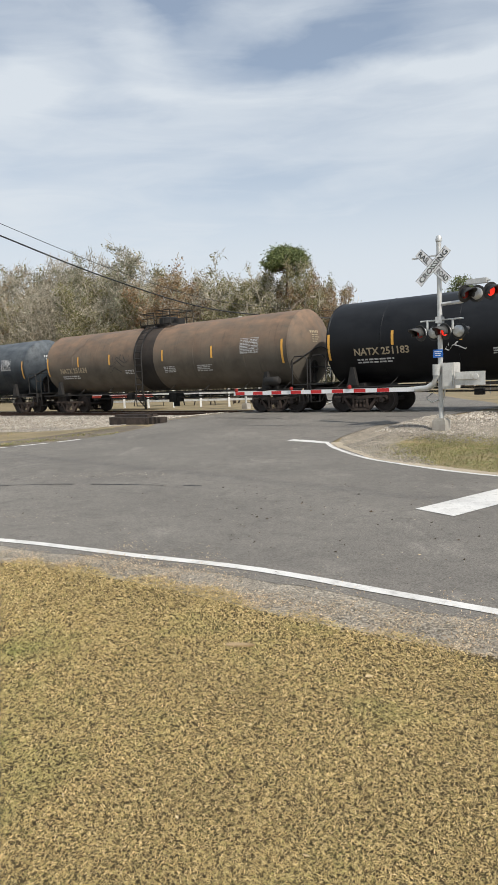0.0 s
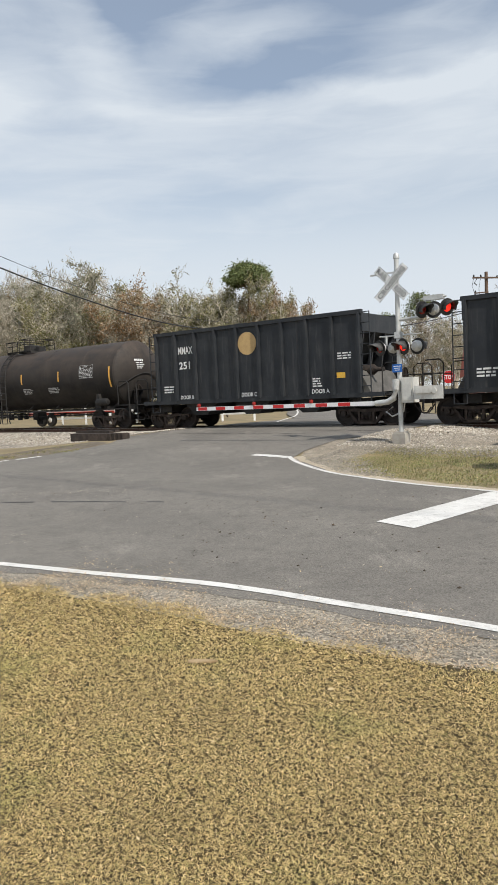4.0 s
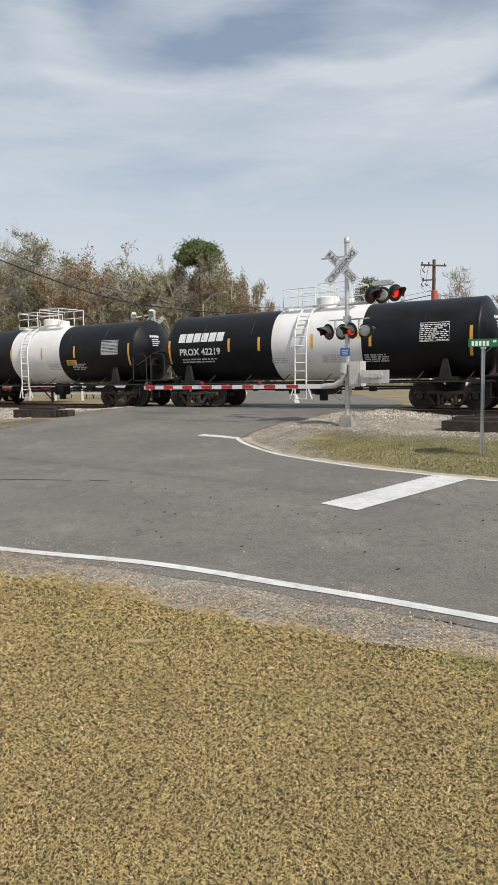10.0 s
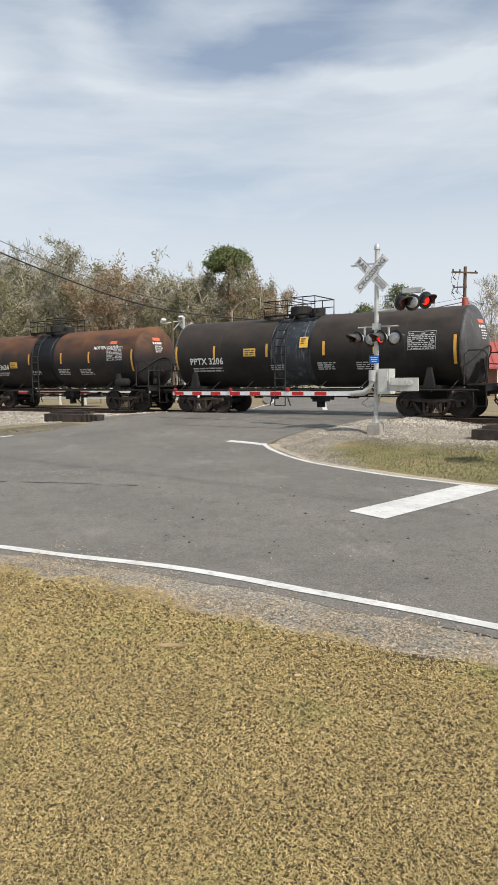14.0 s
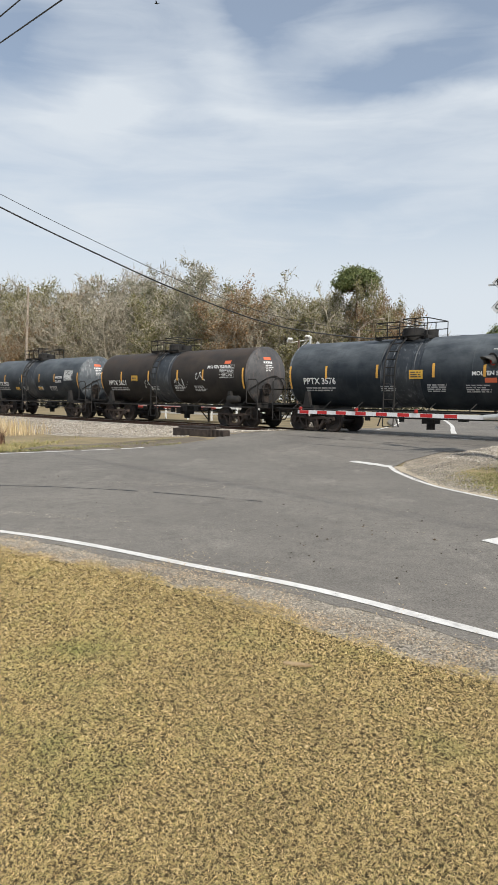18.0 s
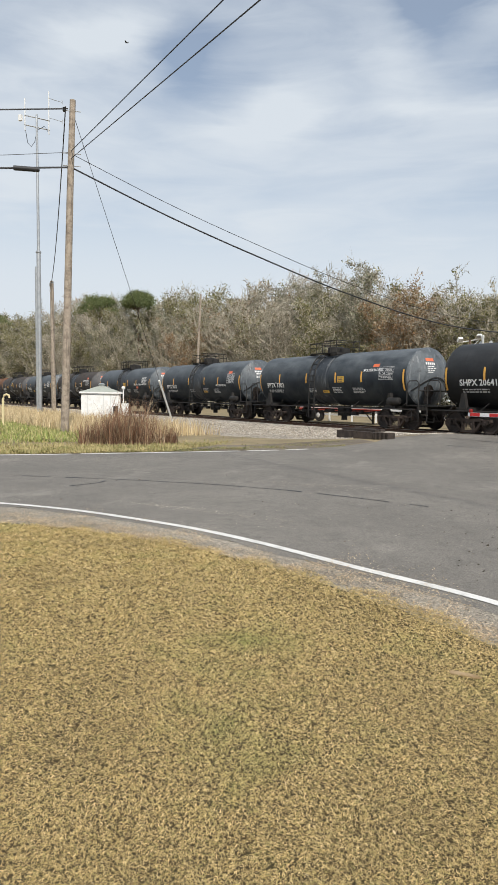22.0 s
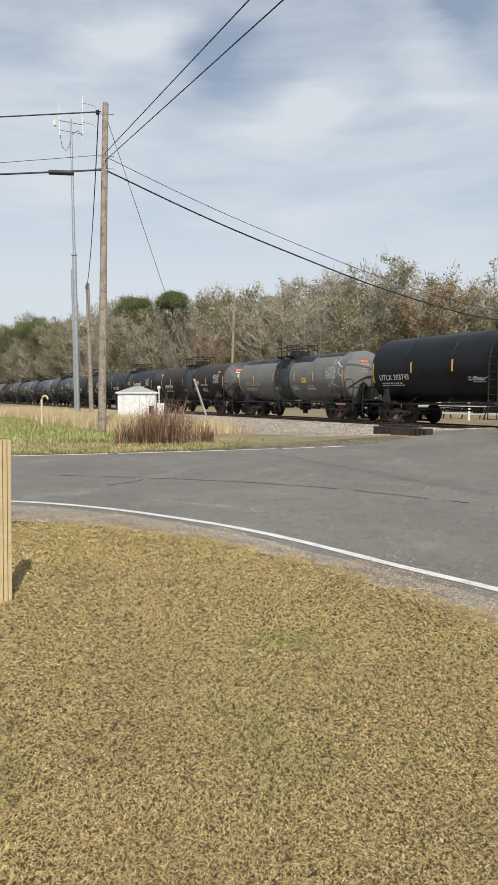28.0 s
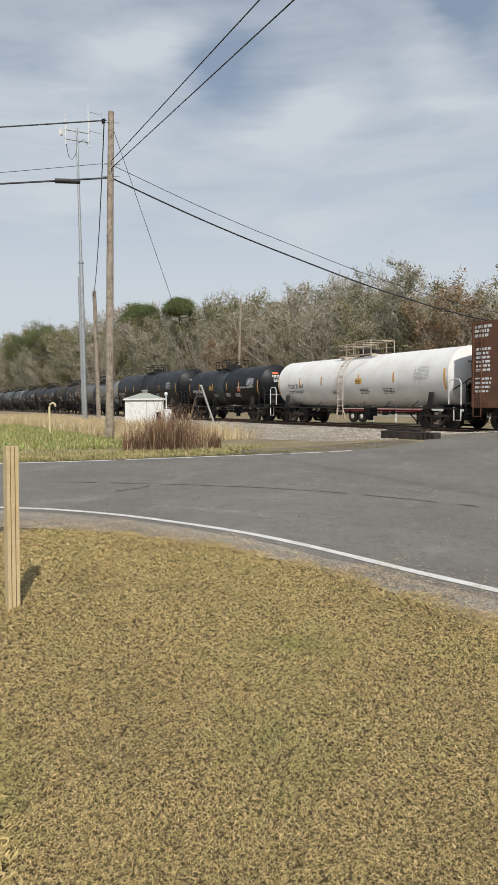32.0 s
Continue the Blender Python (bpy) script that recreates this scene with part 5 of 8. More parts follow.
def box_car(xl, xr, rnd):
    """A tall rust-brown car whose near side carries stencilled rows."""
    tx = (xr - xl) / 2
    bx = tx + 1.7
    car = thing("box_car", "rust-brown box car with white stencilled rows by its end", "box car", None, "cars of the freight train")
    part("side_wall", Shape().box((0, -1.52, 2.72), (2 * bx, 0.06, 3.5)), M_BOXBROWN, car)
    part("far_side_wall", Shape().box((0, 1.52, 2.72), (2 * bx, 0.06, 3.5)), M_BOXBROWN, car)
    for s in (-1, 1):
        sh = Shape().box((s * bx, 0, 2.72), (0.08, 3.0, 3.5))
        for k in range(6):
            sh.box((s * (bx + 0.05), 0, 1.3 + 0.55 * k), (0.06, 2.8, 0.16))
        part("end_wall", sh, M_BOXBROWN, car, "ribbed steel end")
        part("ladder", ladder_flat(s * (bx - 0.35), -1.6, 0.6, 4.4, 0.42), M_BOXBROWN, car)
        end_gear(car, s * (bx - 0.45), s)
        truck(car, s * tx)
    part("roof", Shape().prism([(-1.56, 4.45), (0, 4.62), (1.56, 4.45), (1.56, 4.38), (-1.56, 4.38)], -bx, bx, "x"), M_BOXBROWN, car)
    part("side_sill", Shape().box((0, 0, 1.0), (2 * bx, 2.9, 0.14)), M_UNDER, car)
    skin = Skin(y=-1.555)
    sh = Shape()
    skin.bars(sh, -bx + 0.15, 4.2, 0.9, 3, 0.12, 0.06, rnd)
    skin.bars(sh, -bx + 0.25, 3.3, 0.8, 6, 0.1, 0.07, rnd)
    skin.bars(sh, -bx + 0.2, 2.1, 0.9, 4, 0.09, 0.08, rnd)
    part("small_print", sh, M_LETTER, car, "white stencilled rows", smooth=False)["kind"] = "stuff"
    return car


M_TANKWHITE = tank_paint("white tank paint", (0.82, 0.81, 0.79), (0.68, 0.655, 0.61), (0.78, 0.765, 0.73), 0.45, 0.5)
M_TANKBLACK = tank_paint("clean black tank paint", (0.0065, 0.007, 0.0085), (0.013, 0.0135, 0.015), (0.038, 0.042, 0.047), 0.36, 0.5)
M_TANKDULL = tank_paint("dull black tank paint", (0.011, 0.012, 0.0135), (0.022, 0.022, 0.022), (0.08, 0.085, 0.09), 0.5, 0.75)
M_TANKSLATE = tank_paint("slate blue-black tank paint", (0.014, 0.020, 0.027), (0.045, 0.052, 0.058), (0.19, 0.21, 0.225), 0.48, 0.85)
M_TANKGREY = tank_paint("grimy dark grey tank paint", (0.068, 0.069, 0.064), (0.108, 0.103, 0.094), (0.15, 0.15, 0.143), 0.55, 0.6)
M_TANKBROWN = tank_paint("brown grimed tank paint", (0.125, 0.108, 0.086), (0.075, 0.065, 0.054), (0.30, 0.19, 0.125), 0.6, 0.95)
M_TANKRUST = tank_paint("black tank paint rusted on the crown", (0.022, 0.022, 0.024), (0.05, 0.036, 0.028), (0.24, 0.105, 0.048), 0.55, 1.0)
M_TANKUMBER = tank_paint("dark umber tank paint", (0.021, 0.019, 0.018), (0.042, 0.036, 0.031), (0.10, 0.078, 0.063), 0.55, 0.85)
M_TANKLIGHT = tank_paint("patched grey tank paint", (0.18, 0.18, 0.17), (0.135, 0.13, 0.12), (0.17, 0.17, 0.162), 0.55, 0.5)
# head colours: sunlit paleness mixed in, under real weathered streaks
M_HEADSLATE = surface("sunlit streaked slate head", (0.075, 0.088, 0.10), (0.13, 0.145, 0.155), 1.3, 0.55, 0, 30, 0.12, third=(0.035, 0.04, 0.045), streak=(0.26, 0.27, 0.275))
M_HEADUMBER = surface("sunlit streaked umber head", (0.06, 0.06, 0.062), (0.11, 0.10, 0.098), 1.3, 0.6, 0, 30, 0.12, third=(0.03, 0.027, 0.026), streak=(0.16, 0.12, 0.10))
M_DIRTYRAIL = surface("rust-stained white rail paint", (0.62, 0.52, 0.42), (0.45, 0.33, 0.24), 5, 0.6, 0, 60, 0.1)
M_JACKETGREY = surface("rain-streaked blue-grey jacket", (0.085, 0.10, 0.115), (0.14, 0.155, 0.17), 2.0, 0.42, 0, 30, 0.1, streak=(0.30, 0.32, 0.33))
M_HEADGREY = surface("pale grey tank head", (0.17, 0.16, 0.145), (0.24, 0.225, 0.20), 1.3, 0.6, 0, 30, 0.12, third=(0.12, 0.115, 0.105), streak=(0.10, 0.09, 0.08))
M_STREAKED = surface("streaked jacket paint", (0.024, 0.030, 0.038), (0.05, 0.056, 0.062), 2.0, 0.5, 0, 30, 0.1, streak=(0.15, 0.16, 0.17))
M_HOPPER = surface("black hopper paint", (0.016, 0.019, 0.023), (0.03, 0.032, 0.035), 1.5, 0.55, 0.1, 40, 0.2, streak=(0.05, 0.05, 0.05))
M_HOPPERGREY = surface("pale grey hopper paint", (0.62, 0.575, 0.475), (0.55, 0.51, 0.42), 0.7, 0.6, 0, 40, 0.08, third=(0.50, 0.455, 0.365), streak=(0.46, 0.41, 0.32))
M_HOPPERDARK = surface("grimy hopper chute", (0.10, 0.09, 0.08), (0.06, 0.055, 0.05), 1.5, 0.7, 0, 40, 0.2)
M_HOPPERMARK = surface("faded hopper number", (0.19, 0.18, 0.165), (0.24, 0.23, 0.21), 5, 0.6, 0, 60, 0.0)
M_DISC = surface("tan emblem paint", (0.55, 0.37, 0.16), (0.48, 0.31, 0.13), 4, 0.6, 0, 60, 0.0)
M_BOXBROWN = surface("rust-brown car paint", (0.17, 0.075, 0.04), (0.11, 0.05, 0.032), 1.2, 0.7, 0, 40, 0.2, third=(0.07, 0.035, 0.025))

LONG = dict(top=4.10, mark_x=1.1, strips=(-0.99, -0.66, -0.35, 0.12, 0.5, 0.97), over=1.05, head=0.55, size=0.36, mark_z=-0.5, waist=(-0.6, 0.8), top_x=-0.2, top_w=2.0, clear=False)
SULFUR = dict(top=3.72, over=1.0, head=0.5, size=0.36, mark_z=-0.42, jacket=True, ladder=-0.22, mark_x=0.75, waist=(-1.25, 0.45), top_x=-0.75, top_w=2.2, strips=(-0.99, -0.66, -0.24, 0.17, 0.5, 0.97), welds=(-0.62, 0.42, 0.68))
BANDED = dict(top=3.66, over=0.98, head=0.5, size=0.36, mark_z=-0.28, band=True, waist=(-1.9, 1.45), top_x=-0.35, top_w=2.7, rails=None, rail_h=0.75, strips=(-0.99, -0.52, -0.3, 0.06, 0.42, 0.97), notices=((0.27, 0.1, 0.6, 0.32),), clear=True, panel=True)


def like(base, **more):
    d = dict(base)
    d.update(more)
    return d


BANDED["rails"] = M_WHITE
CONSIST = [
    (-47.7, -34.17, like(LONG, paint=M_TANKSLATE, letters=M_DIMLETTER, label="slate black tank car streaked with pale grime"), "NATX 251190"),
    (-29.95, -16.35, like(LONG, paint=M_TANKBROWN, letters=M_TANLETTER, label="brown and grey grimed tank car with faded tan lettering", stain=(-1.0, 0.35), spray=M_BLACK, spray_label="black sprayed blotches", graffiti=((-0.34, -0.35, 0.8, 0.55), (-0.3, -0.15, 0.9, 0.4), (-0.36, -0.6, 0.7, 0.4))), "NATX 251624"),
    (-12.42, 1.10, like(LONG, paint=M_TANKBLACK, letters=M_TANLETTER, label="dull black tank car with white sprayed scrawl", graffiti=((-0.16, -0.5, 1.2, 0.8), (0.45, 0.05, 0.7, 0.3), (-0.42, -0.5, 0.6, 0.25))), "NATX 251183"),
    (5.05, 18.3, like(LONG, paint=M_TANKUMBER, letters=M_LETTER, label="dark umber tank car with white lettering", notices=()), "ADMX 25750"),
    (22.25, 31.68, "hopper", "251"),
    (35.52, 44.95, "hopper", "281"),
    (48.87, 58.32, "covered", ""),
    (62.15, 72.23, like(BANDED, paint=M_TANKBLACK, logo=True, waist=(-2.2, 1.36), label="black tank car with a white middle band and white rails"), "PROX 42703"),
    (76.36, 85.9, like(BANDED, paint=M_TANKBLACK, notices=((0.33, -0.55, 0.6, 0.26),), waist=(-1.74, 1.48), label="glossy black tank car with white middle band and ladder"), "TGAX 131441"),
    (89.8, 99.9, like(BANDED, paint=M_TANKBLACK, logo=True, waist=(-1.28, 2.21), top_x=0.3, label="black tank car with white middle band and tall white guard rails"), "PROX 42219"),
    (103.84, 113.14, like(SULFUR, paint=M_TANKGREY, waist_paint=M_JACKETGREY, head_paint=M_HEADGREY, strips=(-0.99, -0.33, 0.14, 0.48, 0.97), label="dark grey jacketed tank car with yellow panels", notices=((-0.02, 0.05, 0.55, 0.4), (-0.2, -0.7, 0.6, 0.5)), sulfur=(("MOLTEN SULFUR", 0.06, -0.18, 0.17),)), "GATX 226522"),
    (117.4, 126.7, like(SULFUR, paint=M_TANKRUST, waist_paint=M_TANKBLACK, mark_x=1.05, label="black tank car with rust over its crown", notices=((-0.5, -0.35, 0.55, 0.3),), sulfur=(("MOLTEN SULFUR", 0.55, 0.4, 0.2),), placards=((0.72, 0.62),)), "PPTX 3634"),
    (131.0, 140.72, like(SULFUR, paint=M_TANKUMBER, head_paint=M_HEADUMBER, label="black and umber tank car with yellow notices", notices=((-0.42, -0.15, 0.55, 0.3), (0.0, 0.1, 0.35, 0.4))), "PPTX 3206"),
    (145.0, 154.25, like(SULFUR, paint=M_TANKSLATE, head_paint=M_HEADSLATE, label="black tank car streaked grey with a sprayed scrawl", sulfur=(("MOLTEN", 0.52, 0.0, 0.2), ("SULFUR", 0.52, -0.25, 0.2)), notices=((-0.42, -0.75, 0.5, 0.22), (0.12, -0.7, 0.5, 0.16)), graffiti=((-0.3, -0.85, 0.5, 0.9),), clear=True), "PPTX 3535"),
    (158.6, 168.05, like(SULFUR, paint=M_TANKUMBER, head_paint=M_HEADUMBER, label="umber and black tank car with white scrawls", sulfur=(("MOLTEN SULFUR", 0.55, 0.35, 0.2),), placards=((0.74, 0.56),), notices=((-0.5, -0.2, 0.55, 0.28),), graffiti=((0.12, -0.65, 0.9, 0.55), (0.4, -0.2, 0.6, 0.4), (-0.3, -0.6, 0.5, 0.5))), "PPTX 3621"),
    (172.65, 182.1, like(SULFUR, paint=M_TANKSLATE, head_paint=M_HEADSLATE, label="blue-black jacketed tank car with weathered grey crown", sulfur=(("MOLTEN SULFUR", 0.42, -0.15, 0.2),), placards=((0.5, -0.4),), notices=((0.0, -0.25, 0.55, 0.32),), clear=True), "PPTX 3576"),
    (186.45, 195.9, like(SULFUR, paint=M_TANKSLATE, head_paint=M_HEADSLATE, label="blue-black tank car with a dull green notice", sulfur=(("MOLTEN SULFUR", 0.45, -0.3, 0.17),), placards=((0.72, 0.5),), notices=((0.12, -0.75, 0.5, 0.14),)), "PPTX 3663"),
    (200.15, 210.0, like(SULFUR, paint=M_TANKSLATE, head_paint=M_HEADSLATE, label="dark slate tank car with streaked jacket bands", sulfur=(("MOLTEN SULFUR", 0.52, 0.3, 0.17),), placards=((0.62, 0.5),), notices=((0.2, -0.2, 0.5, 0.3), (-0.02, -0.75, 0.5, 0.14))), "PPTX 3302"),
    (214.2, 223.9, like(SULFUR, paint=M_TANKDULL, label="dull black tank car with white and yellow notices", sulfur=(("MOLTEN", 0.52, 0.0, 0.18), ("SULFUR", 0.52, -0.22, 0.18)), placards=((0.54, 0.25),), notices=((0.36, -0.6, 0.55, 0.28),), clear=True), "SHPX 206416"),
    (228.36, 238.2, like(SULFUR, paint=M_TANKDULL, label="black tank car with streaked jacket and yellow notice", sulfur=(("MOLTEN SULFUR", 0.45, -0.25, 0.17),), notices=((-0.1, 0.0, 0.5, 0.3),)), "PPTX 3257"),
    (242.5, 252.3, like(SULFUR, paint=M_TANKUMBER, head_paint=M_HEADUMBER, label="dark brown-black tank car with white print", sulfur=(("MOLTEN SULFUR", 0.35, -0.3, 0.15),), placards=((0.8, 0.6),), notices=((0.22, -0.2, 0.45, 0.28),)), "PPTX 3538"),
    (256.65, 266.35, like(SULFUR, paint=M_TANKLIGHT, letters=M_TANLETTER, label="patched grey tank car with scrawled white end", notices=((0.3, -0.3, 0.45, 0.28),), patches=((-0.98, 1.15, 4.2, 0.7), (-0.25, 0.75, 1.2, 0.5), (0.05, 1.0, 2.2, 0.8), (0.45, 1.3, 2.4, 0.5)), graffiti=((0.78, 0.45, 0.8, 0.6), (0.82, -0.15, 0.8, 0.6), (0.74, -0.6, 0.7, 0.4))), "UTLX 664504"),
    (270.9, 285.0, like(LONG, paint=M_TANKBLACK, letters=M_DIMLETTER, mark_x=0.5, label="plain black long tank car", notices=(), waist=(-0.6, 0.8), graffiti=((-0.25, -0.6, 0.9, 0.15),)), "UTLX 203743"),
    (289.3, 298.7, like(SULFUR, paint=M_TANKBLACK, label="black tank car with yellow notice and orange placard", sulfur=(("MOLTEN SULFUR", 0.45, -0.15, 0.17),), placards=((0.46, -0.35),), notices=((-0.35, -0.2, 0.45, 0.3),), clear=True), "PPTX 3500"),
    (303.25, 315.5, like(LONG, top=3.7, paint=M_TANKWHITE, letters=M_DARKLETTER, small=M_DARKLETTER, rails=M_DIRTYRAIL, white_ends=True, size=0.34, mark_z=-0.3, rail_h=0.7, top_w=2.8, label="white tank car with black lettering and white ladder", notices=((0.08, -0.2, 0.55, 0.28),)), "TCIX 21163"),
    (319.8, 331.2, "box", ""),
]


def train():
    for i, (xl, xr, style, words) in enumerate(CONSIST):
        rnd = random.Random(100 + i)
        if style == "hopper":
            car = hopper_car(xl, xr, words, rnd)
        elif style == "covered":
            car = covered_hopper(xl, xr, rnd)
        elif style == "box":
            car = box_car(xl, xr, rnd)
        else:
            car = tank_car(style, xl, xr, words, rnd)
        CARS.append((car, (xl + xr) / 2))


train()

# ---- loose stone, grass and leaves: many small pieces in one mesh each ----
RNG = np.random.default_rng(7)


def fast_mesh(name, verts, faces, material):
    """A mesh from arrays; faces all have the same number of corners."""
    me = bpy.data.meshes.new(name)
    n, k = faces.shape
    me.vertices.add(len(verts))
    me.vertices.foreach_set("co", np.asarray(verts, np.float32).ravel())
    me.loops.add(n * k)
    me.loops.foreach_set("vertex_index", np.asarray(faces, np.int32).ravel())
    me.polygons.add(n)
    me.polygons.foreach_set("loop_start", np.arange(0, n * k, k, dtype=np.int32))
    me.update(calc_edges=True)
    me.validate()
    me.materials.append(material)
    return me


def heights(x, y):
    return np.array([height(a, b) for a, b in zip(x, y)])


def stones(name, x, y, size, material, label, lift=0.0, z=None):
    """Broken stones: uneven eight-sided lumps half sunk in their bed."""
    n = len(x)
    base = np.array([(1, 0, 0), (-1, 0, 0), (0, 1, 0), (0, -1, 0), (0, 0, 1), (0, 0, -0.6)], float)
    v = base[None] * RNG.uniform(0.55, 1.25, (n, 6, 1)) * size[:, None, None]
    v *= RNG.uniform(0.6, 1.15, (n, 1, 3))
    a = RNG.uniform(0, 6.283, n)
    c, s = np.cos(a)[:, None], np.sin(a)[:, None]
    px = v[:, :, 0] * c - v[:, :, 1] * s + v[:, :, 2] * 0.35
    py = v[:, :, 0] * s + v[:, :, 1] * c
    v = np.stack([px, py, v[:, :, 2] * 0.8], 2)
    zz = heights(x, y) if z is None else z
    v += np.stack([x, y, zz + size * 0.25 + lift], 1)[:, None]
    f = np.array([(0, 2, 4), (2, 1, 4), (1, 3, 4), (3, 0, 4), (2, 0, 5), (1, 2, 5), (3, 1, 5), (0, 3, 5)])
    faces = (f[None] + 6 * np.arange(n)[:, None, None]).reshape(-1, 3)
    return tagged(new(name, fast_mesh(name, v.reshape(-1, 3), faces, material)), label, "gravel", kind="stuff")


def blades(name, x, y, length, width, flat, material, label, z=None, category="grass", short=False):
    """Grass: each blade a bent, tapering strip of two faces."""
    n = len(x)
    a = RNG.uniform(0, 6.283, n)
    tilt = flat
    d = np.stack([np.cos(a) * np.sin(tilt), np.sin(a) * np.sin(tilt), np.cos(tilt)], 1)
    side = np.stack([-np.sin(a), np.cos(a), np.zeros(n)], 1) * (width / 2)[:, None]
    p0 = np.stack([x, y, heights(x, y) if z is None else z], 1)
    if short:
        tip = p0 + d * length[:, None]
        v = np.stack([p0 - side, p0 + side, tip], 1)
        return tagged(new(name, fast_mesh(name, v.reshape(-1, 3), np.arange(3 * n).reshape(-1, 3), material)), label, category, kind="stuff")
    mid = p0 + d * (length * 0.55)[:, None]
    d2 = d.copy()
    bend = RNG.uniform(-0.5, 0.25, n)
    d2[:, 2] = np.clip(d2[:, 2] + bend, -0.3, 1)
    d2 += RNG.normal(0, 0.25, (n, 3)) * [1, 1, 0.2]
    tip = mid + d2 * (length * 0.5)[:, None]
    tip[:, 2] = np.maximum(tip[:, 2], p0[:, 2] + 0.003)
    v = np.stack([p0 - side, p0 + side, mid + side * 0.8, mid - side * 0.8, tip], 1)
    f1 = np.array([(0, 1, 2), (0, 2, 3), (3, 2, 4)])
    faces = (f1[None] + 5 * np.arange(n)[:, None, None]).reshape(-1, 3)
    return tagged(new(name, fast_mesh(name, v.reshape(-1, 3), faces, material)), label, category, kind="stuff")


def inside(x, y, outline):
    """Which points lie inside an outline."""
    res = np.zeros(len(x), bool)
    j = len(outline) - 1
    for i in range(len(outline)):
        xi, yi = outline[i]
        xj, yj = outline[j]
        hit = ((yi > y) != (yj > y)) & (x < (xj - xi) * (y - yi) / (yj - yi + 1e-12) + xi)
        res ^= hit
        j = i
    return res


M_STRAW = island_mix("straw and green blades", [(0.93, 0.71, 0.36), (0.37, 0.27, 0.10), (0.71, 0.52, 0.225), (0.14, 0.10, 0.035), (0.85, 0.64, 0.30), (0.31, 0.27, 0.085), (0.61, 0.44, 0.18), (0.22, 0.15, 0.055)], 0.75, ((0.155, 0.20, 0.042), 0.9, 0.52, 0.70, 0.58))
M_CORNERGRASS = island_mix("patchy green and straw blades", [(0.48, 0.37, 0.19), (0.19, 0.22, 0.065), (0.10, 0.125, 0.036), (0.37, 0.29, 0.135), (0.22, 0.24, 0.072), (0.12, 0.09, 0.04)], 0.75, ((0.42, 0.32, 0.17), 1.4, 0.52, 0.66, 0.6))
M_EDGESTRAW = island_mix("bleached tan straw", [(0.70, 0.55, 0.37), (0.44, 0.31, 0.18), (0.80, 0.66, 0.46), (0.27, 0.18, 0.10), (0.60, 0.45, 0.28)], 0.8)
M_VERGEGRASS = island_mix("rough verge blades", [(0.55, 0.44, 0.23), (0.26, 0.27, 0.085), (0.42, 0.33, 0.16), (0.34, 0.33, 0.12), (0.17, 0.14, 0.06)], 0.8, ((0.50, 0.40, 0.21), 0.9, 0.48, 0.62, 0.6))
M_GREENGRASS = island_mix("fresh green blades", [(0.24, 0.30, 0.07), (0.32, 0.37, 0.10), (0.55, 0.46, 0.22), (0.14, 0.18, 0.045), (0.42, 0.38, 0.16)], 0.7)
M_DRYREED = island_mix("dry reed grass", [(0.64, 0.51, 0.30), (0.46, 0.34, 0.18), (0.72, 0.59, 0.37), (0.34, 0.25, 0.13)], 0.8)
M_STONE = island_mix("pale crushed stone", [(0.52, 0.47, 0.39), (0.31, 0.265, 0.21), (0.62, 0.57, 0.49), (0.19, 0.16, 0.13), (0.44, 0.38, 0.30)], 0.9)
M_GRIT = island_mix("grey road grit", [(0.34, 0.30, 0.245), (0.21, 0.185, 0.15), (0.44, 0.39, 0.32), (0.15, 0.135, 0.11)], 0.9)
M_CLOD = island_mix("dark earth crumbs", [(0.05, 0.04, 0.03), (0.09, 0.07, 0.05), (0.03, 0.026, 0.02), (0.16, 0.11, 0.07)], 0.95)
M_TWIG = island_mix("red-brown twigs", [(0.17, 0.085, 0.05), (0.34, 0.19, 0.11), (0.08, 0.042, 0.028), (0.52, 0.40, 0.25), (0.22, 0.10, 0.06)], 0.85)
M_BARETWIG = island_mix("grey twigs", [(0.42, 0.385, 0.30), (0.19, 0.165, 0.115), (0.56, 0.515, 0.42), (0.26, 0.225, 0.155)], 0.9)
M_LEAFOLIVE = island_mix("olive winter leaves", [(0.12, 0.125, 0.04), (0.25, 0.23, 0.09), (0.065, 0.075, 0.024), (0.36, 0.31, 0.16), (0.14, 0.14, 0.048)], 0.8)
# leaf tones lowered to stand for deep shade between the trunks
M_SHADELEAF = island_mix("shade-dark undergrowth leaves", [(0.05, 0.052, 0.022), (0.085, 0.08, 0.036), (0.03, 0.034, 0.015), (0.12, 0.10, 0.055)], 0.85)
M_LEAFRED = island_mix("russet winter leaves", [(0.24, 0.13, 0.06), (0.31, 0.20, 0.10), (0.14, 0.085, 0.04), (0.36, 0.26, 0.15)], 0.8)
M_LEAFGREY = island_mix("grey green leaves", [(0.22, 0.225, 0.145), (0.31, 0.295, 0.215), (0.15, 0.165, 0.095), (0.36, 0.325, 0.25)], 0.8)
M_NEEDLE = island_mix("pine needles", [(0.075, 0.105, 0.032), (0.13, 0.165, 0.052), (0.20, 0.22, 0.08), (0.042, 0.06, 0.02)], 0.75)


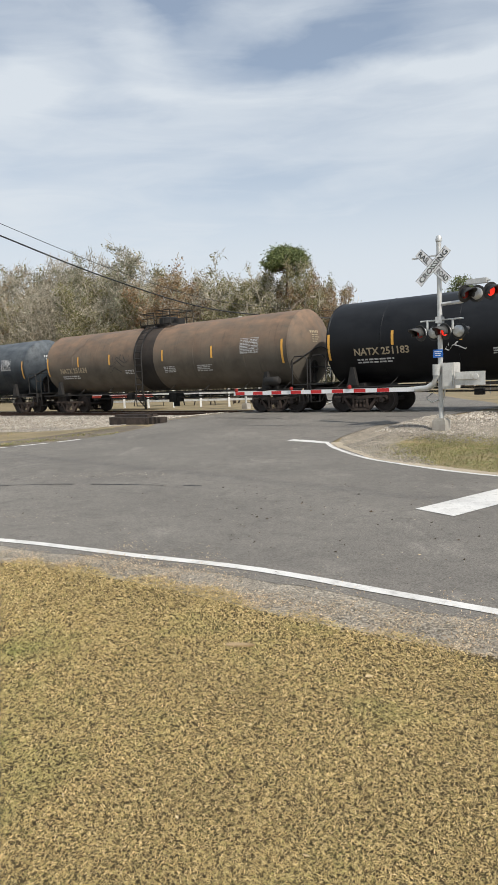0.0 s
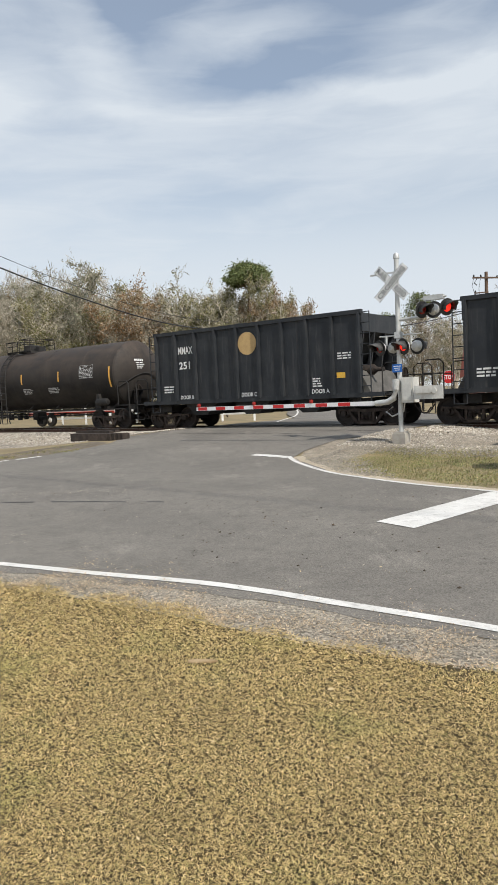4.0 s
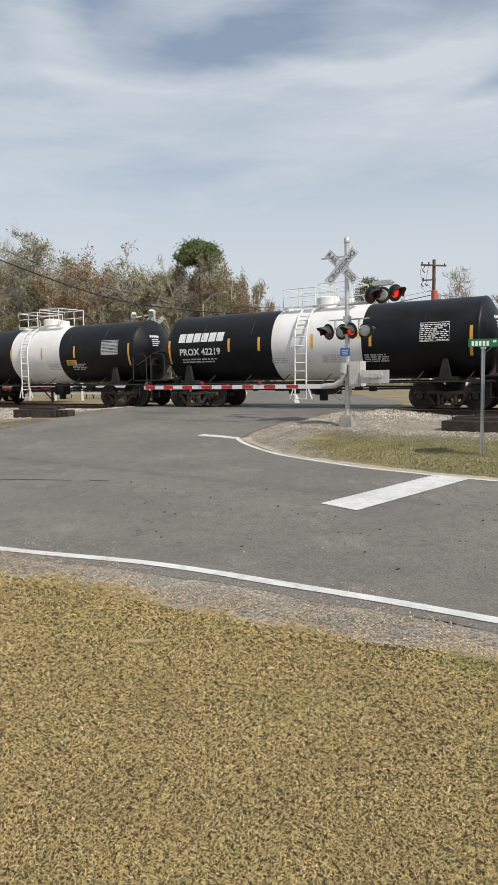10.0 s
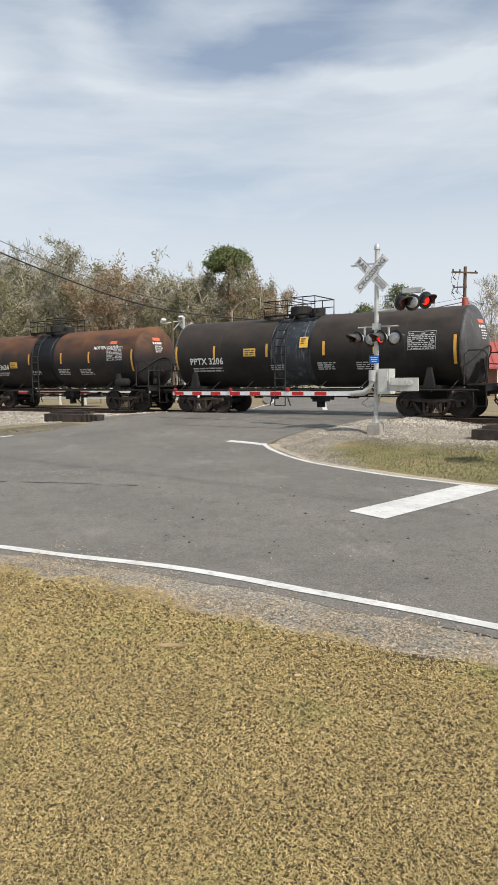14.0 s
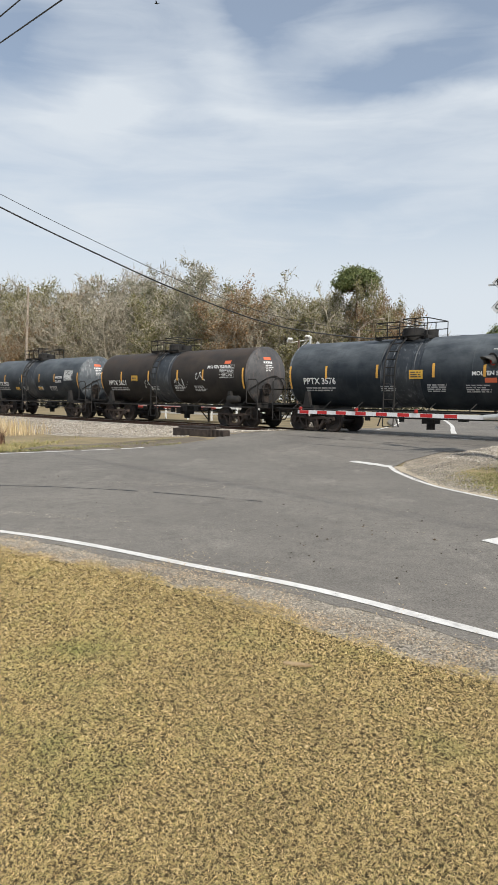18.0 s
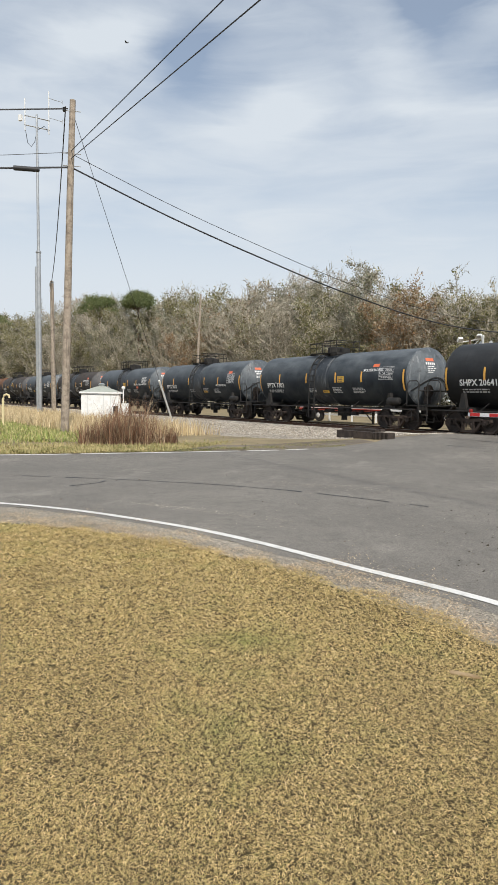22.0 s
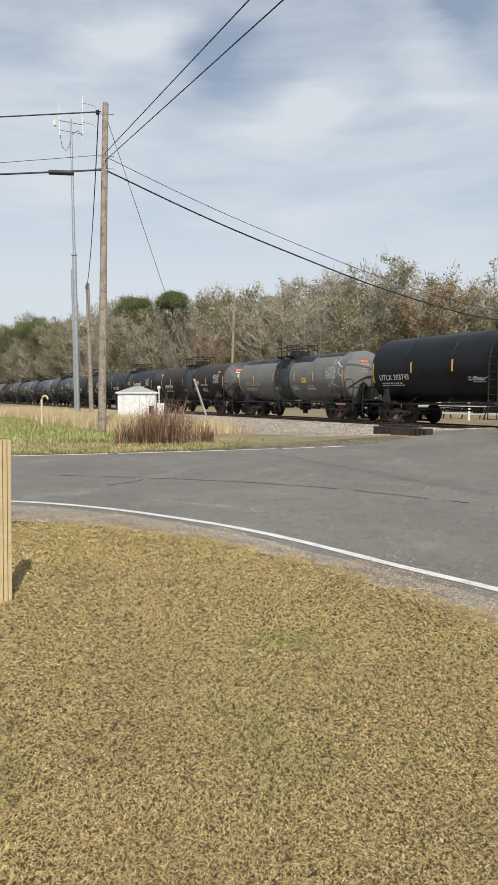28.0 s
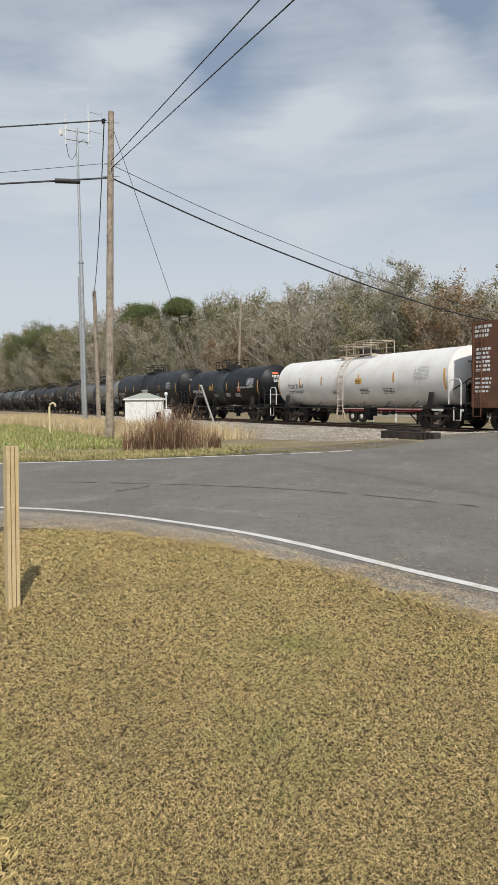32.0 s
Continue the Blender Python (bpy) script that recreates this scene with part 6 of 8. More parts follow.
def thatch(name, x, y, length, half, material, label, z):
    """Mown grass lying down: each blade an arched, pointed strip of two faces."""
    n = len(x)
    a = RNG.uniform(0, 6.283, n)
    rise = RNG.uniform(-0.1, 0.6, n)
    d = np.stack([np.cos(a), np.sin(a), rise], 1) * length[:, None]
    curl = RNG.normal(0, 0.24, n)
    side = np.stack([-np.sin(a), np.cos(a), RNG.uniform(-0.6, 0.6, n)], 1)
    p0 = np.stack([x, y, z], 1)
    mid = p0 + d * 0.5 + side * (curl * length)[:, None] + np.stack([np.zeros(n), np.zeros(n), length * RNG.uniform(0.0, 0.18, n)], 1)
    tip = p0 + d
    tip[:, 2] = np.maximum(tip[:, 2], 0.004)
    s = side * half[:, None]
    v = np.stack([p0, mid + s, tip, mid - s], 1)
    f = np.array([(0, 1, 3), (1, 2, 3)])
    me = fast_mesh(name, v.reshape(-1, 3), (f[None] + 4 * np.arange(n)[:, None, None]).reshape(-1, 3), material)
    return tagged(new(name, me), label, "grass", kind="stuff")


def lawn_grass():
    edge = offset(GRASS_EDGE, 0.04)
    ex, ey = np.array([p[0] for p in edge]), np.array([p[1] for p in edge])

    def limit(x, n, loose):
        return np.interp(x, ex, ey) + 0.12 * np.sin(x * 3.1 + 0.6) * np.sin(x * 1.3) + 0.07 * np.sin(x * 9.7 + 1) - np.abs(RNG.normal(0, loose, n))

    n = 620000
    r = 1.85 + 7.2 * RNG.random(n) ** 1.1
    a = RNG.uniform(radians(-50), radians(35), n)
    x, y = r * np.sin(a), r * np.cos(a)
    keep = y < limit(x, n, 0.12)
    x, y, r = x[keep], y[keep], r[keep]
    n = len(x)
    thatch("lawn_grass", x, y, (0.009 + 0.0042 * r) * RNG.uniform(0.6, 1.4, n), (0.0005 + 0.00044 * r) * RNG.uniform(0.7, 1.35, n), M_STRAW, "short dry straw-coloured lawn grass with green patches", 0.002 + 0.020 * RNG.random(n))
    # the lawn's rest, coarser: behind, round the standing place, and at both flanks
    sets = ((110000, 1.7, 20.0, 0.8, 48, 302, 2.2), (34000, 0.0, 1.95, 0.5, 0, 360, 0.75), (22000, 1.8, 7.4, 0.9, 34.5, 49, 0.95), (16000, 1.8, 7.4, 0.9, 301, 310.5, 0.95))
    r = np.concatenate([r0 + dr * RNG.random(n) ** e for n, r0, dr, e, a0, a1, k in sets])
    a = np.concatenate([RNG.uniform(radians(a0), radians(a1), n) for n, r0, dr, e, a0, a1, k in sets])
    size = np.concatenate([np.full(n, k) for n, r0, dr, e, a0, a1, k in sets])
    x, y = r * np.sin(a), r * np.cos(a)
    keep = y < limit(x, len(x), 0.2)
    x, y, size = x[keep], y[keep], size[keep]
    n = len(x)
    thatch("lawn_grass_behind", x, y, size * RNG.uniform(0.03, 0.06, n), size * RNG.uniform(0.004, 0.009, n), M_STRAW, "dry straw-coloured lawn grass round about", 0.002 + 0.018 * RNG.random(n))
    # straw thinning out over the shoulder, in tufts
    n = 46000
    x = RNG.uniform(-9, 4.5, n)
    reach = 0.32 + 0.22 * np.sin(x * 1.9 + 0.4) * np.sin(x * 0.7) + 0.1 * np.sin(x * 6.3)
    y = np.interp(x, ex, ey) - 0.15 + np.abs(RNG.normal(0, 1.0, n)) * np.clip(reach, 0.1, 1)
    keep = np.sin(x * 7.3 + 2 * y) * np.sin(y * 9.1 - x * 2.2) + RNG.normal(0, 0.5, n) > -0.25
    x, y = x[keep], y[keep]
    n = len(x)
    thatch("edge_grass", x, y, RNG.uniform(0.015, 0.04, n), RNG.uniform(0.0015, 0.0032, n), M_EDGESTRAW, "sparse tan straw creeping over the gravel edge", 0.010 + 0.006 * RNG.random(n))


def corner_grass():
    out = offset(ISLAND, 0.5)
    out = [p for p in out if p[1] > 4] + [(14, 4), (17, 12)] + [world_xy(6, 18.6), world_xy(-6.4, 18.2), (3.4, 16.9), (2.3, 15.2)]
    n = 420000
    x, y = RNG.uniform(1.2, 16, n), RNG.uniform(4, 18.5, n)
    u, v = N_Y * x - N_X * y, N_X * x + N_Y * y
    keep = inside(x + RNG.normal(0, 0.28, n), y + RNG.normal(0, 0.28, n), out) & (np.interp(x, [q[0] for q in offset(ISLAND, 0.33)], [q[1] for q in offset(ISLAND, 0.33)]) < y) & (RNG.random(n) < np.clip(1.0 - np.maximum(0, v - 16.0) / 1.9 - np.maximum(0, 2.6 - x) * 0.55 + 0.3 * np.sin(1.7 * x + 0.8 * y) * np.sin(1.1 * y), 0.05, 1)) & (u < 4)
    x, y = x[keep], y[keep]
    n = len(x)
    blades("corner_grass", x, y, RNG.uniform(0.02, 0.05, n), RNG.uniform(0.008, 0.016, n), RNG.uniform(0.6, 1.5, n), M_CORNERGRASS, "patchy green and straw grass on the street corner", category="grass")


def far_grass():
    n = 16000
    u, v = RNG.uniform(-75, -25.5, n), 8.3 + 6.2 * RNG.random(n) ** 1.3
    x, y = N_Y * u + N_X * v, -N_X * u + N_Y * v
    blades("tall_dry_grass", x, y, RNG.uniform(0.35, 0.85, n), RNG.uniform(0.018, 0.035, n), RNG.uniform(0.02, 0.5, n), M_DRYREED, "tall dry reed grass on the verge")
    n = 46000
    u, v = RNG.uniform(-52, -23.5, n), 9.2 - 10.5 * RNG.random(n) ** 1.6
    x, y = N_Y * u + N_X * v, -N_X * u + N_Y * v
    edge = offset(FAR_LEFT, 0.9)
    keep = (RNG.random(n) < np.clip(0.62 + np.sin(u * 0.9) * np.sin(v * 1.1 + 0.4 * u) * 0.4 + (v - 5.6) * 0.12, 0.3, 1)) & (y > np.interp(x, [p[0] for p in edge], [p[1] for p in edge]))
    x, y = x[keep], y[keep]
    n = len(x)
    blades("green_grass", x, y, RNG.uniform(0.10, 0.3, n), RNG.uniform(0.02, 0.04, n), RNG.uniform(0.1, 0.9, n), M_GREENGRASS, "fresh green grass on the verge")
    n = 62000
    line = offset(FAR_LEFT, 0.35)
    lx = np.array([p[0] for p in line])
    ly = np.array([p[1] for p in line])
    x = RNG.uniform(-34, -9.9, n)
    y = np.interp(x, lx, ly) + 0.1 + np.abs(RNG.normal(0, 2.3, n))
    vv = N_X * x + N_Y * y
    keep = vv < 14.5
    x, y = x[keep], y[keep]
    n = len(x)
    blades("verge_grass", x, y, RNG.uniform(0.05, 0.15, n), RNG.uniform(0.014, 0.028, n), RNG.uniform(0.2, 1.3, n), M_VERGEGRASS, "rough straw and green grass along the kerbless verge")
    n = 9000
    x = RNG.uniform(-11.5, -5.6, n)
    y = np.interp(x, lx, ly) + 0.05 + np.abs(RNG.normal(0, 1.3, n))
    v = N_X * x + N_Y * y
    keep = (v < 19.0) & (np.sin(2.3 * x + 1.1 * y) * np.sin(3.1 * y - x) + RNG.normal(0, 0.4, n) > 0.05 + 0.1 * np.maximum(0, x + 9))
    x, y = x[keep], y[keep]
    n = len(x)
    blades("worn_verge_grass", x, y, RNG.uniform(0.03, 0.09, n), RNG.uniform(0.014, 0.026, n), RNG.uniform(0.5, 1.45, n), M_CORNERGRASS, "thin worn grass over the old pavement")


def all_stones():
    # shoulder grit
    n = 26000
    x = RNG.uniform(-9.5, 4.5, n)
    line, edge = offset(NEAR_LINE, -0.2), offset(GRASS_EDGE, 0.0)
    y0 = np.interp(x, [p[0] for p in line], [p[1] for p in line])
    y1 = np.interp(x, [p[0] for p in edge], [p[1] for p in edge])
    y = y0 + 0.16 + (y1 - y0 - 0.16) * np.clip(RNG.normal(0.5, 0.3, n), 0, 1.1)
    stones("shoulder_grit", x, y, RNG.uniform(0.004, 0.013, n), M_GRIT, "loose grey grit on the shoulder", 0.004)
    # grit carried on to the asphalt
    n = 1500
    x, y = RNG.uniform(-9, 4, n), RNG.uniform(5, 15, n)
    lim = np.interp(x, [p[0] for p in line], [p[1] for p in line])
    keep = (y > lim + 0.1) & (y < 14)
    x, y = x[keep], y[keep]
    stones("road_grit", x, y, RNG.uniform(0.004, 0.013, len(x)), M_GRIT, "scattered grit on the asphalt", 0.012)
    # pale stone scuffed out of the asphalt, in drawn-out clusters
    px, py = [], []
    for cx, cy, l, w, q in ((-5.0, 8.78, 0.55, 0.06, 300), (-4.2, 8.62, 0.5, 0.05, 130), (-3.3, 8.45, 0.5, 0.05, 60), (-4.0, 12.2, 0.7, 0.14, 260), (-3.1, 12.35, 0.6, 0.12, 220), (-2.2, 12.1, 0.4, 0.1, 50), (-2.9, 8.0, 0.4, 0.05, 40), (-1.2, 9.5, 1.2, 0.5, 50)):
        t = RNG.normal(0, 1, q)
        px.append(cx + l * t)
        py.append(cy - 0.12 * l * t + 1.6 * w * RNG.normal(0, 1, q))
    px, py = np.concatenate(px), np.concatenate(py)
    stones("scuffed_stone", px, py, RNG.uniform(0.004, 0.016, len(px)), M_STONE, "pale crumbs of stone scuffed out of the asphalt", 0.006)
    # clods and bark crumbs on the road
    n = 300
    px, py = np.concatenate([RNG.uniform(-1, 6, n), RNG.uniform(-8, 0, n // 3)]), np.concatenate([RNG.uniform(5.2, 10.5, n), RNG.uniform(7, 13, n // 3)])
    lim = np.interp(px, [p[0] for p in line], [p[1] for p in line])
    far = np.interp(px, [p[0] for p in ISLAND], [p[1] for p in ISLAND])
    keep = (py > lim + 0.3) & ((py < far - 0.2) | (px < 1.0))
    stones("road_crumbs", px[keep], py[keep], RNG.uniform(0.006, 0.024, keep.sum()) * RNG.uniform(0.4, 1.1, keep.sum()), M_CLOD, "dark clods and bark crumbs strewn on the asphalt", 0.01)
    # ballast on the near slope, to both sides of the crossing, and spilt beside the old pavement
    parts = []
    for a, b, n in ((-75, XING_L - 0.3, 17000), (XING_R + 0.3, 14, 11000)):
        u, v = RNG.uniform(a, b, n), RNG.uniform(19.6, 22.0, n)
        parts.append((u, v, RNG.uniform(0.03, 0.065, n)))
    n = 14000
    u = XING_L - 1.0 - 38 * RNG.random(n) ** 1.5
    v = 20.4 - 5.2 * RNG.random(n) ** 1.1
    keep = (v > 16.4) | (u < -24.5)
    parts.append((u[keep], v[keep], RNG.uniform(0.024, 0.055, keep.sum())))
    n = 17000
    u, v = XING_R - 0.4 + 15 * RNG.random(n) ** 1.3, 20.4 - 4.4 * RNG.random(n) ** 1.1
    parts.append((u, v, RNG.uniform(0.014, 0.042, n)))
    u, v, s = (np.concatenate([p[k] for p in parts]) for k in range(3))
    x, y = N_Y * u + N_X * v, -N_X * u + N_Y * v
    bed = np.array([0.15 - max(0.0, abs(q - TRACK_V) - 1.6) * 0.13 for q in v])
    z = np.maximum(heights(x, y), bed)
    stones("ballast_stones", x, y, s, M_STONE, "loose pale crushed ballast stones", 0.0, z)


def corner_pebbles():
    n = 42000
    x, y = RNG.uniform(1.2, 7.5, n), RNG.uniform(12.0, 19.6, n)
    edge = offset(ISLAND, 0.2)
    ex, ey = [q[0] for q in edge], [q[1] for q in edge]
    v = N_X * x + N_Y * y
    keep = (y > np.interp(x, ex, ey)) & ((v > 14.6 + RNG.uniform(0, 2.4, n)) | (x < 1.9 + RNG.uniform(0, 0.9, n))) & (v < 20.2) & (N_Y * x - N_X * y > XING_R + 0.15)
    x, y = x[keep], y[keep]
    n = len(x)
    stones("corner_pebbles", x, y, RNG.uniform(0.01, 0.034, n), M_GRIT, "brown and grey pebbles spread over the street corner", 0.004)


corner_pebbles()


def bush():
    rnd = np.random.default_rng(3)
    roots, per = 46, 62
    a, r = rnd.uniform(0, 6.283, roots), rnd.random(roots) ** 0.5
    p, q = (1.75 * r * np.cos(a)).repeat(per), (0.75 * r * np.sin(a)).repeat(per)
    size = (rnd.uniform(0.6, 1.15, roots) * (1.15 - 0.72 * np.abs(r * np.cos(a)) ** 1.5)).repeat(per)
    n = roots * per
    lean = np.abs(rnd.normal(0.12, 0.5, n))
    p, q = p + rnd.normal(0, 0.09, n), q + rnd.normal(0, 0.09, n)
    x, y = -12.75 + 0.8 * p - 0.6 * q, 20.0 + 0.6 * p + 0.8 * q
    h = 1.6 * size * np.clip(1.05 - 0.35 * lean, 0.3, 1) * rnd.uniform(0.3, 1.12, n)
    m = len(x)
    ob = blades("shrub", x, y, h, rnd.uniform(0.01, 0.024, m), lean, M_TWIG, "bare red-brown twiggy shrub beside the utility pole", category="shrub")
    ob["kind"] = "thing"


lawn_grass()
corner_grass()
far_grass()
all_stones()
bush()

# ---- the level crossing's signals and the signs ----


def lens_lamp(thing_ob, x, y, z, face, lit, yaw=0.0, dip=6.0):
    """A round signal lamp: dark disc, hood, housing and red lens. face: -1 looks to the near approach, 1 to the far one."""
    holder = part("signal_lamp", Shape().lathe([(0, 0.0001), (0, 0.215), (0.012, 0.215), (0.012, 0.0001)], (0, 0, 0), "y", 28), M_BLACK, thing_ob, "round black signal backing", pose(x, y, z, dip, 0, yaw + (0 if face < 0 else 180)))
    part("housing", Shape().lathe([(0.012, 0.15), (0.09, 0.14), (0.16, 0.09), (0.17, 0.0001)], (0, 0, 0), "y", 20), M_ALU, holder)
    hood = Shape()
    n = 18
    verts, faces = [], []
    for j, (d, rr) in enumerate(((0.0, 0.155), (-0.34, 0.165))):
        for k in range(n + 1):
            q = radians(-25 + 230 * k / n)
            cut = 1.0 if j == 0 else max(0.25, math.sin(max(0.0, min(3.1416, q)))) ** 0.5
            verts.append((rr * math.cos(q), d * cut, rr * math.sin(q)))
    for k in range(n):
        faces.append((k, k + 1, n + 2 + k, n + 1 + k))
    hood.add(verts, faces)
    ob = part("hood", hood, M_HOOD, holder, "weathered black sheet hood")
    sol = ob.modifiers.new("thick", "SOLIDIFY")
    sol.thickness = 0.006
    lining = Shape().add([(a * 0.93, b * 0.97, c * 0.93) for a, b, c in verts], faces)
    lined = part("hood_lining", lining, M_BLACK, holder, "black inside of the hood")
    lined.modifiers.new("thick", "SOLIDIFY").thickness = 0.004
    part("lens", Shape().lathe([(-0.004, 0.0001), (-0.03, 0.0001), (-0.027, 0.06), (-0.018, 0.1), (-0.002, 0.118)], (0, 0, 0), "y", 24), M_REDLENS if lit else M_DIMLENS, holder, "round red lens")


def crossing_signal(u, v, turn, arm, rnd):
    base_z = ground_h(u, v)
    sig = thing("crossing_signal", "silver crossing signal mast with crossbuck, red lamps and lowered gate" if arm else "level crossing signal mast seen from behind", "crossing signal", on_track(u, v, base_z, turn), "crossing signals")
    part("foundation", Shape().box((0, 0, 0.10), (0.36, 0.36, 0.36)).box((0, 0, 0.3), (0.28, 0.28, 0.06)), M_CONCRETE, sig, "concrete block")
    part("mast", Shape().tube([(0, 0, 0.25), (0, 0, 4.88)], 0.062, 14), M_ALU, sig)
    part("mast_cap", Shape().lathe([(0, 0.08), (0.05, 0.08), (0.1, 0.075), (0.14, 0.05), (0.15, 0.0001)], (0, 0, 4.84), "z", 14), M_ALU, sig)
    # crossbuck
    zc, xc = 4.22, -0.12
    part("bracket", Shape().box((-0.3, -0.03, zc + 0.27), (0.85, 0.03, 0.045)).box((0, -0.05, zc), (0.14, 0.06, 0.1)), M_ALU, sig)
    for k, (lines, ang) in enumerate(((("RAIL", "ROAD"), -45), (("CROSSING",), 45))):
        m = pose(xc, -0.09 - 0.012 * k, zc, 0, -ang, 0)
        blade = part("crossbuck_blade", Shape().box((0, 0, 0), (1.14, 0.006, 0.22)), M_SHEET, sig, "white crossbuck blade", m, smooth=False)
        sh = Shape()
        for word in lines:
            start, wide = (-0.51, 1.02) if len(lines) == 1 else (-0.535 if word == lines[0] else 0.155, 0.38)
            pts, faces = text_shape(word, 0.19, wide)
            sh.add([(p.x + start, -0.005, p.y - 0.067) for p in pts], faces)
        part("words", sh, M_SIGNBLACK, blade, smooth=False)
        rim = Shape()
        for zz in (-0.106, 0.106):
            rim.box((0, -0.004, zz), (1.14, 0.003, 0.008))
        part("rim", rim, M_SIGNBLACK, blade, smooth=False)
    # lamps: a pair each way below, a pair above on an arm
    part("lamp_arm", Shape().tube([(-0.55, 0.05, 2.86), (0.6, 0.05, 2.86)], 0.022, 6).tube([(-0.36, 0.05, 2.86), (-0.36, 0.05, 2.6)], 0.03, 6).tube([(0.32, 0.05, 2.86), (0.32, 0.05, 2.6)], 0.03, 6).box((0, 0.0, 2.86), (0.16, 0.2, 0.16)), M_ALU, sig)
    for x in (-0.50, 0.16):
        lens_lamp(sig, x, -0.10, 2.55, -1, x > 0, -26, 10)
        lens_lamp(sig, x + 0.27, 0.22, 2.55, 1, False, -12)
    if arm:
        part("upper_arm", Shape().tube([(0, 0, 3.25), (0.62, 0, 3.27), (0.66, 0, 3.45)], 0.045, 8).box((0.98, 0, 3.72), (0.5, 0.16, 0.12)).tube([(0.66, 0, 3.4), (0.66, 0, 3.72), (1.3, 0, 3.72)], 0.025, 6), M_ALU, sig)
        for x, lit, yaw in ((0.70, False, 64), (1.34, True, 56)):
            lens_lamp(sig, x, -0.08, 3.44, -1, lit, yaw, 10)
        lens_lamp(sig, 0.9, 0.2, 3.44, 1, False)
    part("notice_plate", Shape().box((-0.03, -0.075, 2.0), (0.27, 0.006, 0.21)), M_BLUE, sig, "small blue notice plate", smooth=False)
    bars = Shape()
    for r in range(3):
        bars.box((-0.03, -0.081, 2.05 - 0.05 * r), (0.2 - 0.03 * r, 0.003, 0.018))
    part("notice_bars", bars, M_SHEET, sig, smooth=False)
    if arm:
        part("gate_machine", Shape().box((0.28, 0, 1.42), (0.32, 0.42, 0.66)).box((0.28, -0.22, 1.42), (0.24, 0.03, 0.54)), M_CABINET, sig, "grey gate mechanism cabinet")
        part("counterweight", Shape().box((0.86, -0.24, 1.34), (0.76, 0.04, 0.34)).box((0.74, -0.275, 1.38), (0.42, 0.06, 0.12)).lathe([(-0.03, 0.07), (0.03, 0.07)], (1.02, -0.27, 1.38), "y", 12), M_CABINET, sig, "grey counterweight plate")
        part("gate_elbow", Shape().tube([(-0.02, -0.2, 1.72), (-0.03, -0.2, 1.45), (-0.1, -0.2, 1.22), (-0.28, -0.2, 1.12), (-0.62, -0.2, 1.10)], 0.105, 10, 0.075), M_ALU, sig)
        l, n = 6.35, 16
        gate = part("gate_arm", Shape().box((-0.5 - l / 2, -0.2, 1.10), (l, 0.035, 0.115)), M_SHEET, sig, "white gate arm with red stripes", smooth=False)
        for k in range(8):
            x = -1.55 - 0.72 * k
            if x < -6.8:
                break
            part("red_stripe", Shape().box((x, -0.2, 1.10), (0.37, 0.04, 0.1)), M_REDSHEET, gate, smooth=False)
        for x in (-2.6, -4.6, -6.75):
            part("gate_light", Shape().lathe([(0, 0.05), (0.05, 0.06), (0.1, 0.05), (0.11, 0.0001)], (x, -0.2, 1.158), "z", 12), M_DIMLENS, gate, "small red gate light")
        part("conduit", Shape().tube([(0.1, 0.05, 1.1), (0.0, 0.2, 0.85), (-0.35, 0.25, 0.72), (-0.5, 0.2, 0.85), (-0.3, 0.2, 0.98)], 0.022, 6), M_ALU, sig)
    return sig


crossing_signal(-7.13, 16.72, 0, True, random)
crossing_signal(-23.3, 28.6, 180, False, random)


def street_sign():
    x, y = 5.5, 12.5
    ob = thing("street_name_sign", "green street name blade on a grey steel post", "street sign", pose(x, y, height(x, y), 0, 0, -14))
    part("post", Shape().prism([(-0.035, 0.0), (-0.02, 0.03), (0.02, 0.03), (0.035, 0.0), (0.028, -0.006), (0.015, 0.02), (-0.015, 0.02), (-0.028, -0.006)], -0.2, 2.05, "z"), M_STEELGREY, ob)
    blade = part("sign_blade", Shape().box((0, -0.02, 2.14), (0.56, 0.006, 0.15)), M_GREEN, ob, "green sign blade", smooth=False)
    sh = Shape()
    for k in range(5):
        sh.box((-0.2 + 0.068 * k, -0.026, 2.13), (0.045, 0.003, 0.09))
    for k in range(2):
        sh.box((0.18 + 0.036 * k, -0.026, 2.165), (0.026, 0.003, 0.045))
    part("lettering_bars", sh, M_SHEET, blade, smooth=False)["kind"] = "stuff"
    part("bracket", Shape().box((0, 0.0, 2.05), (0.1, 0.04, 0.05)), M_STEELGREY, ob)


def stop_sign(m, label, pole=2.7):
    ob = thing("stop_sign", label, "stop sign", m, "stop signs")
    post = Shape().prism([(-0.035, 0.0), (-0.022, 0.035), (0.022, 0.035), (0.035, 0.0), (0.028, -0.004), (0.015, 0.025), (-0.015, 0.025), (-0.028, -0.004)], -0.2, pole + 0.35, "z")
    part("post", post, M_STEELGREY, ob, "perforated steel post")
    oct_pts = [(0.495 * math.cos(radians(22.5 + 45 * k)), 0.495 * math.sin(radians(22.5 + 45 * k))) for k in range(8)]
    part("sign_edge", Shape().prism([(a, b + pole) for a, b in oct_pts], -0.012, -0.008), M_SHEET, ob, "white octagon edge", smooth=False)
    face = part("sign_face", Shape().prism([(a * 0.94, b * 0.94 + pole) for a, b in oct_pts], -0.015, -0.012), M_REDSHEET, ob, "red octagon", smooth=False)
    pts, faces = text_shape("STOP", 0.42, 0.71)
    part("words", Shape().add([(p.x - 0.355, -0.017, p.y - 0.15 + pole) for p in pts], faces), M_SHEET, face, smooth=False)
    return ob


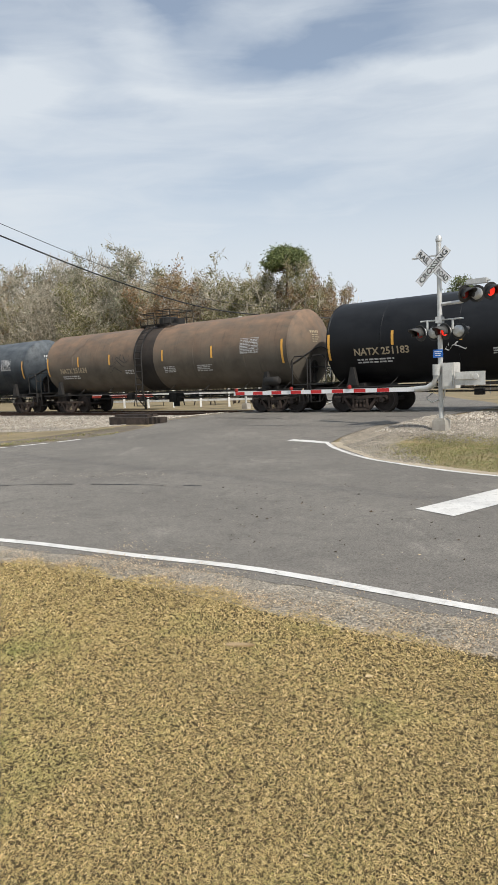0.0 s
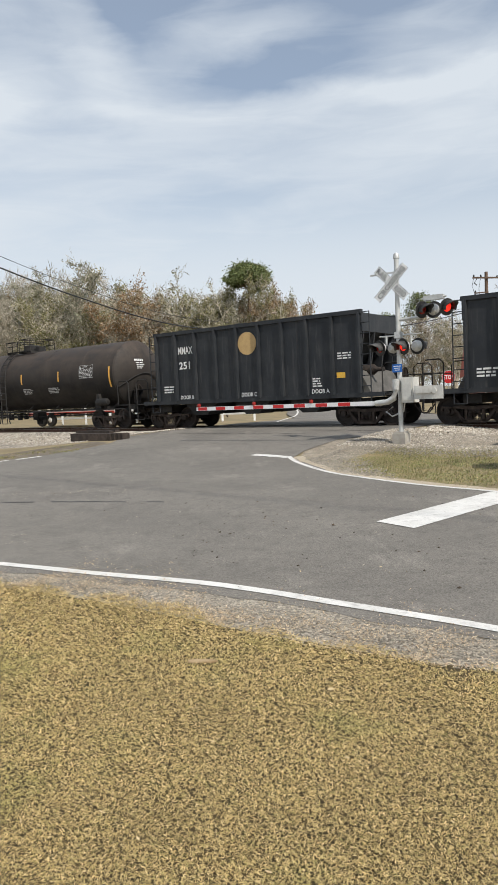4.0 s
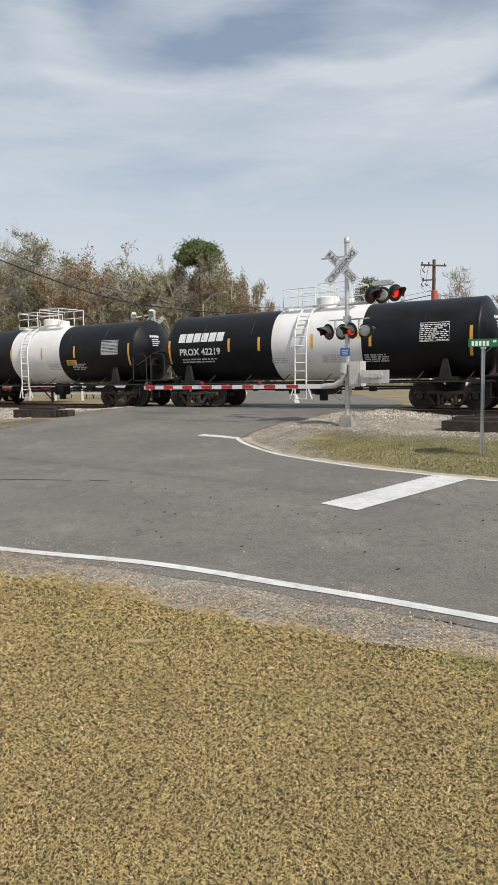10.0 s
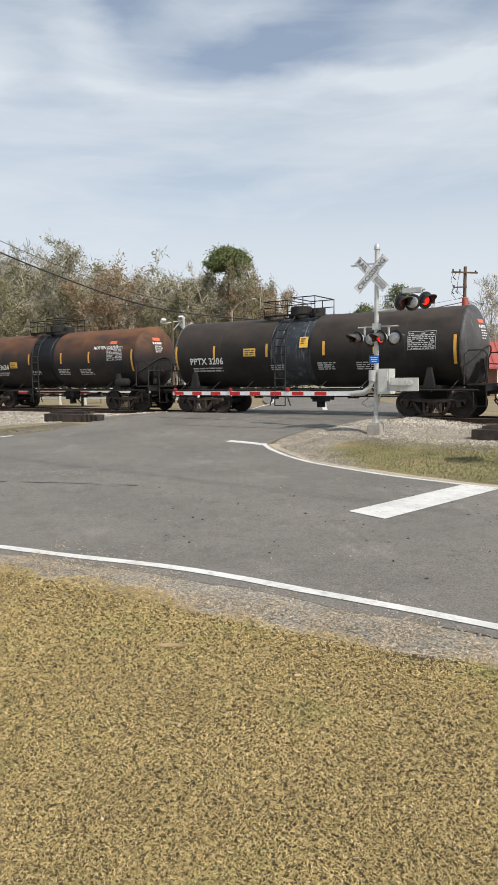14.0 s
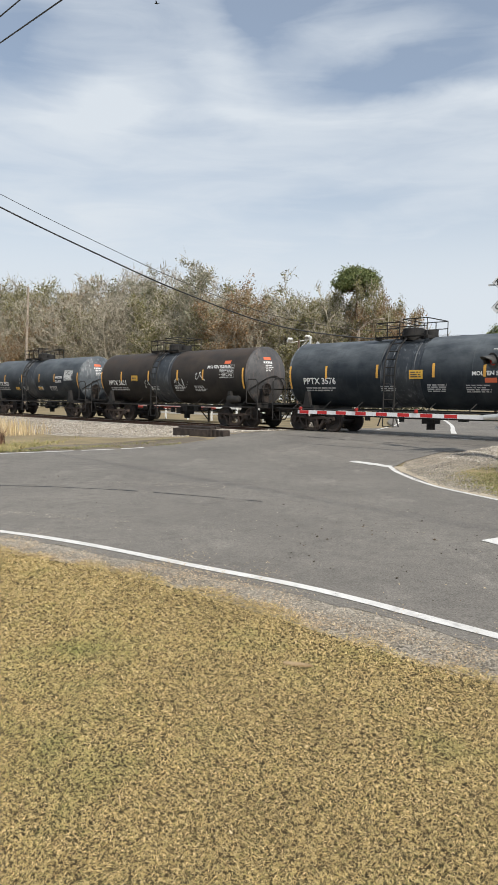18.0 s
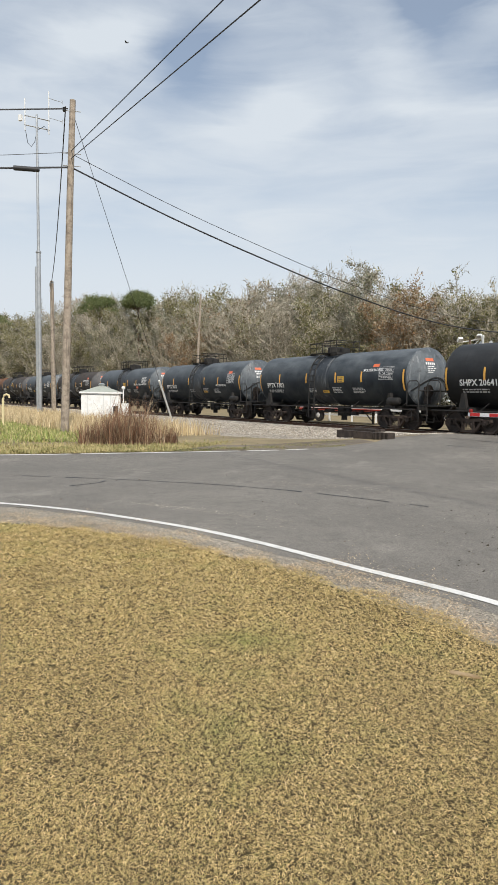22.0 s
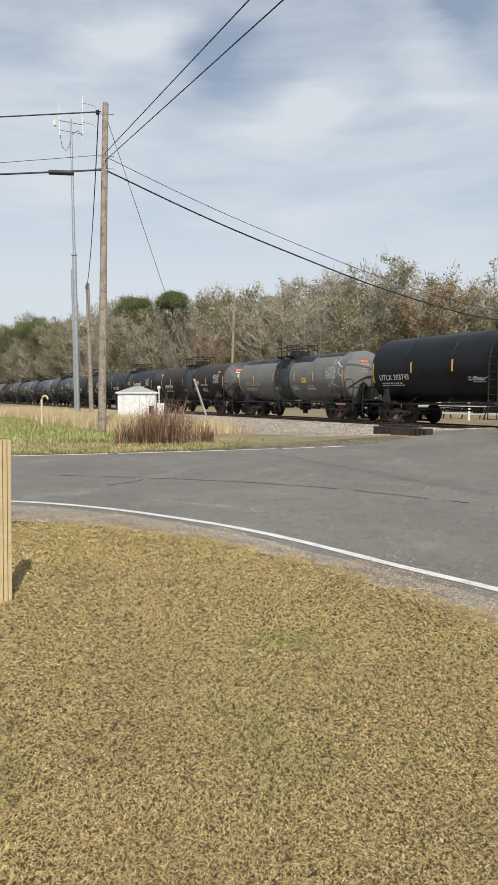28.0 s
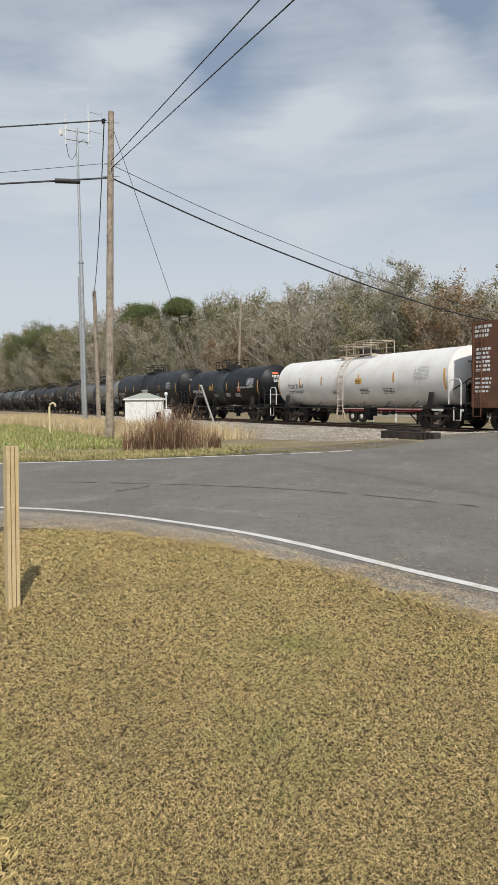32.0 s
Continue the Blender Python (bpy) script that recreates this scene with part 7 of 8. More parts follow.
street_sign()
stop_sign(pose(6.02, 11.28, 0.0) @ pose(0, 0, 0, 4, 8.5, 0) @ pose(0, 0, 0, 0, 0, 41), "red stop sign on a leaning perforated steel post")
stop_sign(pose(14.6, 48.0, 0.25, 0, 0, -25), "distant red stop sign on a thin post", 2.0)


def lawn_post():
    ob = thing("wooden_post", "new square pine post standing in the lawn", "post", pose(-4.17, 3.9, 0, 0.8, -0.5, 152))
    for k, w in ((-0.0335, 0.026), (0.0, 0.028), (0.0335, 0.026)):
        part("post_plank", Shape().prism([(-0.046, k - w / 2), (0.046, k - w / 2), (0.046, k + w / 2), (-0.046, k + w / 2)], -0.06, 1.30 + 0.004 * math.sin(90 * k), "z"), M_POST, ob, smooth=False)


def lawn_litter():
    sh = Shape().prism([(-0.09, -0.014), (-0.03, -0.022), (0.06, -0.02), (0.095, -0.003), (0.055, 0.016), (-0.05, 0.02), (-0.095, 0.008)], 0.006, 0.016, "z")
    single("bark_piece", sh, surface("brown bark", (0.44, 0.32, 0.18), (0.3, 0.2, 0.1), 20, 0.9, 0, 120, 0.4), "flat brown piece of bark lying on the lawn", "bark", pose(-0.385, 4.01, 0.02, 2, 0, -6))
    leaf = Shape().prism([(-0.022, 0.0), (-0.008, -0.011), (0.014, -0.008), (0.024, 0.002), (0.01, 0.011), (-0.012, 0.009)], 0, 0.003, "z")
    first = single("dry_leaf", leaf, surface("pale leaf", (0.58, 0.46, 0.27), (0.42, 0.30, 0.15), 20, 0.8, 0, 80, 0, vary=0.3), "pale curled dry leaf on the lawn", "leaf", pose(0.34, 3.5, 0.045, 10, 6, 30), "dry leaves")
    rnd = random.Random(5)
    for k in range(70):
        a, r = rnd.uniform(-0.95, 0.62), rnd.uniform(2.0, 6.2)
        leaf_ob = copy_thing(first, pose(r * math.sin(a), r * math.cos(a), 0.03, rnd.uniform(-30, 30), rnd.uniform(-30, 30), rnd.uniform(0, 360)))
        size = rnd.uniform(0.3, 0.62)
        leaf_ob.scale = (size, size * rnd.uniform(0.6, 1.0), size)


lawn_post()
lawn_litter()


def timber_pile(u, v, l, label, top_planks):
    ob = thing("timber_stack", label, "timber stack", on_track(u, v, ground_h(u, v) - 0.02, -2), "stacks of old crossing timbers")
    rnd = random.Random(int(l * 10))
    part("timber", Shape().box((0, 0, 0.14), (l, 0.55, 0.3)), M_TIE, ob, smooth=False)
    for k in range(top_planks):
        part("timber", Shape().box((0.15 * k + rnd.uniform(-0.1, 0.2), 0.08 + 0.2 * k, 0.33 + 0.02 * k), (l * rnd.uniform(0.7, 1.0), 0.22, 0.09)), M_TIE, ob, m=pose(0, 0, 0, 0, 0, rnd.uniform(-3, 3)), smooth=False)
    for k in range(4):
        part("timber_end", Shape().box((l / 2 + 0.1 + 0.14 * k, -0.1 + 0.08 * k, 0.16), (0.12, 0.35, 0.26)), M_TIE, ob, smooth=False)


timber_pile(-19.6, 17.1, 2.1, "stack of black tarred timbers beside the crossing", 2)
timber_pile(-3.55, 17.3, 2.3, "low stack of black crossing timbers on the gravel", 3)

# ---- poles, wires, shed ----


def wire(name, pts, r, label, ends=None):
    line = [Vector(p) for p in pts]
    single(name, Shape().tube(line, r, 5), M_CABLE, label, "cable", group="overhead wires")


def sagged(a, b, sag, n=20):
    a, b = Vector(a), Vector(b)
    return [a.lerp(b, k / n) - Vector((0, 0, 4 * sag * (k / n) * (1 - k / n))) for k in range(n + 1)]


def poles():
    px, py = -17.93, 23.29
    top = Vector((-17.64, 23.5, 13.75))
    pole = thing("utility_pole", "tall weathered wooden utility pole with cables", "utility pole", pose(0, 0, 0))
    part("trunk", Shape().tube([(px, py, -0.3), (px + 0.1, py + 0.07, 5), (px + 0.2, py + 0.14, 10), top], 0.175, 14, 0.12), M_WOODPOLE, pole)
    for z in (13.3, 11.6, 11.1):
        part("bolt", Shape().tube([(-17.95, 23.25, z), (-17.35, 23.65, z)], 0.02, 6), M_STEELGREY, pole)
    part("insulator", Shape().lathe([(0, 0.05), (0.06, 0.09), (0.1, 0.05), (0.16, 0.08), (0.2, 0.0001)], (-17.9, 23.3, 13.25), "z", 10), M_BLACK, pole)
    att = Vector((-17.7, 23.45, 11.05))
    d = Vector((20.5 - -17.7, 56.4 - 23.45, 0))
    pts = [(0, 11.05), (0.08, 9.5), (0.16, 8.15), (0.26, 6.65), (0.37, 5.5), (0.5, 5.25), (0.63, 5.45), (0.8, 6.3), (1.0, 8.0)]
    path = smooth_line(pts, 0.02)
    wire("telephone_cable", [Vector((att.x + d.x * f, att.y + d.y * f, z)) for f, z in path], 0.035, "thick black telephone cable sagging across the tracks")
    wire("drop_wire", [Vector((att.x + d.x * f, att.y + d.y * f, z + 0.55 - 0.2 * f)) for f, z in path], 0.014, "thin wire running above the telephone cable")
    for z, e, r in ((13.4, (-46.5, 5.0, 10.3), 0.03), (11.65, (-46.5, 5.0, 8.0), 0.012), (11.05, (-46.5, 5.0, 8.6), 0.04)):
        wire("overhead_wire", sagged((-17.8, 23.4, z), e, 0.15), r, "black overhead wire running off along the road")
    wire("overhead_wire", sagged((-17.7, 23.45, 11.4), (14, -4, 6.4), 0.0), 0.016, "thin overhead wire crossing above the lawn")
    wire("overhead_wire", sagged((-17.7, 23.45, 11.7), (14, -4, 7.7), 0.0), 0.016, "thin overhead wire crossing above the lawn")
    m = Matrix.Translation((-19.19, 22.51, 10.86)) @ pose(0, 0, 0, 0, 0, math.degrees(math.atan2(-18.4, -28.7)))
    single("splice_case", Shape().lathe([(-0.52, 0.02), (-0.5, 0.1), (0.5, 0.1), (0.52, 0.02)], (0, 0, 0), "x", 12), M_CABLE, "black cable splice canister hung on the cable", "splice case", m)
    wire("guy_wire", sagged((-17.6, 23.6, 13.0), (-19.4, 35.6, 0.15), 0.0, 4), 0.012, "steel guy wire down to the ground")
    a, b = Vector((-19.4, 35.6, 0.1)), Vector((-17.6, 23.6, 13.0))
    k = (b - a).normalized()
    single("guy_guard", Shape().tube([a + k * 0.1, a + k * 3.4], 0.06, 8), M_WHITE, "pale plastic guard on the guy wire", "guy guard")
    # drop to the short pole
    sx, sy = -33.95, 43.08
    short = thing("utility_pole", "short grey wooden service pole", "utility pole", pose(0, 0, 0))
    part("trunk", Shape().tube([(sx, sy, -0.2), (sx - 0.1, sy - 0.1, 10.45)], 0.19, 12, 0.14), M_WOODPOLE, short)
    part("weatherhead", Shape().tube([(sx - 0.1, sy - 0.3, 9.6), (sx - 0.1, sy - 0.35, 10.2), (sx + 0.3, sy - 0.4, 10.3)], 0.05, 6), M_STEELGREY, short)
    wire("overhead_wire", sagged((-17.85, 23.3, 13.45), (sx - 0.1, sy - 0.2, 10.2), 1.2), 0.025, "black service wire down to the short pole")
    # radio mast
    ax, ay = -32.6, 39.8
    mast = thing("radio_mast", "tall grey tubular radio mast with aerials", "radio mast", pose(ax, ay, 0))
    part("lower_tube", Shape().tube([(0, 0, -0.2), (-0.06, -0.05, 12.0)], 0.15, 10), M_STEELGREY, mast)
    part("hinge_tube", Shape().tube([(-0.28, 0.1, 0.4), (-0.33, 0.05, 10.9)], 0.12, 10), M_STEELGREY, mast)
    part("upper_tube", Shape().tube([(-0.06, -0.05, 11.9), (-0.12, -0.1, 21.5)], 0.11, 10, 0.075), M_STEELGREY, mast)
    part("collar", Shape().lathe([(0, 0.2), (0.12, 0.2)], (-0.06, -0.05, 11.85), "z", 10), M_STEELGREY, mast)
    e = Vector((0.77, 0.63, 0))
    for z in (21.25, 20.6):
        part("cross_arm", Shape().tube([(-0.12 - 0.85 * e.x, -0.1 - 0.85 * e.y, z + 0.1), (-0.12 + 0.9 * e.x, -0.1 + 0.9 * e.y, z - 0.06)], 0.04, 6), M_STEELGREY, mast)
    for s, z0, z1 in ((-0.8, 20.3, 22.5), (0.83, 20.2, 23.2)):
        x, y = -0.12 + s * e.x, -0.1 + s * e.y
        part("aerial", Shape().tube([(x, y, z0), (x, y, z1)], 0.035, 6), M_WHITE, mast)
    for z in (21.4, 22.75):
        x, y = -0.12 + 0.83 * e.x, -0.1 + 0.9 * e.y
        part("yagi_arm", Shape().tube([(x, y, z), (x + 0.9 * e.x, y + 0.9 * e.y, z - 0.15)], 0.022, 5).tube([(x + 0.9 * e.x, y + 0.9 * e.y, z - 0.3), (x + 0.9 * e.x, y + 0.9 * e.y, z)], 0.03, 5), M_STEELGREY, mast)
    part("junction_box", Shape().box((-1.0, -0.75, 21.15), (0.25, 0.2, 0.4)), M_WHITE, mast)
    part("feed_cable", Shape().tube([(-0.85 * e.x, -0.1 - 0.85 * e.y, 20.3), (-0.8 * e.x, -0.75 * e.y, 19.5), (-0.55 * e.x, -0.5 * e.y, 19.25), (-0.3 * e.x, -0.3 * e.y, 19.6), (-0.1, -0.1, 20.4), (0.3, 0.2, 20.75), (0.5, 0.35, 20.4)], 0.022, 5), M_CABLE, mast)
    # vent pipe
    vx, vy = -24.73, 27.21
    single("vent_pipe", Shape().tube([(vx, vy, -0.1), (vx, vy, 1.45), (vx + 0.06, vy + 0.02, 1.6), (vx + 0.18, vy + 0.05, 1.66), (vx + 0.3, vy + 0.1, 1.6), (vx + 0.33, vy + 0.1, 1.48)], 0.055, 10), surface("cream enamel", (0.72, 0.62, 0.36), (0.62, 0.52, 0.3), 4, 0.5, 0, 50, 0.1), "cream gooseneck vent pipe in the dry grass", "vent pipe")
    # a pole among the trees and the one beyond the crossing
    far = thing("utility_pole", "thin wooden pole before the woods", "utility pole", pose(-31.5, 63.0, 0.1))
    part("trunk", Shape().tube([(0, 0, -0.2), (0.35, 0.2, 12.2)], 0.16, 8, 0.11), M_WOODPOLE, far)
    pr = thing("utility_pole", "wooden utility pole with crossarm and transformer beyond the tracks", "utility pole", pose(20.5, 56.4, 0.2))
    part("trunk", Shape().tube([(0, 0, -0.2), (0, 0, 10.7)], 0.19, 10, 0.13), M_PINEBARK, pr)
    part("cross_arm", Shape().box((-0.1, -0.16, 10.2), (2.1, 0.1, 0.13), pose(0, 0, 0, 0, 5, -18)), M_PINEBARK, pr)
    part("cross_arm", Shape().box((-0.45, -0.14, 9.0), (1.1, 0.09, 0.1), pose(0, 0, 0, 0, 0, -18)), M_PINEBARK, pr)
    for x, y, z in ((-0.98, 0.14, 10.32), (-0.45, 0.0, 10.28), (0.75, -0.4, 10.1), (-0.9, 0.08, 9.0)):
        part("insulator", Shape().lathe([(0, 0.03), (0.06, 0.08), (0.12, 0.05), (0.16, 0.08), (0.22, 0.03)], (x, y, z), "z", 8), M_BLACK, pr)
    for x, z in ((-0.95, 8.55), (-0.62, 8.6), (-0.85, 9.75)):
        part("fuse_cut_out", Shape().tube([(x + 0.1, 0.05, z + 0.45), (x - 0.12, 0.1, z + 0.1), (x + 0.08, 0.05, z - 0.1)], 0.05, 6), M_BLACK, pr, "dark fuse cut-out")
    part("transformer", Shape().lathe([(0, 0.2), (0.04, 0.26), (0.85, 0.26), (0.9, 0.2), (0.95, 0.0001)], (-0.1, -0.42, 7.2), "z", 14), M_ROOFRED, pr, "rust-red transformer can")
    part("transformer", Shape().lathe([(0, 0.2), (0.04, 0.25), (0.75, 0.25), (0.8, 0.18), (0.85, 0.0001)], (0.45, 0.2, 7.1), "z", 14), M_STEELGREY, pr, "grey transformer can")
    part("jumper_wire", Shape().tube([(-0.98, 0.14, 10.3), (-1.15, 0.12, 9.6), (-0.95, 0.1, 9.0), (-1.1, 0.08, 8.5), (-0.75, -0.1, 8.0), (-0.3, -0.35, 8.15)], 0.018, 5).tube([(-0.45, 0, 10.3), (-0.62, 0.0, 9.4), (-0.6, 0.0, 8.7), (-0.35, -0.2, 8.35), (-0.1, -0.4, 8.15)], 0.018, 5), M_CABLE, pr)
    wire("overhead_wire", sagged((20.5, 56.4, 8.0), (60, 70, 9), 0.8), 0.02, "wire leading on from the far pole")


def shed():
    ob = thing("equipment_shed", "small white metal equipment shed with a low grey roof", "shed", pose(-25.0, 36.4, 0, 0, 0, 31))
    w, dpt, h = 2.35, 1.9, 1.88
    for name, c, s in (("front_wall", (0, -dpt / 2, h / 2), (w, 0.06, h)), ("back_wall", (0, dpt / 2, h / 2), (w, 0.06, h)), ("side_wall", (-w / 2, 0, h / 2), (0.06, dpt - 0.06, h)), ("side_wall", (w / 2, 0, h / 2), (0.06, dpt - 0.06, h))):
        part(name, Shape().box(c, s), M_WHITE, ob, smooth=False)
    k = 0.14
    sh = Shape().add([(-w / 2 - k, -dpt / 2 - k, h), (w / 2 + k, -dpt / 2 - k, h), (w / 2 + k, dpt / 2 + k, h), (-w / 2 - k, dpt / 2 + k, h), (-0.25, -0.15, h + 0.38), (0.25, -0.15, h + 0.38), (0.25, 0.15, h + 0.38), (-0.25, 0.15, h + 0.38)], [(0, 1, 5, 4), (1, 2, 6, 5), (2, 3, 7, 6), (3, 0, 4, 7), (4, 5, 6, 7), (0, 3, 2, 1)])
    part("roof", sh, M_GREENROOF, ob, "low hipped roof", smooth=False)
    part("roof_fascia", Shape().box((0, -dpt / 2 - 0.13, h - 0.03), (w + 0.28, 0.03, 0.1)).box((w / 2 + 0.13, 0, h - 0.03), (0.03, dpt + 0.28, 0.1)), M_WHITE, ob, smooth=False)
    part("roof_vent", Shape().lathe([(0, 0.16), (0.1, 0.18), (0.16, 0.24), (0.22, 0.12), (0.24, 0.0001)], (0, 0, h + 0.36), "z", 14), M_STEELGREY, ob)
    door = part("door", Shape().box((-0.45, -dpt / 2 - 0.035, 0.92), (0.8, 0.03, 1.7)), M_WHITE, ob, "white panel door", smooth=False)
    part("door_trim", Shape().box((-0.45, -dpt / 2 - 0.055, 1.72), (0.7, 0.012, 0.03)).box((-0.82, -dpt / 2 - 0.055, 0.95), (0.02, 0.012, 1.5)), M_STEELGREY, door, smooth=False)
    for x in (0.15, 0.62):
        part("wall_seam", Shape().box((x, -dpt / 2 - 0.035, h / 2), (0.03, 0.012, h - 0.1)), M_STEELGREY, ob, smooth=False)
    part("meter_box", Shape().box((0.92, -dpt / 2 - 0.1, 0.75), (0.3, 0.16, 0.55)), M_UNDER, ob)
    part("side_cabinet", Shape().box((w / 2 + 0.3, -0.3, 0.65), (0.45, 0.8, 1.1)), M_WHITE, ob)
    part("vent_stack", Shape().tube([(w / 2 + 0.2, -0.4, 1.2), (w / 2 + 0.2, -0.4, 2.15)], 0.04, 8).lathe([(0, 0.1), (0.12, 0.12), (0.2, 0.06)], (w / 2 + 0.2, -0.4, 2.1), "z", 10), M_WHITE, ob)


poles()
shed()

# ---- beyond the tracks ----


def red_roofed_building():
    ob = thing("building", "low brick building with a red metal roof beyond the tracks", "building", pose(27.5, 58.0, 0.1, 0, 0, -14))
    w, d, h = 15.0, 9.0, 2.5
    part("wall", Shape().box((0, 0, h / 2), (w, d, h)), M_BRICKWALL, ob, smooth=False)
    sh = Shape().prism([(-d / 2 - 0.9, h - 0.1), (0, h + 2.2), (d / 2 + 0.9, h - 0.1), (d / 2 + 0.9, h - 0.25), (-d / 2 - 0.9, h - 0.25)], -w / 2 - 0.6, w / 2 + 0.6, "x")
    roof = part("roof", sh, M_ROOFRED, ob, smooth=False)
    for k in range(26):
        x = -w / 2 - 0.5 + (w + 1) * k / 25
        part("roof_seam", Shape().tube([(x, -d / 2 - 0.9, h - 0.06), (x, 0, h + 2.24)], 0.03, 4), M_ROOFRED, roof)
    for x in (-5.5, -2.5, 0.5, 3.5):
        win = part("window", Shape().box((x, -d / 2 - 0.02, 1.3), (0.9, 0.05, 1.1)), M_UNDER, ob, "dark window", smooth=False)
        part("window_frame", Shape().box((x, -d / 2 - 0.05, 1.88), (1.0, 0.05, 0.07)).box((x, -d / 2 - 0.05, 0.72), (1.0, 0.05, 0.07)), M_WHITE, win, smooth=False)
    for x in (-6.8, -3.9, -1.0, 1.9):
        part("porch_post", Shape().box((x, -d / 2 - 0.75, h / 2 - 0.1), (0.14, 0.14, h - 0.1)), M_WHITE, ob, smooth=False)


def trailer():
    ob = thing("flatbed_trailer", "red and white flatbed trailer parked beyond the tracks", "trailer", on_track(-37.2, 28.6, 0.2, 3))
    part("deck", Shape().box((3.4, 0, 0.95), (7.6, 2.2, 0.12)), M_WHITE, ob, smooth=False)
    part("side_rail", Shape().box((3.4, -1.12, 0.82), (7.6, 0.06, 0.14)), surface("faded red paint", (0.45, 0.06, 0.04), (0.36, 0.05, 0.04), 3, 0.5, 0, 40, 0.1), ob, "red side rail", smooth=False)
    for x in (0.6, 1.5):
        wh = part("wheel", Shape().lathe([(-0.12, 0.18), (-0.12, 0.38), (-0.08, 0.41), (0.08, 0.41), (0.12, 0.38), (0.12, 0.18)], (x, -0.95, 0.41), "y", 20), M_BLACK, ob, "black trailer tyre")
        part("hub", Shape().lathe([(-0.13, 0.0001), (-0.13, 0.16), (-0.1, 0.2)], (x, -0.95, 0.41), "y", 16), M_WHITE, wh)
    part("landing_leg", Shape().box((6.3, -0.8, 0.45), (0.1, 0.1, 0.9)).tube([(5.4, -0.8, 0.85), (6.3, -0.8, 0.1)], 0.04, 5), M_UNDER, ob)


def rail_fence():
    ob = thing("fence", "white wooden rail fence round a yard", "fence", pose(0, 0, 0.15))
    a, b = Vector((-14.5, 47.5, 0)), Vector((0.5, 38.6, 0))
    n = 9
    ang = math.degrees(math.atan2(b.y - a.y, b.x - a.x))
    for k in range(n):
        p = a.lerp(b, k / (n - 1))
        part("fence_post", Shape().box((0, 0, 0.55), (0.12, 0.12, 1.1)), M_WHITE, ob, m=Matrix.Translation(p), smooth=False)
    l = (b - a).length
    for z in (0.45, 0.85):
        part("fence_rail", Shape().box((0, 0, z), (l, 0.04, 0.13)), M_WHITE, ob, m=Matrix.Translation((a + b) / 2) @ pose(0, 0, 0, 0, 0, ang), smooth=False)


def floodlight_pole():
    """A short service pole with two white floodlights on a tee, and the cable that it carries."""
    x, y = -3.4, 48.0
    ob = thing("floodlight_pole", "pole with two white floodlights on a crossbar", "floodlight", pose(x, y, 0.1))
    part("pole", Shape().tube([(0, 0, -0.2), (0, 0, 5.75)], 0.09, 8, 0.07), M_PINEBARK, ob)
    part("crossbar", Shape().tube([(-0.75, 0, 5.55), (0.75, 0, 5.8)], 0.035, 6).tube([(0, 0, 5.1), (0.6, 0, 5.75)], 0.025, 6), M_WHITE, ob)
    for k, turn in ((-0.62, 25), (0.62, -30)):
        m = pose(k, -0.12, 5.85 + 0.16 * k, 35, 0, turn)
        lamp = part("floodlight", Shape().prism([(-0.2, -0.14), (0.2, -0.14), (0.15, 0.14), (-0.15, 0.14)], -0.1, 0.1), M_WHITE, ob, "white floodlight head", m)
        part("lens", Shape().box((0, -0.105, 0), (0.3, 0.012, 0.2)), M_CLEAR, lamp, smooth=False)


def lamp_arm_pole():
    x, y = 1.0, 54.0
    ob = thing("street_lamp", "grey street lamp with a curved arm beyond the tracks", "street lamp", pose(x, y, 0.1))
    part("pole", Shape().tube([(-0.1, 0, -0.2), (-0.1, 0, 7.2)], 0.09, 8, 0.07), M_WOODPOLE, ob)
    part("arm", Shape().tube([(-0.1, 0, 7.0), (0.3, 0, 7.5), (0.9, 0, 7.85), (1.5, 0, 7.95)], 0.03, 6), M_WOODPOLE, ob)
    part("lamp_head", Shape().lathe([(0, 0.0001), (0.05, 0.08), (0.3, 0.1), (0.45, 0.04), (0.46, 0.0001)], (1.45, 0, 7.93), "x", 10), M_WOODPOLE, ob)


def picnic_table(m):
    """A dark picnic table: top of planks, two benches, splayed legs."""
    ob = thing("picnic_table", "dark wooden picnic table in the yard beyond the tracks", "picnic table", m, "picnic tables")
    for k in range(4):
        part("top_plank", Shape().box((0, -0.3 + 0.2 * k, 0.74), (1.8, 0.18, 0.04)), M_TIE, ob, smooth=False)
    for y in (-0.72, 0.72):
        part("bench", Shape().box((0, y, 0.44), (1.8, 0.26, 0.04)), M_TIE, ob, smooth=False)
    for x in (-0.65, 0.65):
        sh = Shape().box((x, 0, 0.42), (0.05, 1.5, 0.08)).box((x, 0, 0.69), (0.05, 0.7, 0.07))
        for s in (-1, 1):
            sh.prism([(s * 0.62, 0.0), (s * 0.72, 0.0), (s * 0.32, 0.72), (s * 0.22, 0.72)], x - 0.025, x + 0.025, "x")
        part("leg_frame", sh, M_TIE, ob, smooth=False)
    return ob


floodlight_pole()
lamp_arm_pole()
TABLE = picnic_table(pose(-4.2, 46.5, 0.12, 0, 0, 20))
for tx, ty, tr in ((-6.6, 47.4, -15), (-2.2, 47.6, 50), (-9.4, 49.0, 10)):
    copy_thing(TABLE, pose(tx, ty, 0.12, 0, 0, tr))
red_roofed_building()
trailer()
rail_fence()

# ---- trees ----


def bent(rnd, p, d, length, n, wander, lift):
    """A crooked line from p along d."""
    pts, q, dd = [p], p, d.copy()
    for k in range(n):
        dd = (dd + Vector((rnd.uniform(-wander, wander), rnd.uniform(-wander, wander), rnd.uniform(-0.3, 1.0) * lift))).normalized()
        q = q + dd * (length / n)
        pts.append(q)
    return pts, dd


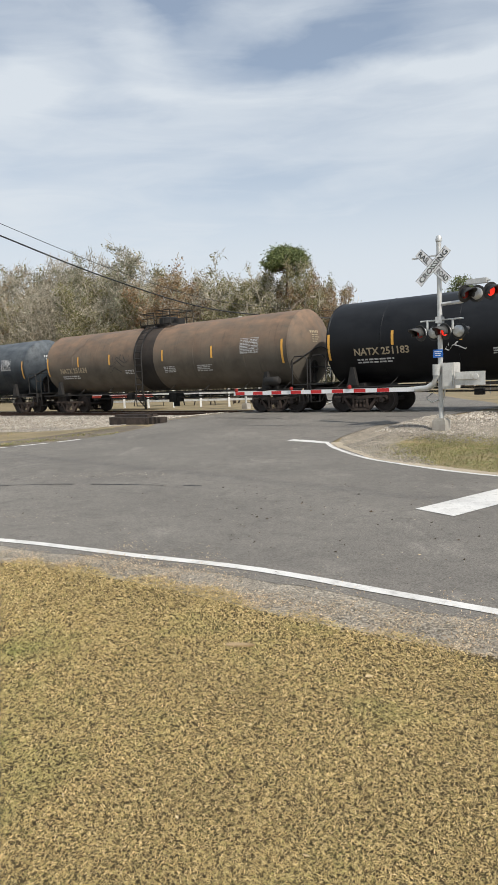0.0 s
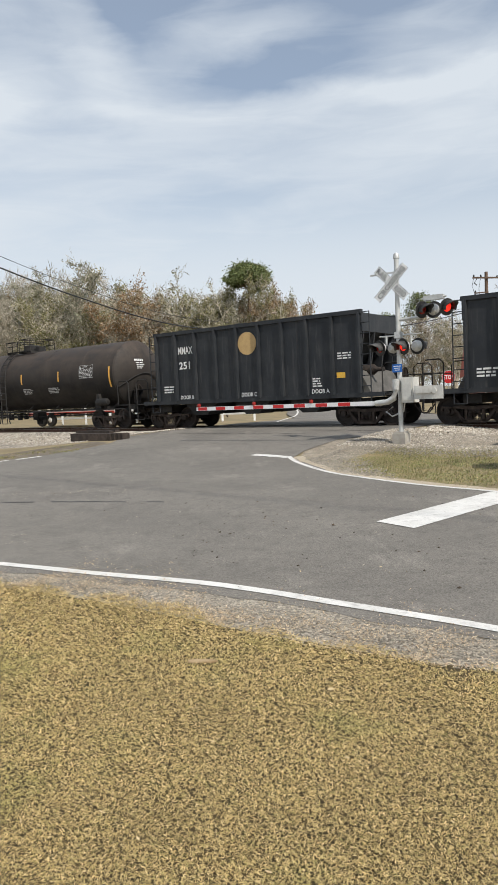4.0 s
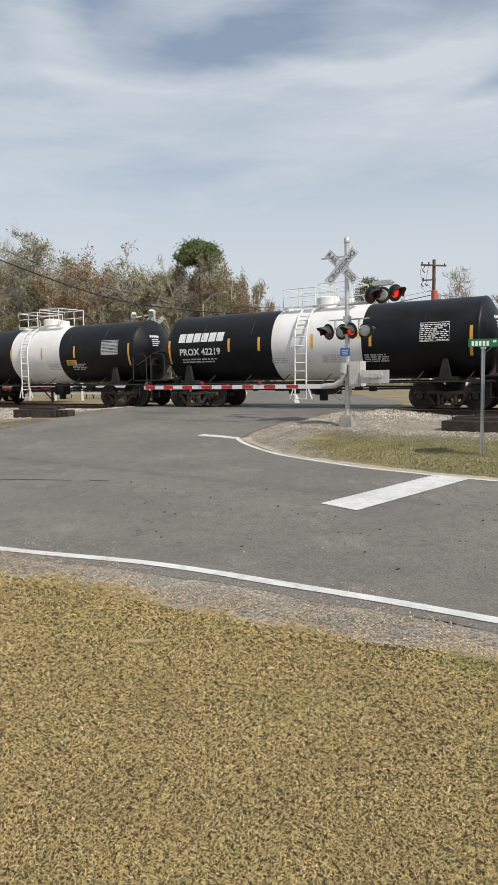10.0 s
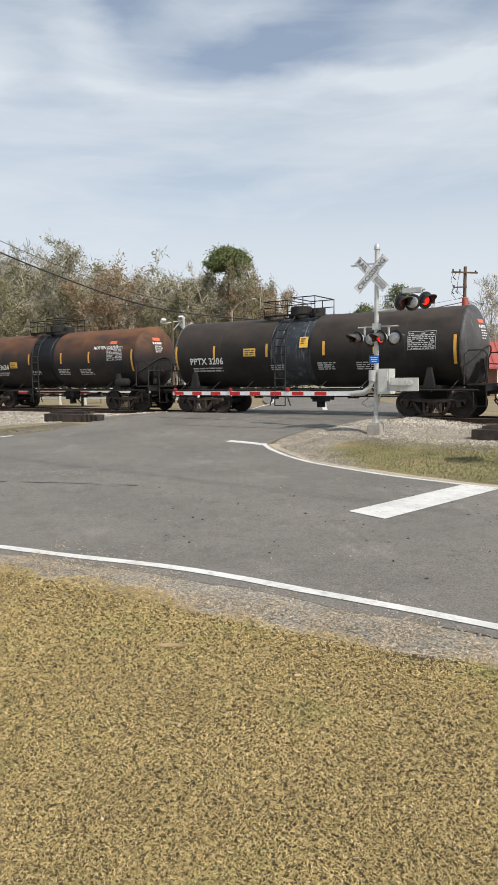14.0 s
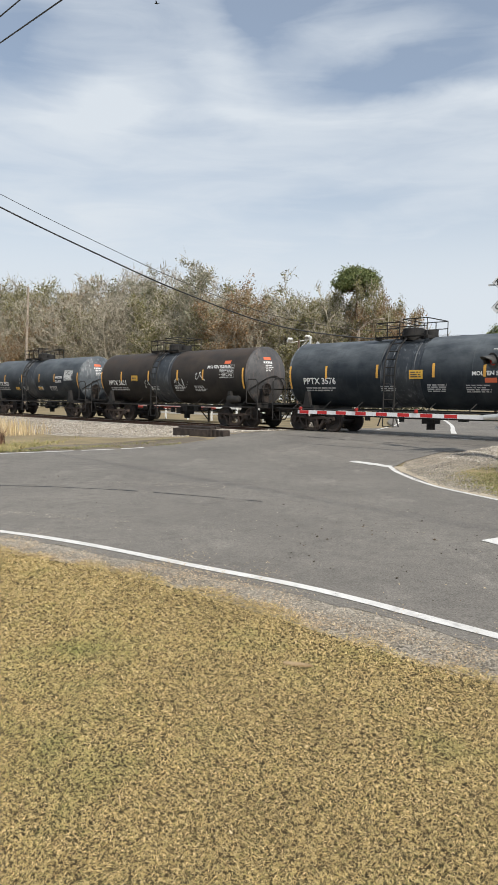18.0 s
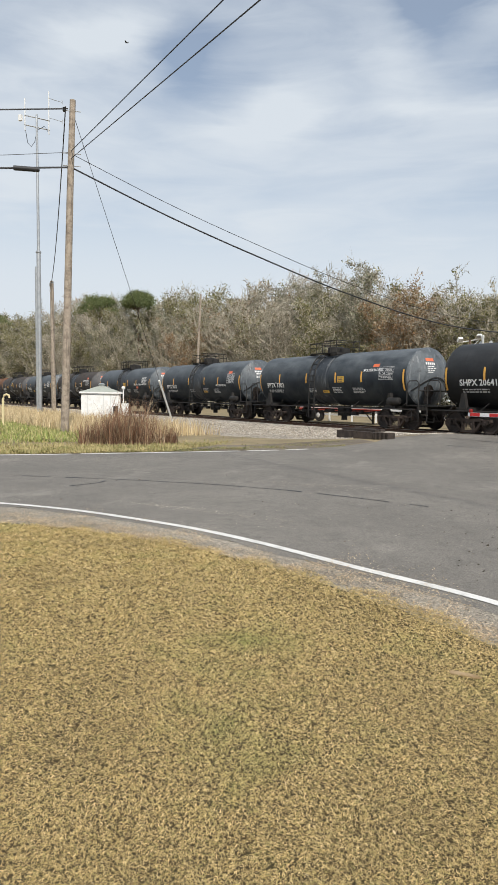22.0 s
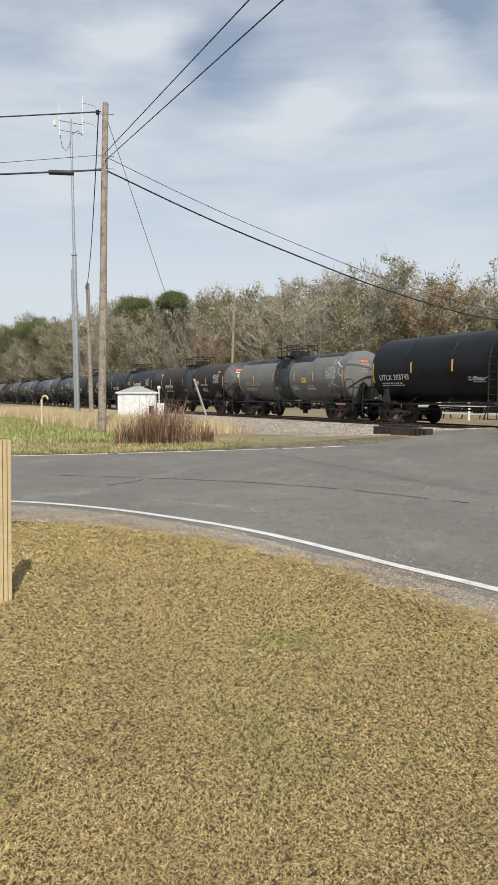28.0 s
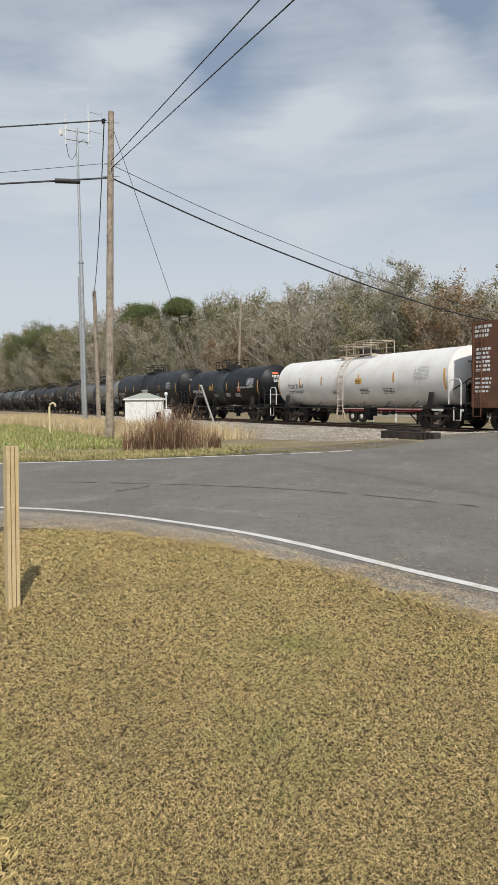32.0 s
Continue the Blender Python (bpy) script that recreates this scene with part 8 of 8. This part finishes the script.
def along(pts, f):
    k = min(len(pts) - 2, int(f * (len(pts) - 1)))
    g = f * (len(pts) - 1) - k
    return pts[k].lerp(pts[k + 1], g), (pts[k + 1] - pts[k]).normalized()


def twig_mesh(name, ends, rng, per, length, width, material):
    """Fine twigs fanned out from the limbs' ends."""
    p = np.array([e[0][:] for e in ends]).repeat(per, 0)
    d = np.array([e[1][:] for e in ends]).repeat(per, 0)
    n = len(p)
    p = p + rng.normal(0, 0.16, (n, 3))
    d = d + rng.normal(0, 0.8, (n, 3))
    d[:, 2] += 0.08
    d /= np.linalg.norm(d, axis=1)[:, None]
    l = length * rng.uniform(0.5, 1.3, n)[:, None]
    side = np.cross(d, rng.normal(0, 1, (n, 3)))
    side /= np.linalg.norm(side, axis=1)[:, None]
    w = width * rng.uniform(0.6, 1.3, n)[:, None]
    bend = rng.normal(0, 0.18, (n, 3))
    v = np.stack([p - side * w, p + side * w, p + d * l * 0.55 + bend * 0.4 + side * w * 0.7, p + d * l + bend], 1)
    f = np.array([(0, 1, 2), (0, 2, 3)])
    return fast_mesh(name, v.reshape(-1, 3), (f[None] + 4 * np.arange(n)[:, None, None]).reshape(-1, 3), material)


def leaf_mesh(name, centres, rng, per, spread, size, material):
    """Small leaves scattered round centres, each a bent pair of faces."""
    p = np.repeat(centres, per, 0)
    n = len(p)
    p = p + rng.normal(0, 1, (n, 3)) * spread
    a = rng.normal(0, 1, (n, 3))
    a /= np.linalg.norm(a, axis=1)[:, None]
    b = np.cross(a, rng.normal(0, 1, (n, 3)))
    b /= np.linalg.norm(b, axis=1)[:, None]
    s = size * rng.uniform(0.5, 1.4, n)[:, None]
    v = np.stack([p - a * s, p + b * s * 0.5, p + a * s, p - b * s * 0.5], 1)
    f = np.array([(0, 1, 2), (0, 2, 3)])
    return fast_mesh(name, v.reshape(-1, 3), (f[None] + 4 * np.arange(n)[:, None, None]).reshape(-1, 3), material)


def broad_tree(seed, tall, leaves, leaf_mat, label, per_leaf=9, twig_per=3, trunk_r=0.18, m=None, group="trees of the wood", twig=0.75, stems=4, wide=0.3, clump=0.26, leaf=0.115, low=0.08, fine=0.019):
    """A winter tree: crooked stems that run right up, rising limbs all along them, branches on the limbs, and twigs."""
    rnd = random.Random(seed)
    rng = np.random.default_rng(seed)
    ob = thing("tree", label, "tree", m or pose(0, 0, 0), group)
    sh, ends = Shape(), []
    fork = tall * rnd.uniform(0.14, 0.3)
    foot, up0 = bent(rnd, Vector((0, 0, -0.3)), Vector((0, 0, 1)), fork + 0.3, 3, 0.1, 0.05)
    sh.tube(foot, trunk_r, 6, trunk_r * 0.75, caps=False)
    for stem in range(stems):
        a = 6.283 * stem / stems + rnd.uniform(-0.6, 0.6)
        lean = (0.08 if stem == 0 else rnd.uniform(0.22, 0.5)) * wide / 0.3
        d = Vector((lean * math.cos(a), lean * math.sin(a), 1)).normalized()
        reach = (tall * (0.93 if stem == 0 else rnd.uniform(0.86, 1.02)) - fork)
        pts, top = bent(rnd, foot[-1] if stem == 0 else along(foot, rnd.uniform(0.55, 1.0))[0], d, reach, 7, 0.13, 0.1)
        sh.tube(pts, trunk_r * 0.55, 5, 0.02, caps=False)
        ends.append((pts[-1], top))
        n = 13
        for k in range(n):
            f = low + (0.98 - low) * (k + rnd.random()) / n
            base, up = along(pts, f)
            a = rnd.uniform(0, 6.283)
            dd = (up * 0.8 + Vector((math.cos(a), math.sin(a), rnd.uniform(-0.15, 0.2))) * rnd.uniform(0.7, 1.4)).normalized()
            l = tall * wide * (0.9 - 0.42 * f) * rnd.uniform(0.55, 1.05)
            r = 0.024 + 0.035 * (1 - f)
            limb, ld = bent(rnd, base, dd, l, 4, 0.24, 0.08)
            sh.tube(limb, r, 4, 0.018, caps=False)
            ends.append((limb[-1], ld))
            for q in range(rnd.randint(4, 5)):
                b2, u2 = along(limb, rnd.uniform(0.2, 1.0))
                side = Vector((rnd.uniform(-1, 1), rnd.uniform(-1, 1), rnd.uniform(-0.3, 0.8)))
                br, bd = bent(rnd, b2, (u2 * 0.7 + side * 0.75).normalized(), l * rnd.uniform(0.25, 0.55), 2, 0.22, 0.15)
                sh.tube(br, r * 0.5 + 0.009, 3, 0.013, caps=False)
                ends.append((br[-1], bd))
                ends.append((br[1], bd))
    hi = max(e[0].z for e in ends) / tall
    sh.v = [(a, b, c / hi if c > 0 else c) for a, b, c in sh.v]
    ends = [(Vector((e.x, e.y, e.z / hi)), q) for e, q in ends]
    part("trunk", sh, M_BARK, ob)
    part("branchwork", twig_mesh("branchwork", ends, rng, twig_per, twig, fine, M_BARETWIG), None, ob)
    if leaves:
        c = np.array([e[0][:] for e in ends])
        c = c[rng.random(len(c)) < leaves]
        part("crown", leaf_mesh("crown", c, rng, per_leaf, clump, leaf, leaf_mat), None, ob, "thin winter leaves")
    ob["tall"] = tall
    return ob


def pine(seed, tall, crown_r, m, label, depth=0.5, mat=None, per=300):
    """A pine: bare crooked stem under a broad dome of separate needle clumps."""
    rnd = random.Random(seed)
    rng = np.random.default_rng(seed)
    ob = thing("pine_tree", label, "pine tree", m, "pine trees")
    sh = Shape()
    h = crown_r * 2 * depth
    stem = [Vector((0, 0, -0.3)), Vector((0.15, 0.05, tall * 0.4)), Vector((-0.05, 0.1, tall * 0.75)), Vector((0.05, 0.0, tall - 0.4))]
    sh.tube(stem, 0.22, 8, 0.06)
    clumps, sizes = [], []
    for k in range(46):
        a = 2.39996 * k + rnd.uniform(-0.4, 0.4)
        f = math.sqrt((k + 0.5) / 46)
        rr = crown_r * f * rnd.uniform(0.82, 1.06) * (0.94 + 0.12 * math.sin(3 * a + seed))
        dome = math.sqrt(max(0.0, 1 - min(1.0, f) ** 2))
        z = tall - h + h * dome * rnd.uniform(0.86, 1.02) + rnd.uniform(-0.15, 0.12) * h
        if k % 5 == 0:
            z -= h * rnd.uniform(0.25, 0.6) * dome
        tip = Vector((rr * math.cos(a), rr * math.sin(a), z))
        root = Vector((0, 0, tall - h * 1.25 + 0.35 * (z - tall + h)))
        sh.tube([root, root.lerp(tip, 0.6) - Vector((0, 0, 0.12 * h)), tip], 0.05, 4, 0.015, caps=False)
        clumps.append(tip)
        sizes.append(crown_r * rnd.uniform(0.15, 0.22))
    part("trunk", sh, M_PINEBARK, ob)
    c = np.array([p[:] for p in clumps]).repeat(per, 0)
    sp = np.array(sizes).repeat(per)[:, None] * np.array([1.0, 1.0, 0.55])
    c = c + rng.normal(0, 1, c.shape) * sp
    part("crown", leaf_mesh("crown", c, rng, 1, 0.02, 0.10, mat or M_NEEDLE), None, ob, "clumps of green needles")
    return ob


def woods():
    kinds = [
        broad_tree(11, 14.0, 0.5, M_LEAFOLIVE, "grey winter tree with a few olive leaves", 8, m=pose(-6.3, 69.5, 0)),
        broad_tree(12, 14.4, 0.95, M_LEAFRED, "rounded tree with russet winter leaves", 24, m=pose(-10.8, 70.6, 0), wide=0.36, clump=0.34),
        broad_tree(13, 14.0, 0.0, None, "bare leafless grey winter tree", m=pose(-28, 81, 0), twig_per=4, wide=0.27),
        broad_tree(14, 17.0, 0.8, M_LEAFGREY, "tall winter tree with thin grey green leaves", 14, m=pose(-19.4, 75.6, 0), clump=0.2, wide=0.26),
        broad_tree(15, 13.0, 0.8, M_LEAFOLIVE, "olive-leaved rounded winter tree", 18, m=pose(-2.6, 68.5, 0), wide=0.34),
        broad_tree(16, 14.0, 0.3, M_LEAFRED, "tall bare tree with a few brown leaves", 5, m=pose(-31.4, 83, 0), twig_per=4, stems=5, wide=0.3),
    ]
    rnd = random.Random(21)
    a, b = Vector((6.0, 62.5, 0)), Vector((-150, 142, 0))
    d = (b - a)
    out = Vector((d.y, -d.x, 0)).normalized()
    if out.y < 0:
        out = -out
    for row in range(4):
        n = (50, 44, 40, 36)[row]
        for k in range(n):
            f = (k + rnd.uniform(0.1, 0.9)) / n
            f = 0.035 + 0.965 * f ** 1.2
            p = a + d * f + out * (row * 3.8 + rnd.uniform(-1.4, 1.4))
            pick = rnd.choices(range(6), (4.8, 0.25, 4.8, 1.3, 5.0, 3.2))[0]
            top = float(np.interp(f, (0, 0.03, 0.08, 0.14, 0.25, 0.4, 0.6, 0.86, 1.0), (10.8, 12.0, 13.3, 14.8, 17.3, 18.0, 19.2, 20.5, 21.0)))
            s = top * rnd.uniform(0.86, 1.08) * (0.78, 0.92, 1.03, 1.06)[row] / kinds[pick]["tall"]
            ob = copy_thing(kinds[pick], Matrix.Translation(p + Vector((0, 0, 0.05))) @ pose(0, 0, 0, 0, 0, rnd.uniform(0, 360)))
            w = rnd.uniform(0.85, 1.1) * max(0.85, s) * (0.72 if f < 0.06 else 1.0)
            ob.scale = (w, w, s)
    # the round trees that end the wood by the street
    for x, y, top, w, kind, turn in ((3.3, 64.8, 12.4, 0.6, 1, 70), (0.6, 66.6, 12.6, 0.7, 0, 150), (4.3, 66.5, 11.4, 0.55, 4, 20), (1.9, 64.2, 12.7, 0.62, 4, 200), (-1.2, 65.6, 12.3, 0.7, 0, 310), (5.0, 65.2, 10.2, 0.5, 1, 260)):
        ob = copy_thing(kinds[kind], pose(x, y, 0.05, 0, 0, turn))
        ob.scale = (w, w, top / kinds[kind]["tall"])
    broad_tree(17, 15.3, 0.0, None, "bare leafless tree behind the red roof", 0, 5, 0.17, pose(31.0, 57.0, 0.1, 0, 0, 40), "trees beyond the street", 0.6, 5, 0.17, low=0.15, fine=0.009)
    broad_tree(18, 12.2, 0.0, None, "small bare tree with a fan of fine branches", 0, 4, 0.15, pose(28.2, 69.5, 0.1), "trees beyond the street", 0.6, 4, 0.26, low=0.1, fine=0.01)
    # right of the street
    for k, (x, y, s, kind) in enumerate(((34.5, 66, 0.42, 4), (24, 74, 0.62, 0), (30, 76, 0.6, 0), (37, 76, 0.6, 3), (41, 74, 0.6, 4), (20.2, 80, 0.66, 2), (22.2, 77, 0.72, 0), (16, 92, 0.42, 2), (11.5, 98, 0.4, 2), (48, 68, 0.6, 0), (26.5, 80, 0.66, 2), (24.6, 78, 0.66, 5), (17.5, 74, 0.6, 0), (19.0, 73, 0.66, 5), (21.0, 74.5, 0.7, 2), (16.4, 76, 0.56, 4), (22.8, 72.5, 0.64, 0))):
        ob = copy_thing(kinds[kind], pose(x, y, 0.1, 0, 0, 40 * k))
        ob.scale = (s, s, s)
    pine(31, 14.0, 2.05, pose(0.9, 65.8, 0), "tall pine with a broad domed green crown", 0.44, per=480)
    pine(32, 12.0, 1.9, pose(20.4, 77.0, 0), "thin dark pine beyond the crossing", 0.75, per=75)
    pine(33, 9.9, 1.5, pose(16.6, 77.6, 0), "thin dark pine beyond the crossing", 0.75, per=70)
    pine(34, 19.2, 3.3, pose(-69.8, 101.5, -0.3), "broad green pine crown above the wood", 0.45, per=420)
    pine(35, 18.3, 2.6, pose(-58.3, 95.6, 0), "broad brown-green pine crown above the wood", 0.42, per=420)
    pine(36, 20.0, 4.2, pose(-112, 122, 0), "dark pine at the far end of the wood", 0.8)
    pine(37, 19.0, 4.2, pose(-128, 131, 0), "dark pine at the far end of the wood", 0.8)
    # the undergrowth that closes the wood, its leaves coloured as the shade inside
    rng = np.random.default_rng(9)
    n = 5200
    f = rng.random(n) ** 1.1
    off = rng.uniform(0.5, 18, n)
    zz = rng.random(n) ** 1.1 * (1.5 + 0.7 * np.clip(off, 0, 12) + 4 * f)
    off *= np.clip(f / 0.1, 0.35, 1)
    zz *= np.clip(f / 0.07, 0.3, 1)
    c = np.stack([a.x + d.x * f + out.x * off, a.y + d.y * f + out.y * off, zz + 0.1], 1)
    tagged(new("undergrowth", leaf_mesh("undergrowth", c, rng, 16, np.array([0.8, 0.8, 0.6]), 0.14, M_SHADELEAF)), "tangled undergrowth in the wood, coloured dark for its deep shade", "undergrowth", kind="stuff")
    n = 3000
    f = rng.random(n) ** 1.1
    off = rng.uniform(-1.0, 12, n)
    ends = [(Vector((a.x + d.x * q + out.x * o, a.y + d.y * q + out.y * o, z)), Vector((0, 0, 1))) for q, o, z in zip(f, off, rng.uniform(0.2, 8.5, n))]
    tagged(new("brushwood", twig_mesh("brushwood", ends, rng, 5, 1.6, 0.022, M_BARETWIG)), "grey brushwood and saplings between the trunks", "brushwood", kind="stuff")
    # the far woods round the horizon
    n = 1000
    ang = rng.uniform(radians(-75), radians(50), n)
    r = rng.uniform(230, 300, n)
    c = np.stack([r * np.sin(ang), r * np.cos(ang), rng.random(n) ** 1.1 * 7.5], 1)
    keep = (N_X * c[:, 0] + N_Y * c[:, 1]) > 60
    tagged(new("far_woods", leaf_mesh("far_woods", c[keep], rng, 120, np.array([5.0, 5.0, 1.3]), 0.24, M_LEAFGREY)), "distant grey green woods on the horizon", "woods", kind="stuff")


woods()


def bird():
    """A small dark bird that glides over the wood."""
    ob = thing("bird", "small dark bird gliding high over the wood", "bird")
    part("body", Shape().lathe([(-0.17, 0.0001), (-0.14, 0.03), (-0.05, 0.055), (0.06, 0.05), (0.12, 0.032), (0.17, 0.03), (0.2, 0.0001)], (0, 0, 0), "x", 10), M_BLACK, ob)
    for s in (-1, 1):
        part("wing", Shape().prism([(0.07, s * 0.04), (0.03, s * 0.3), (-0.04, s * 0.32), (-0.08, s * 0.2), (-0.07, s * 0.04)], -0.008, 0.008, "z"), M_BLACK, ob, m=pose(0, 0, 0.01, s * 14, 0, 0))
    part("tail", Shape().prism([(-0.13, -0.02), (-0.27, -0.06), (-0.27, 0.06), (-0.13, 0.02)], -0.006, 0.006, "z"), M_BLACK, ob)
    ob.scale = (1.3, 1.3, 1.3)
    return ob


BIRD = bird()


def motions():
    walk(BIRD, [(t, pose(1.7 * (59.6 - 4.1 * t), 1.7 * (53.0 - 0.22 * t), 50.0 + 3.2 * max(0.0, 16.5 - t), 0, 0, 183)) for t in (0.0, 5.0, 10.0, 15.0, 18.0, 21.0, 24.0, 28.0, 32.0)])
    for car, x in CARS:
        walk(car, [(t, on_track(x - CAR_SPEED * t, TRACK_V, RAIL_Z)) for t in (0.0, 8.0, 16.0, 24.0, 32.0)])
    step = 2 / FPS
    turn = -math.degrees(CAR_SPEED * step / 0.457)
    rows = {}
    for k in (-0.89, 0.89):
        rows[k] = [(i * step, pose(k, 0, 0.457, 0, turn * i, 0)) for i in range(481)]
    for wheel, k in WHEELS:
        walk(wheel, rows[k])


motions()
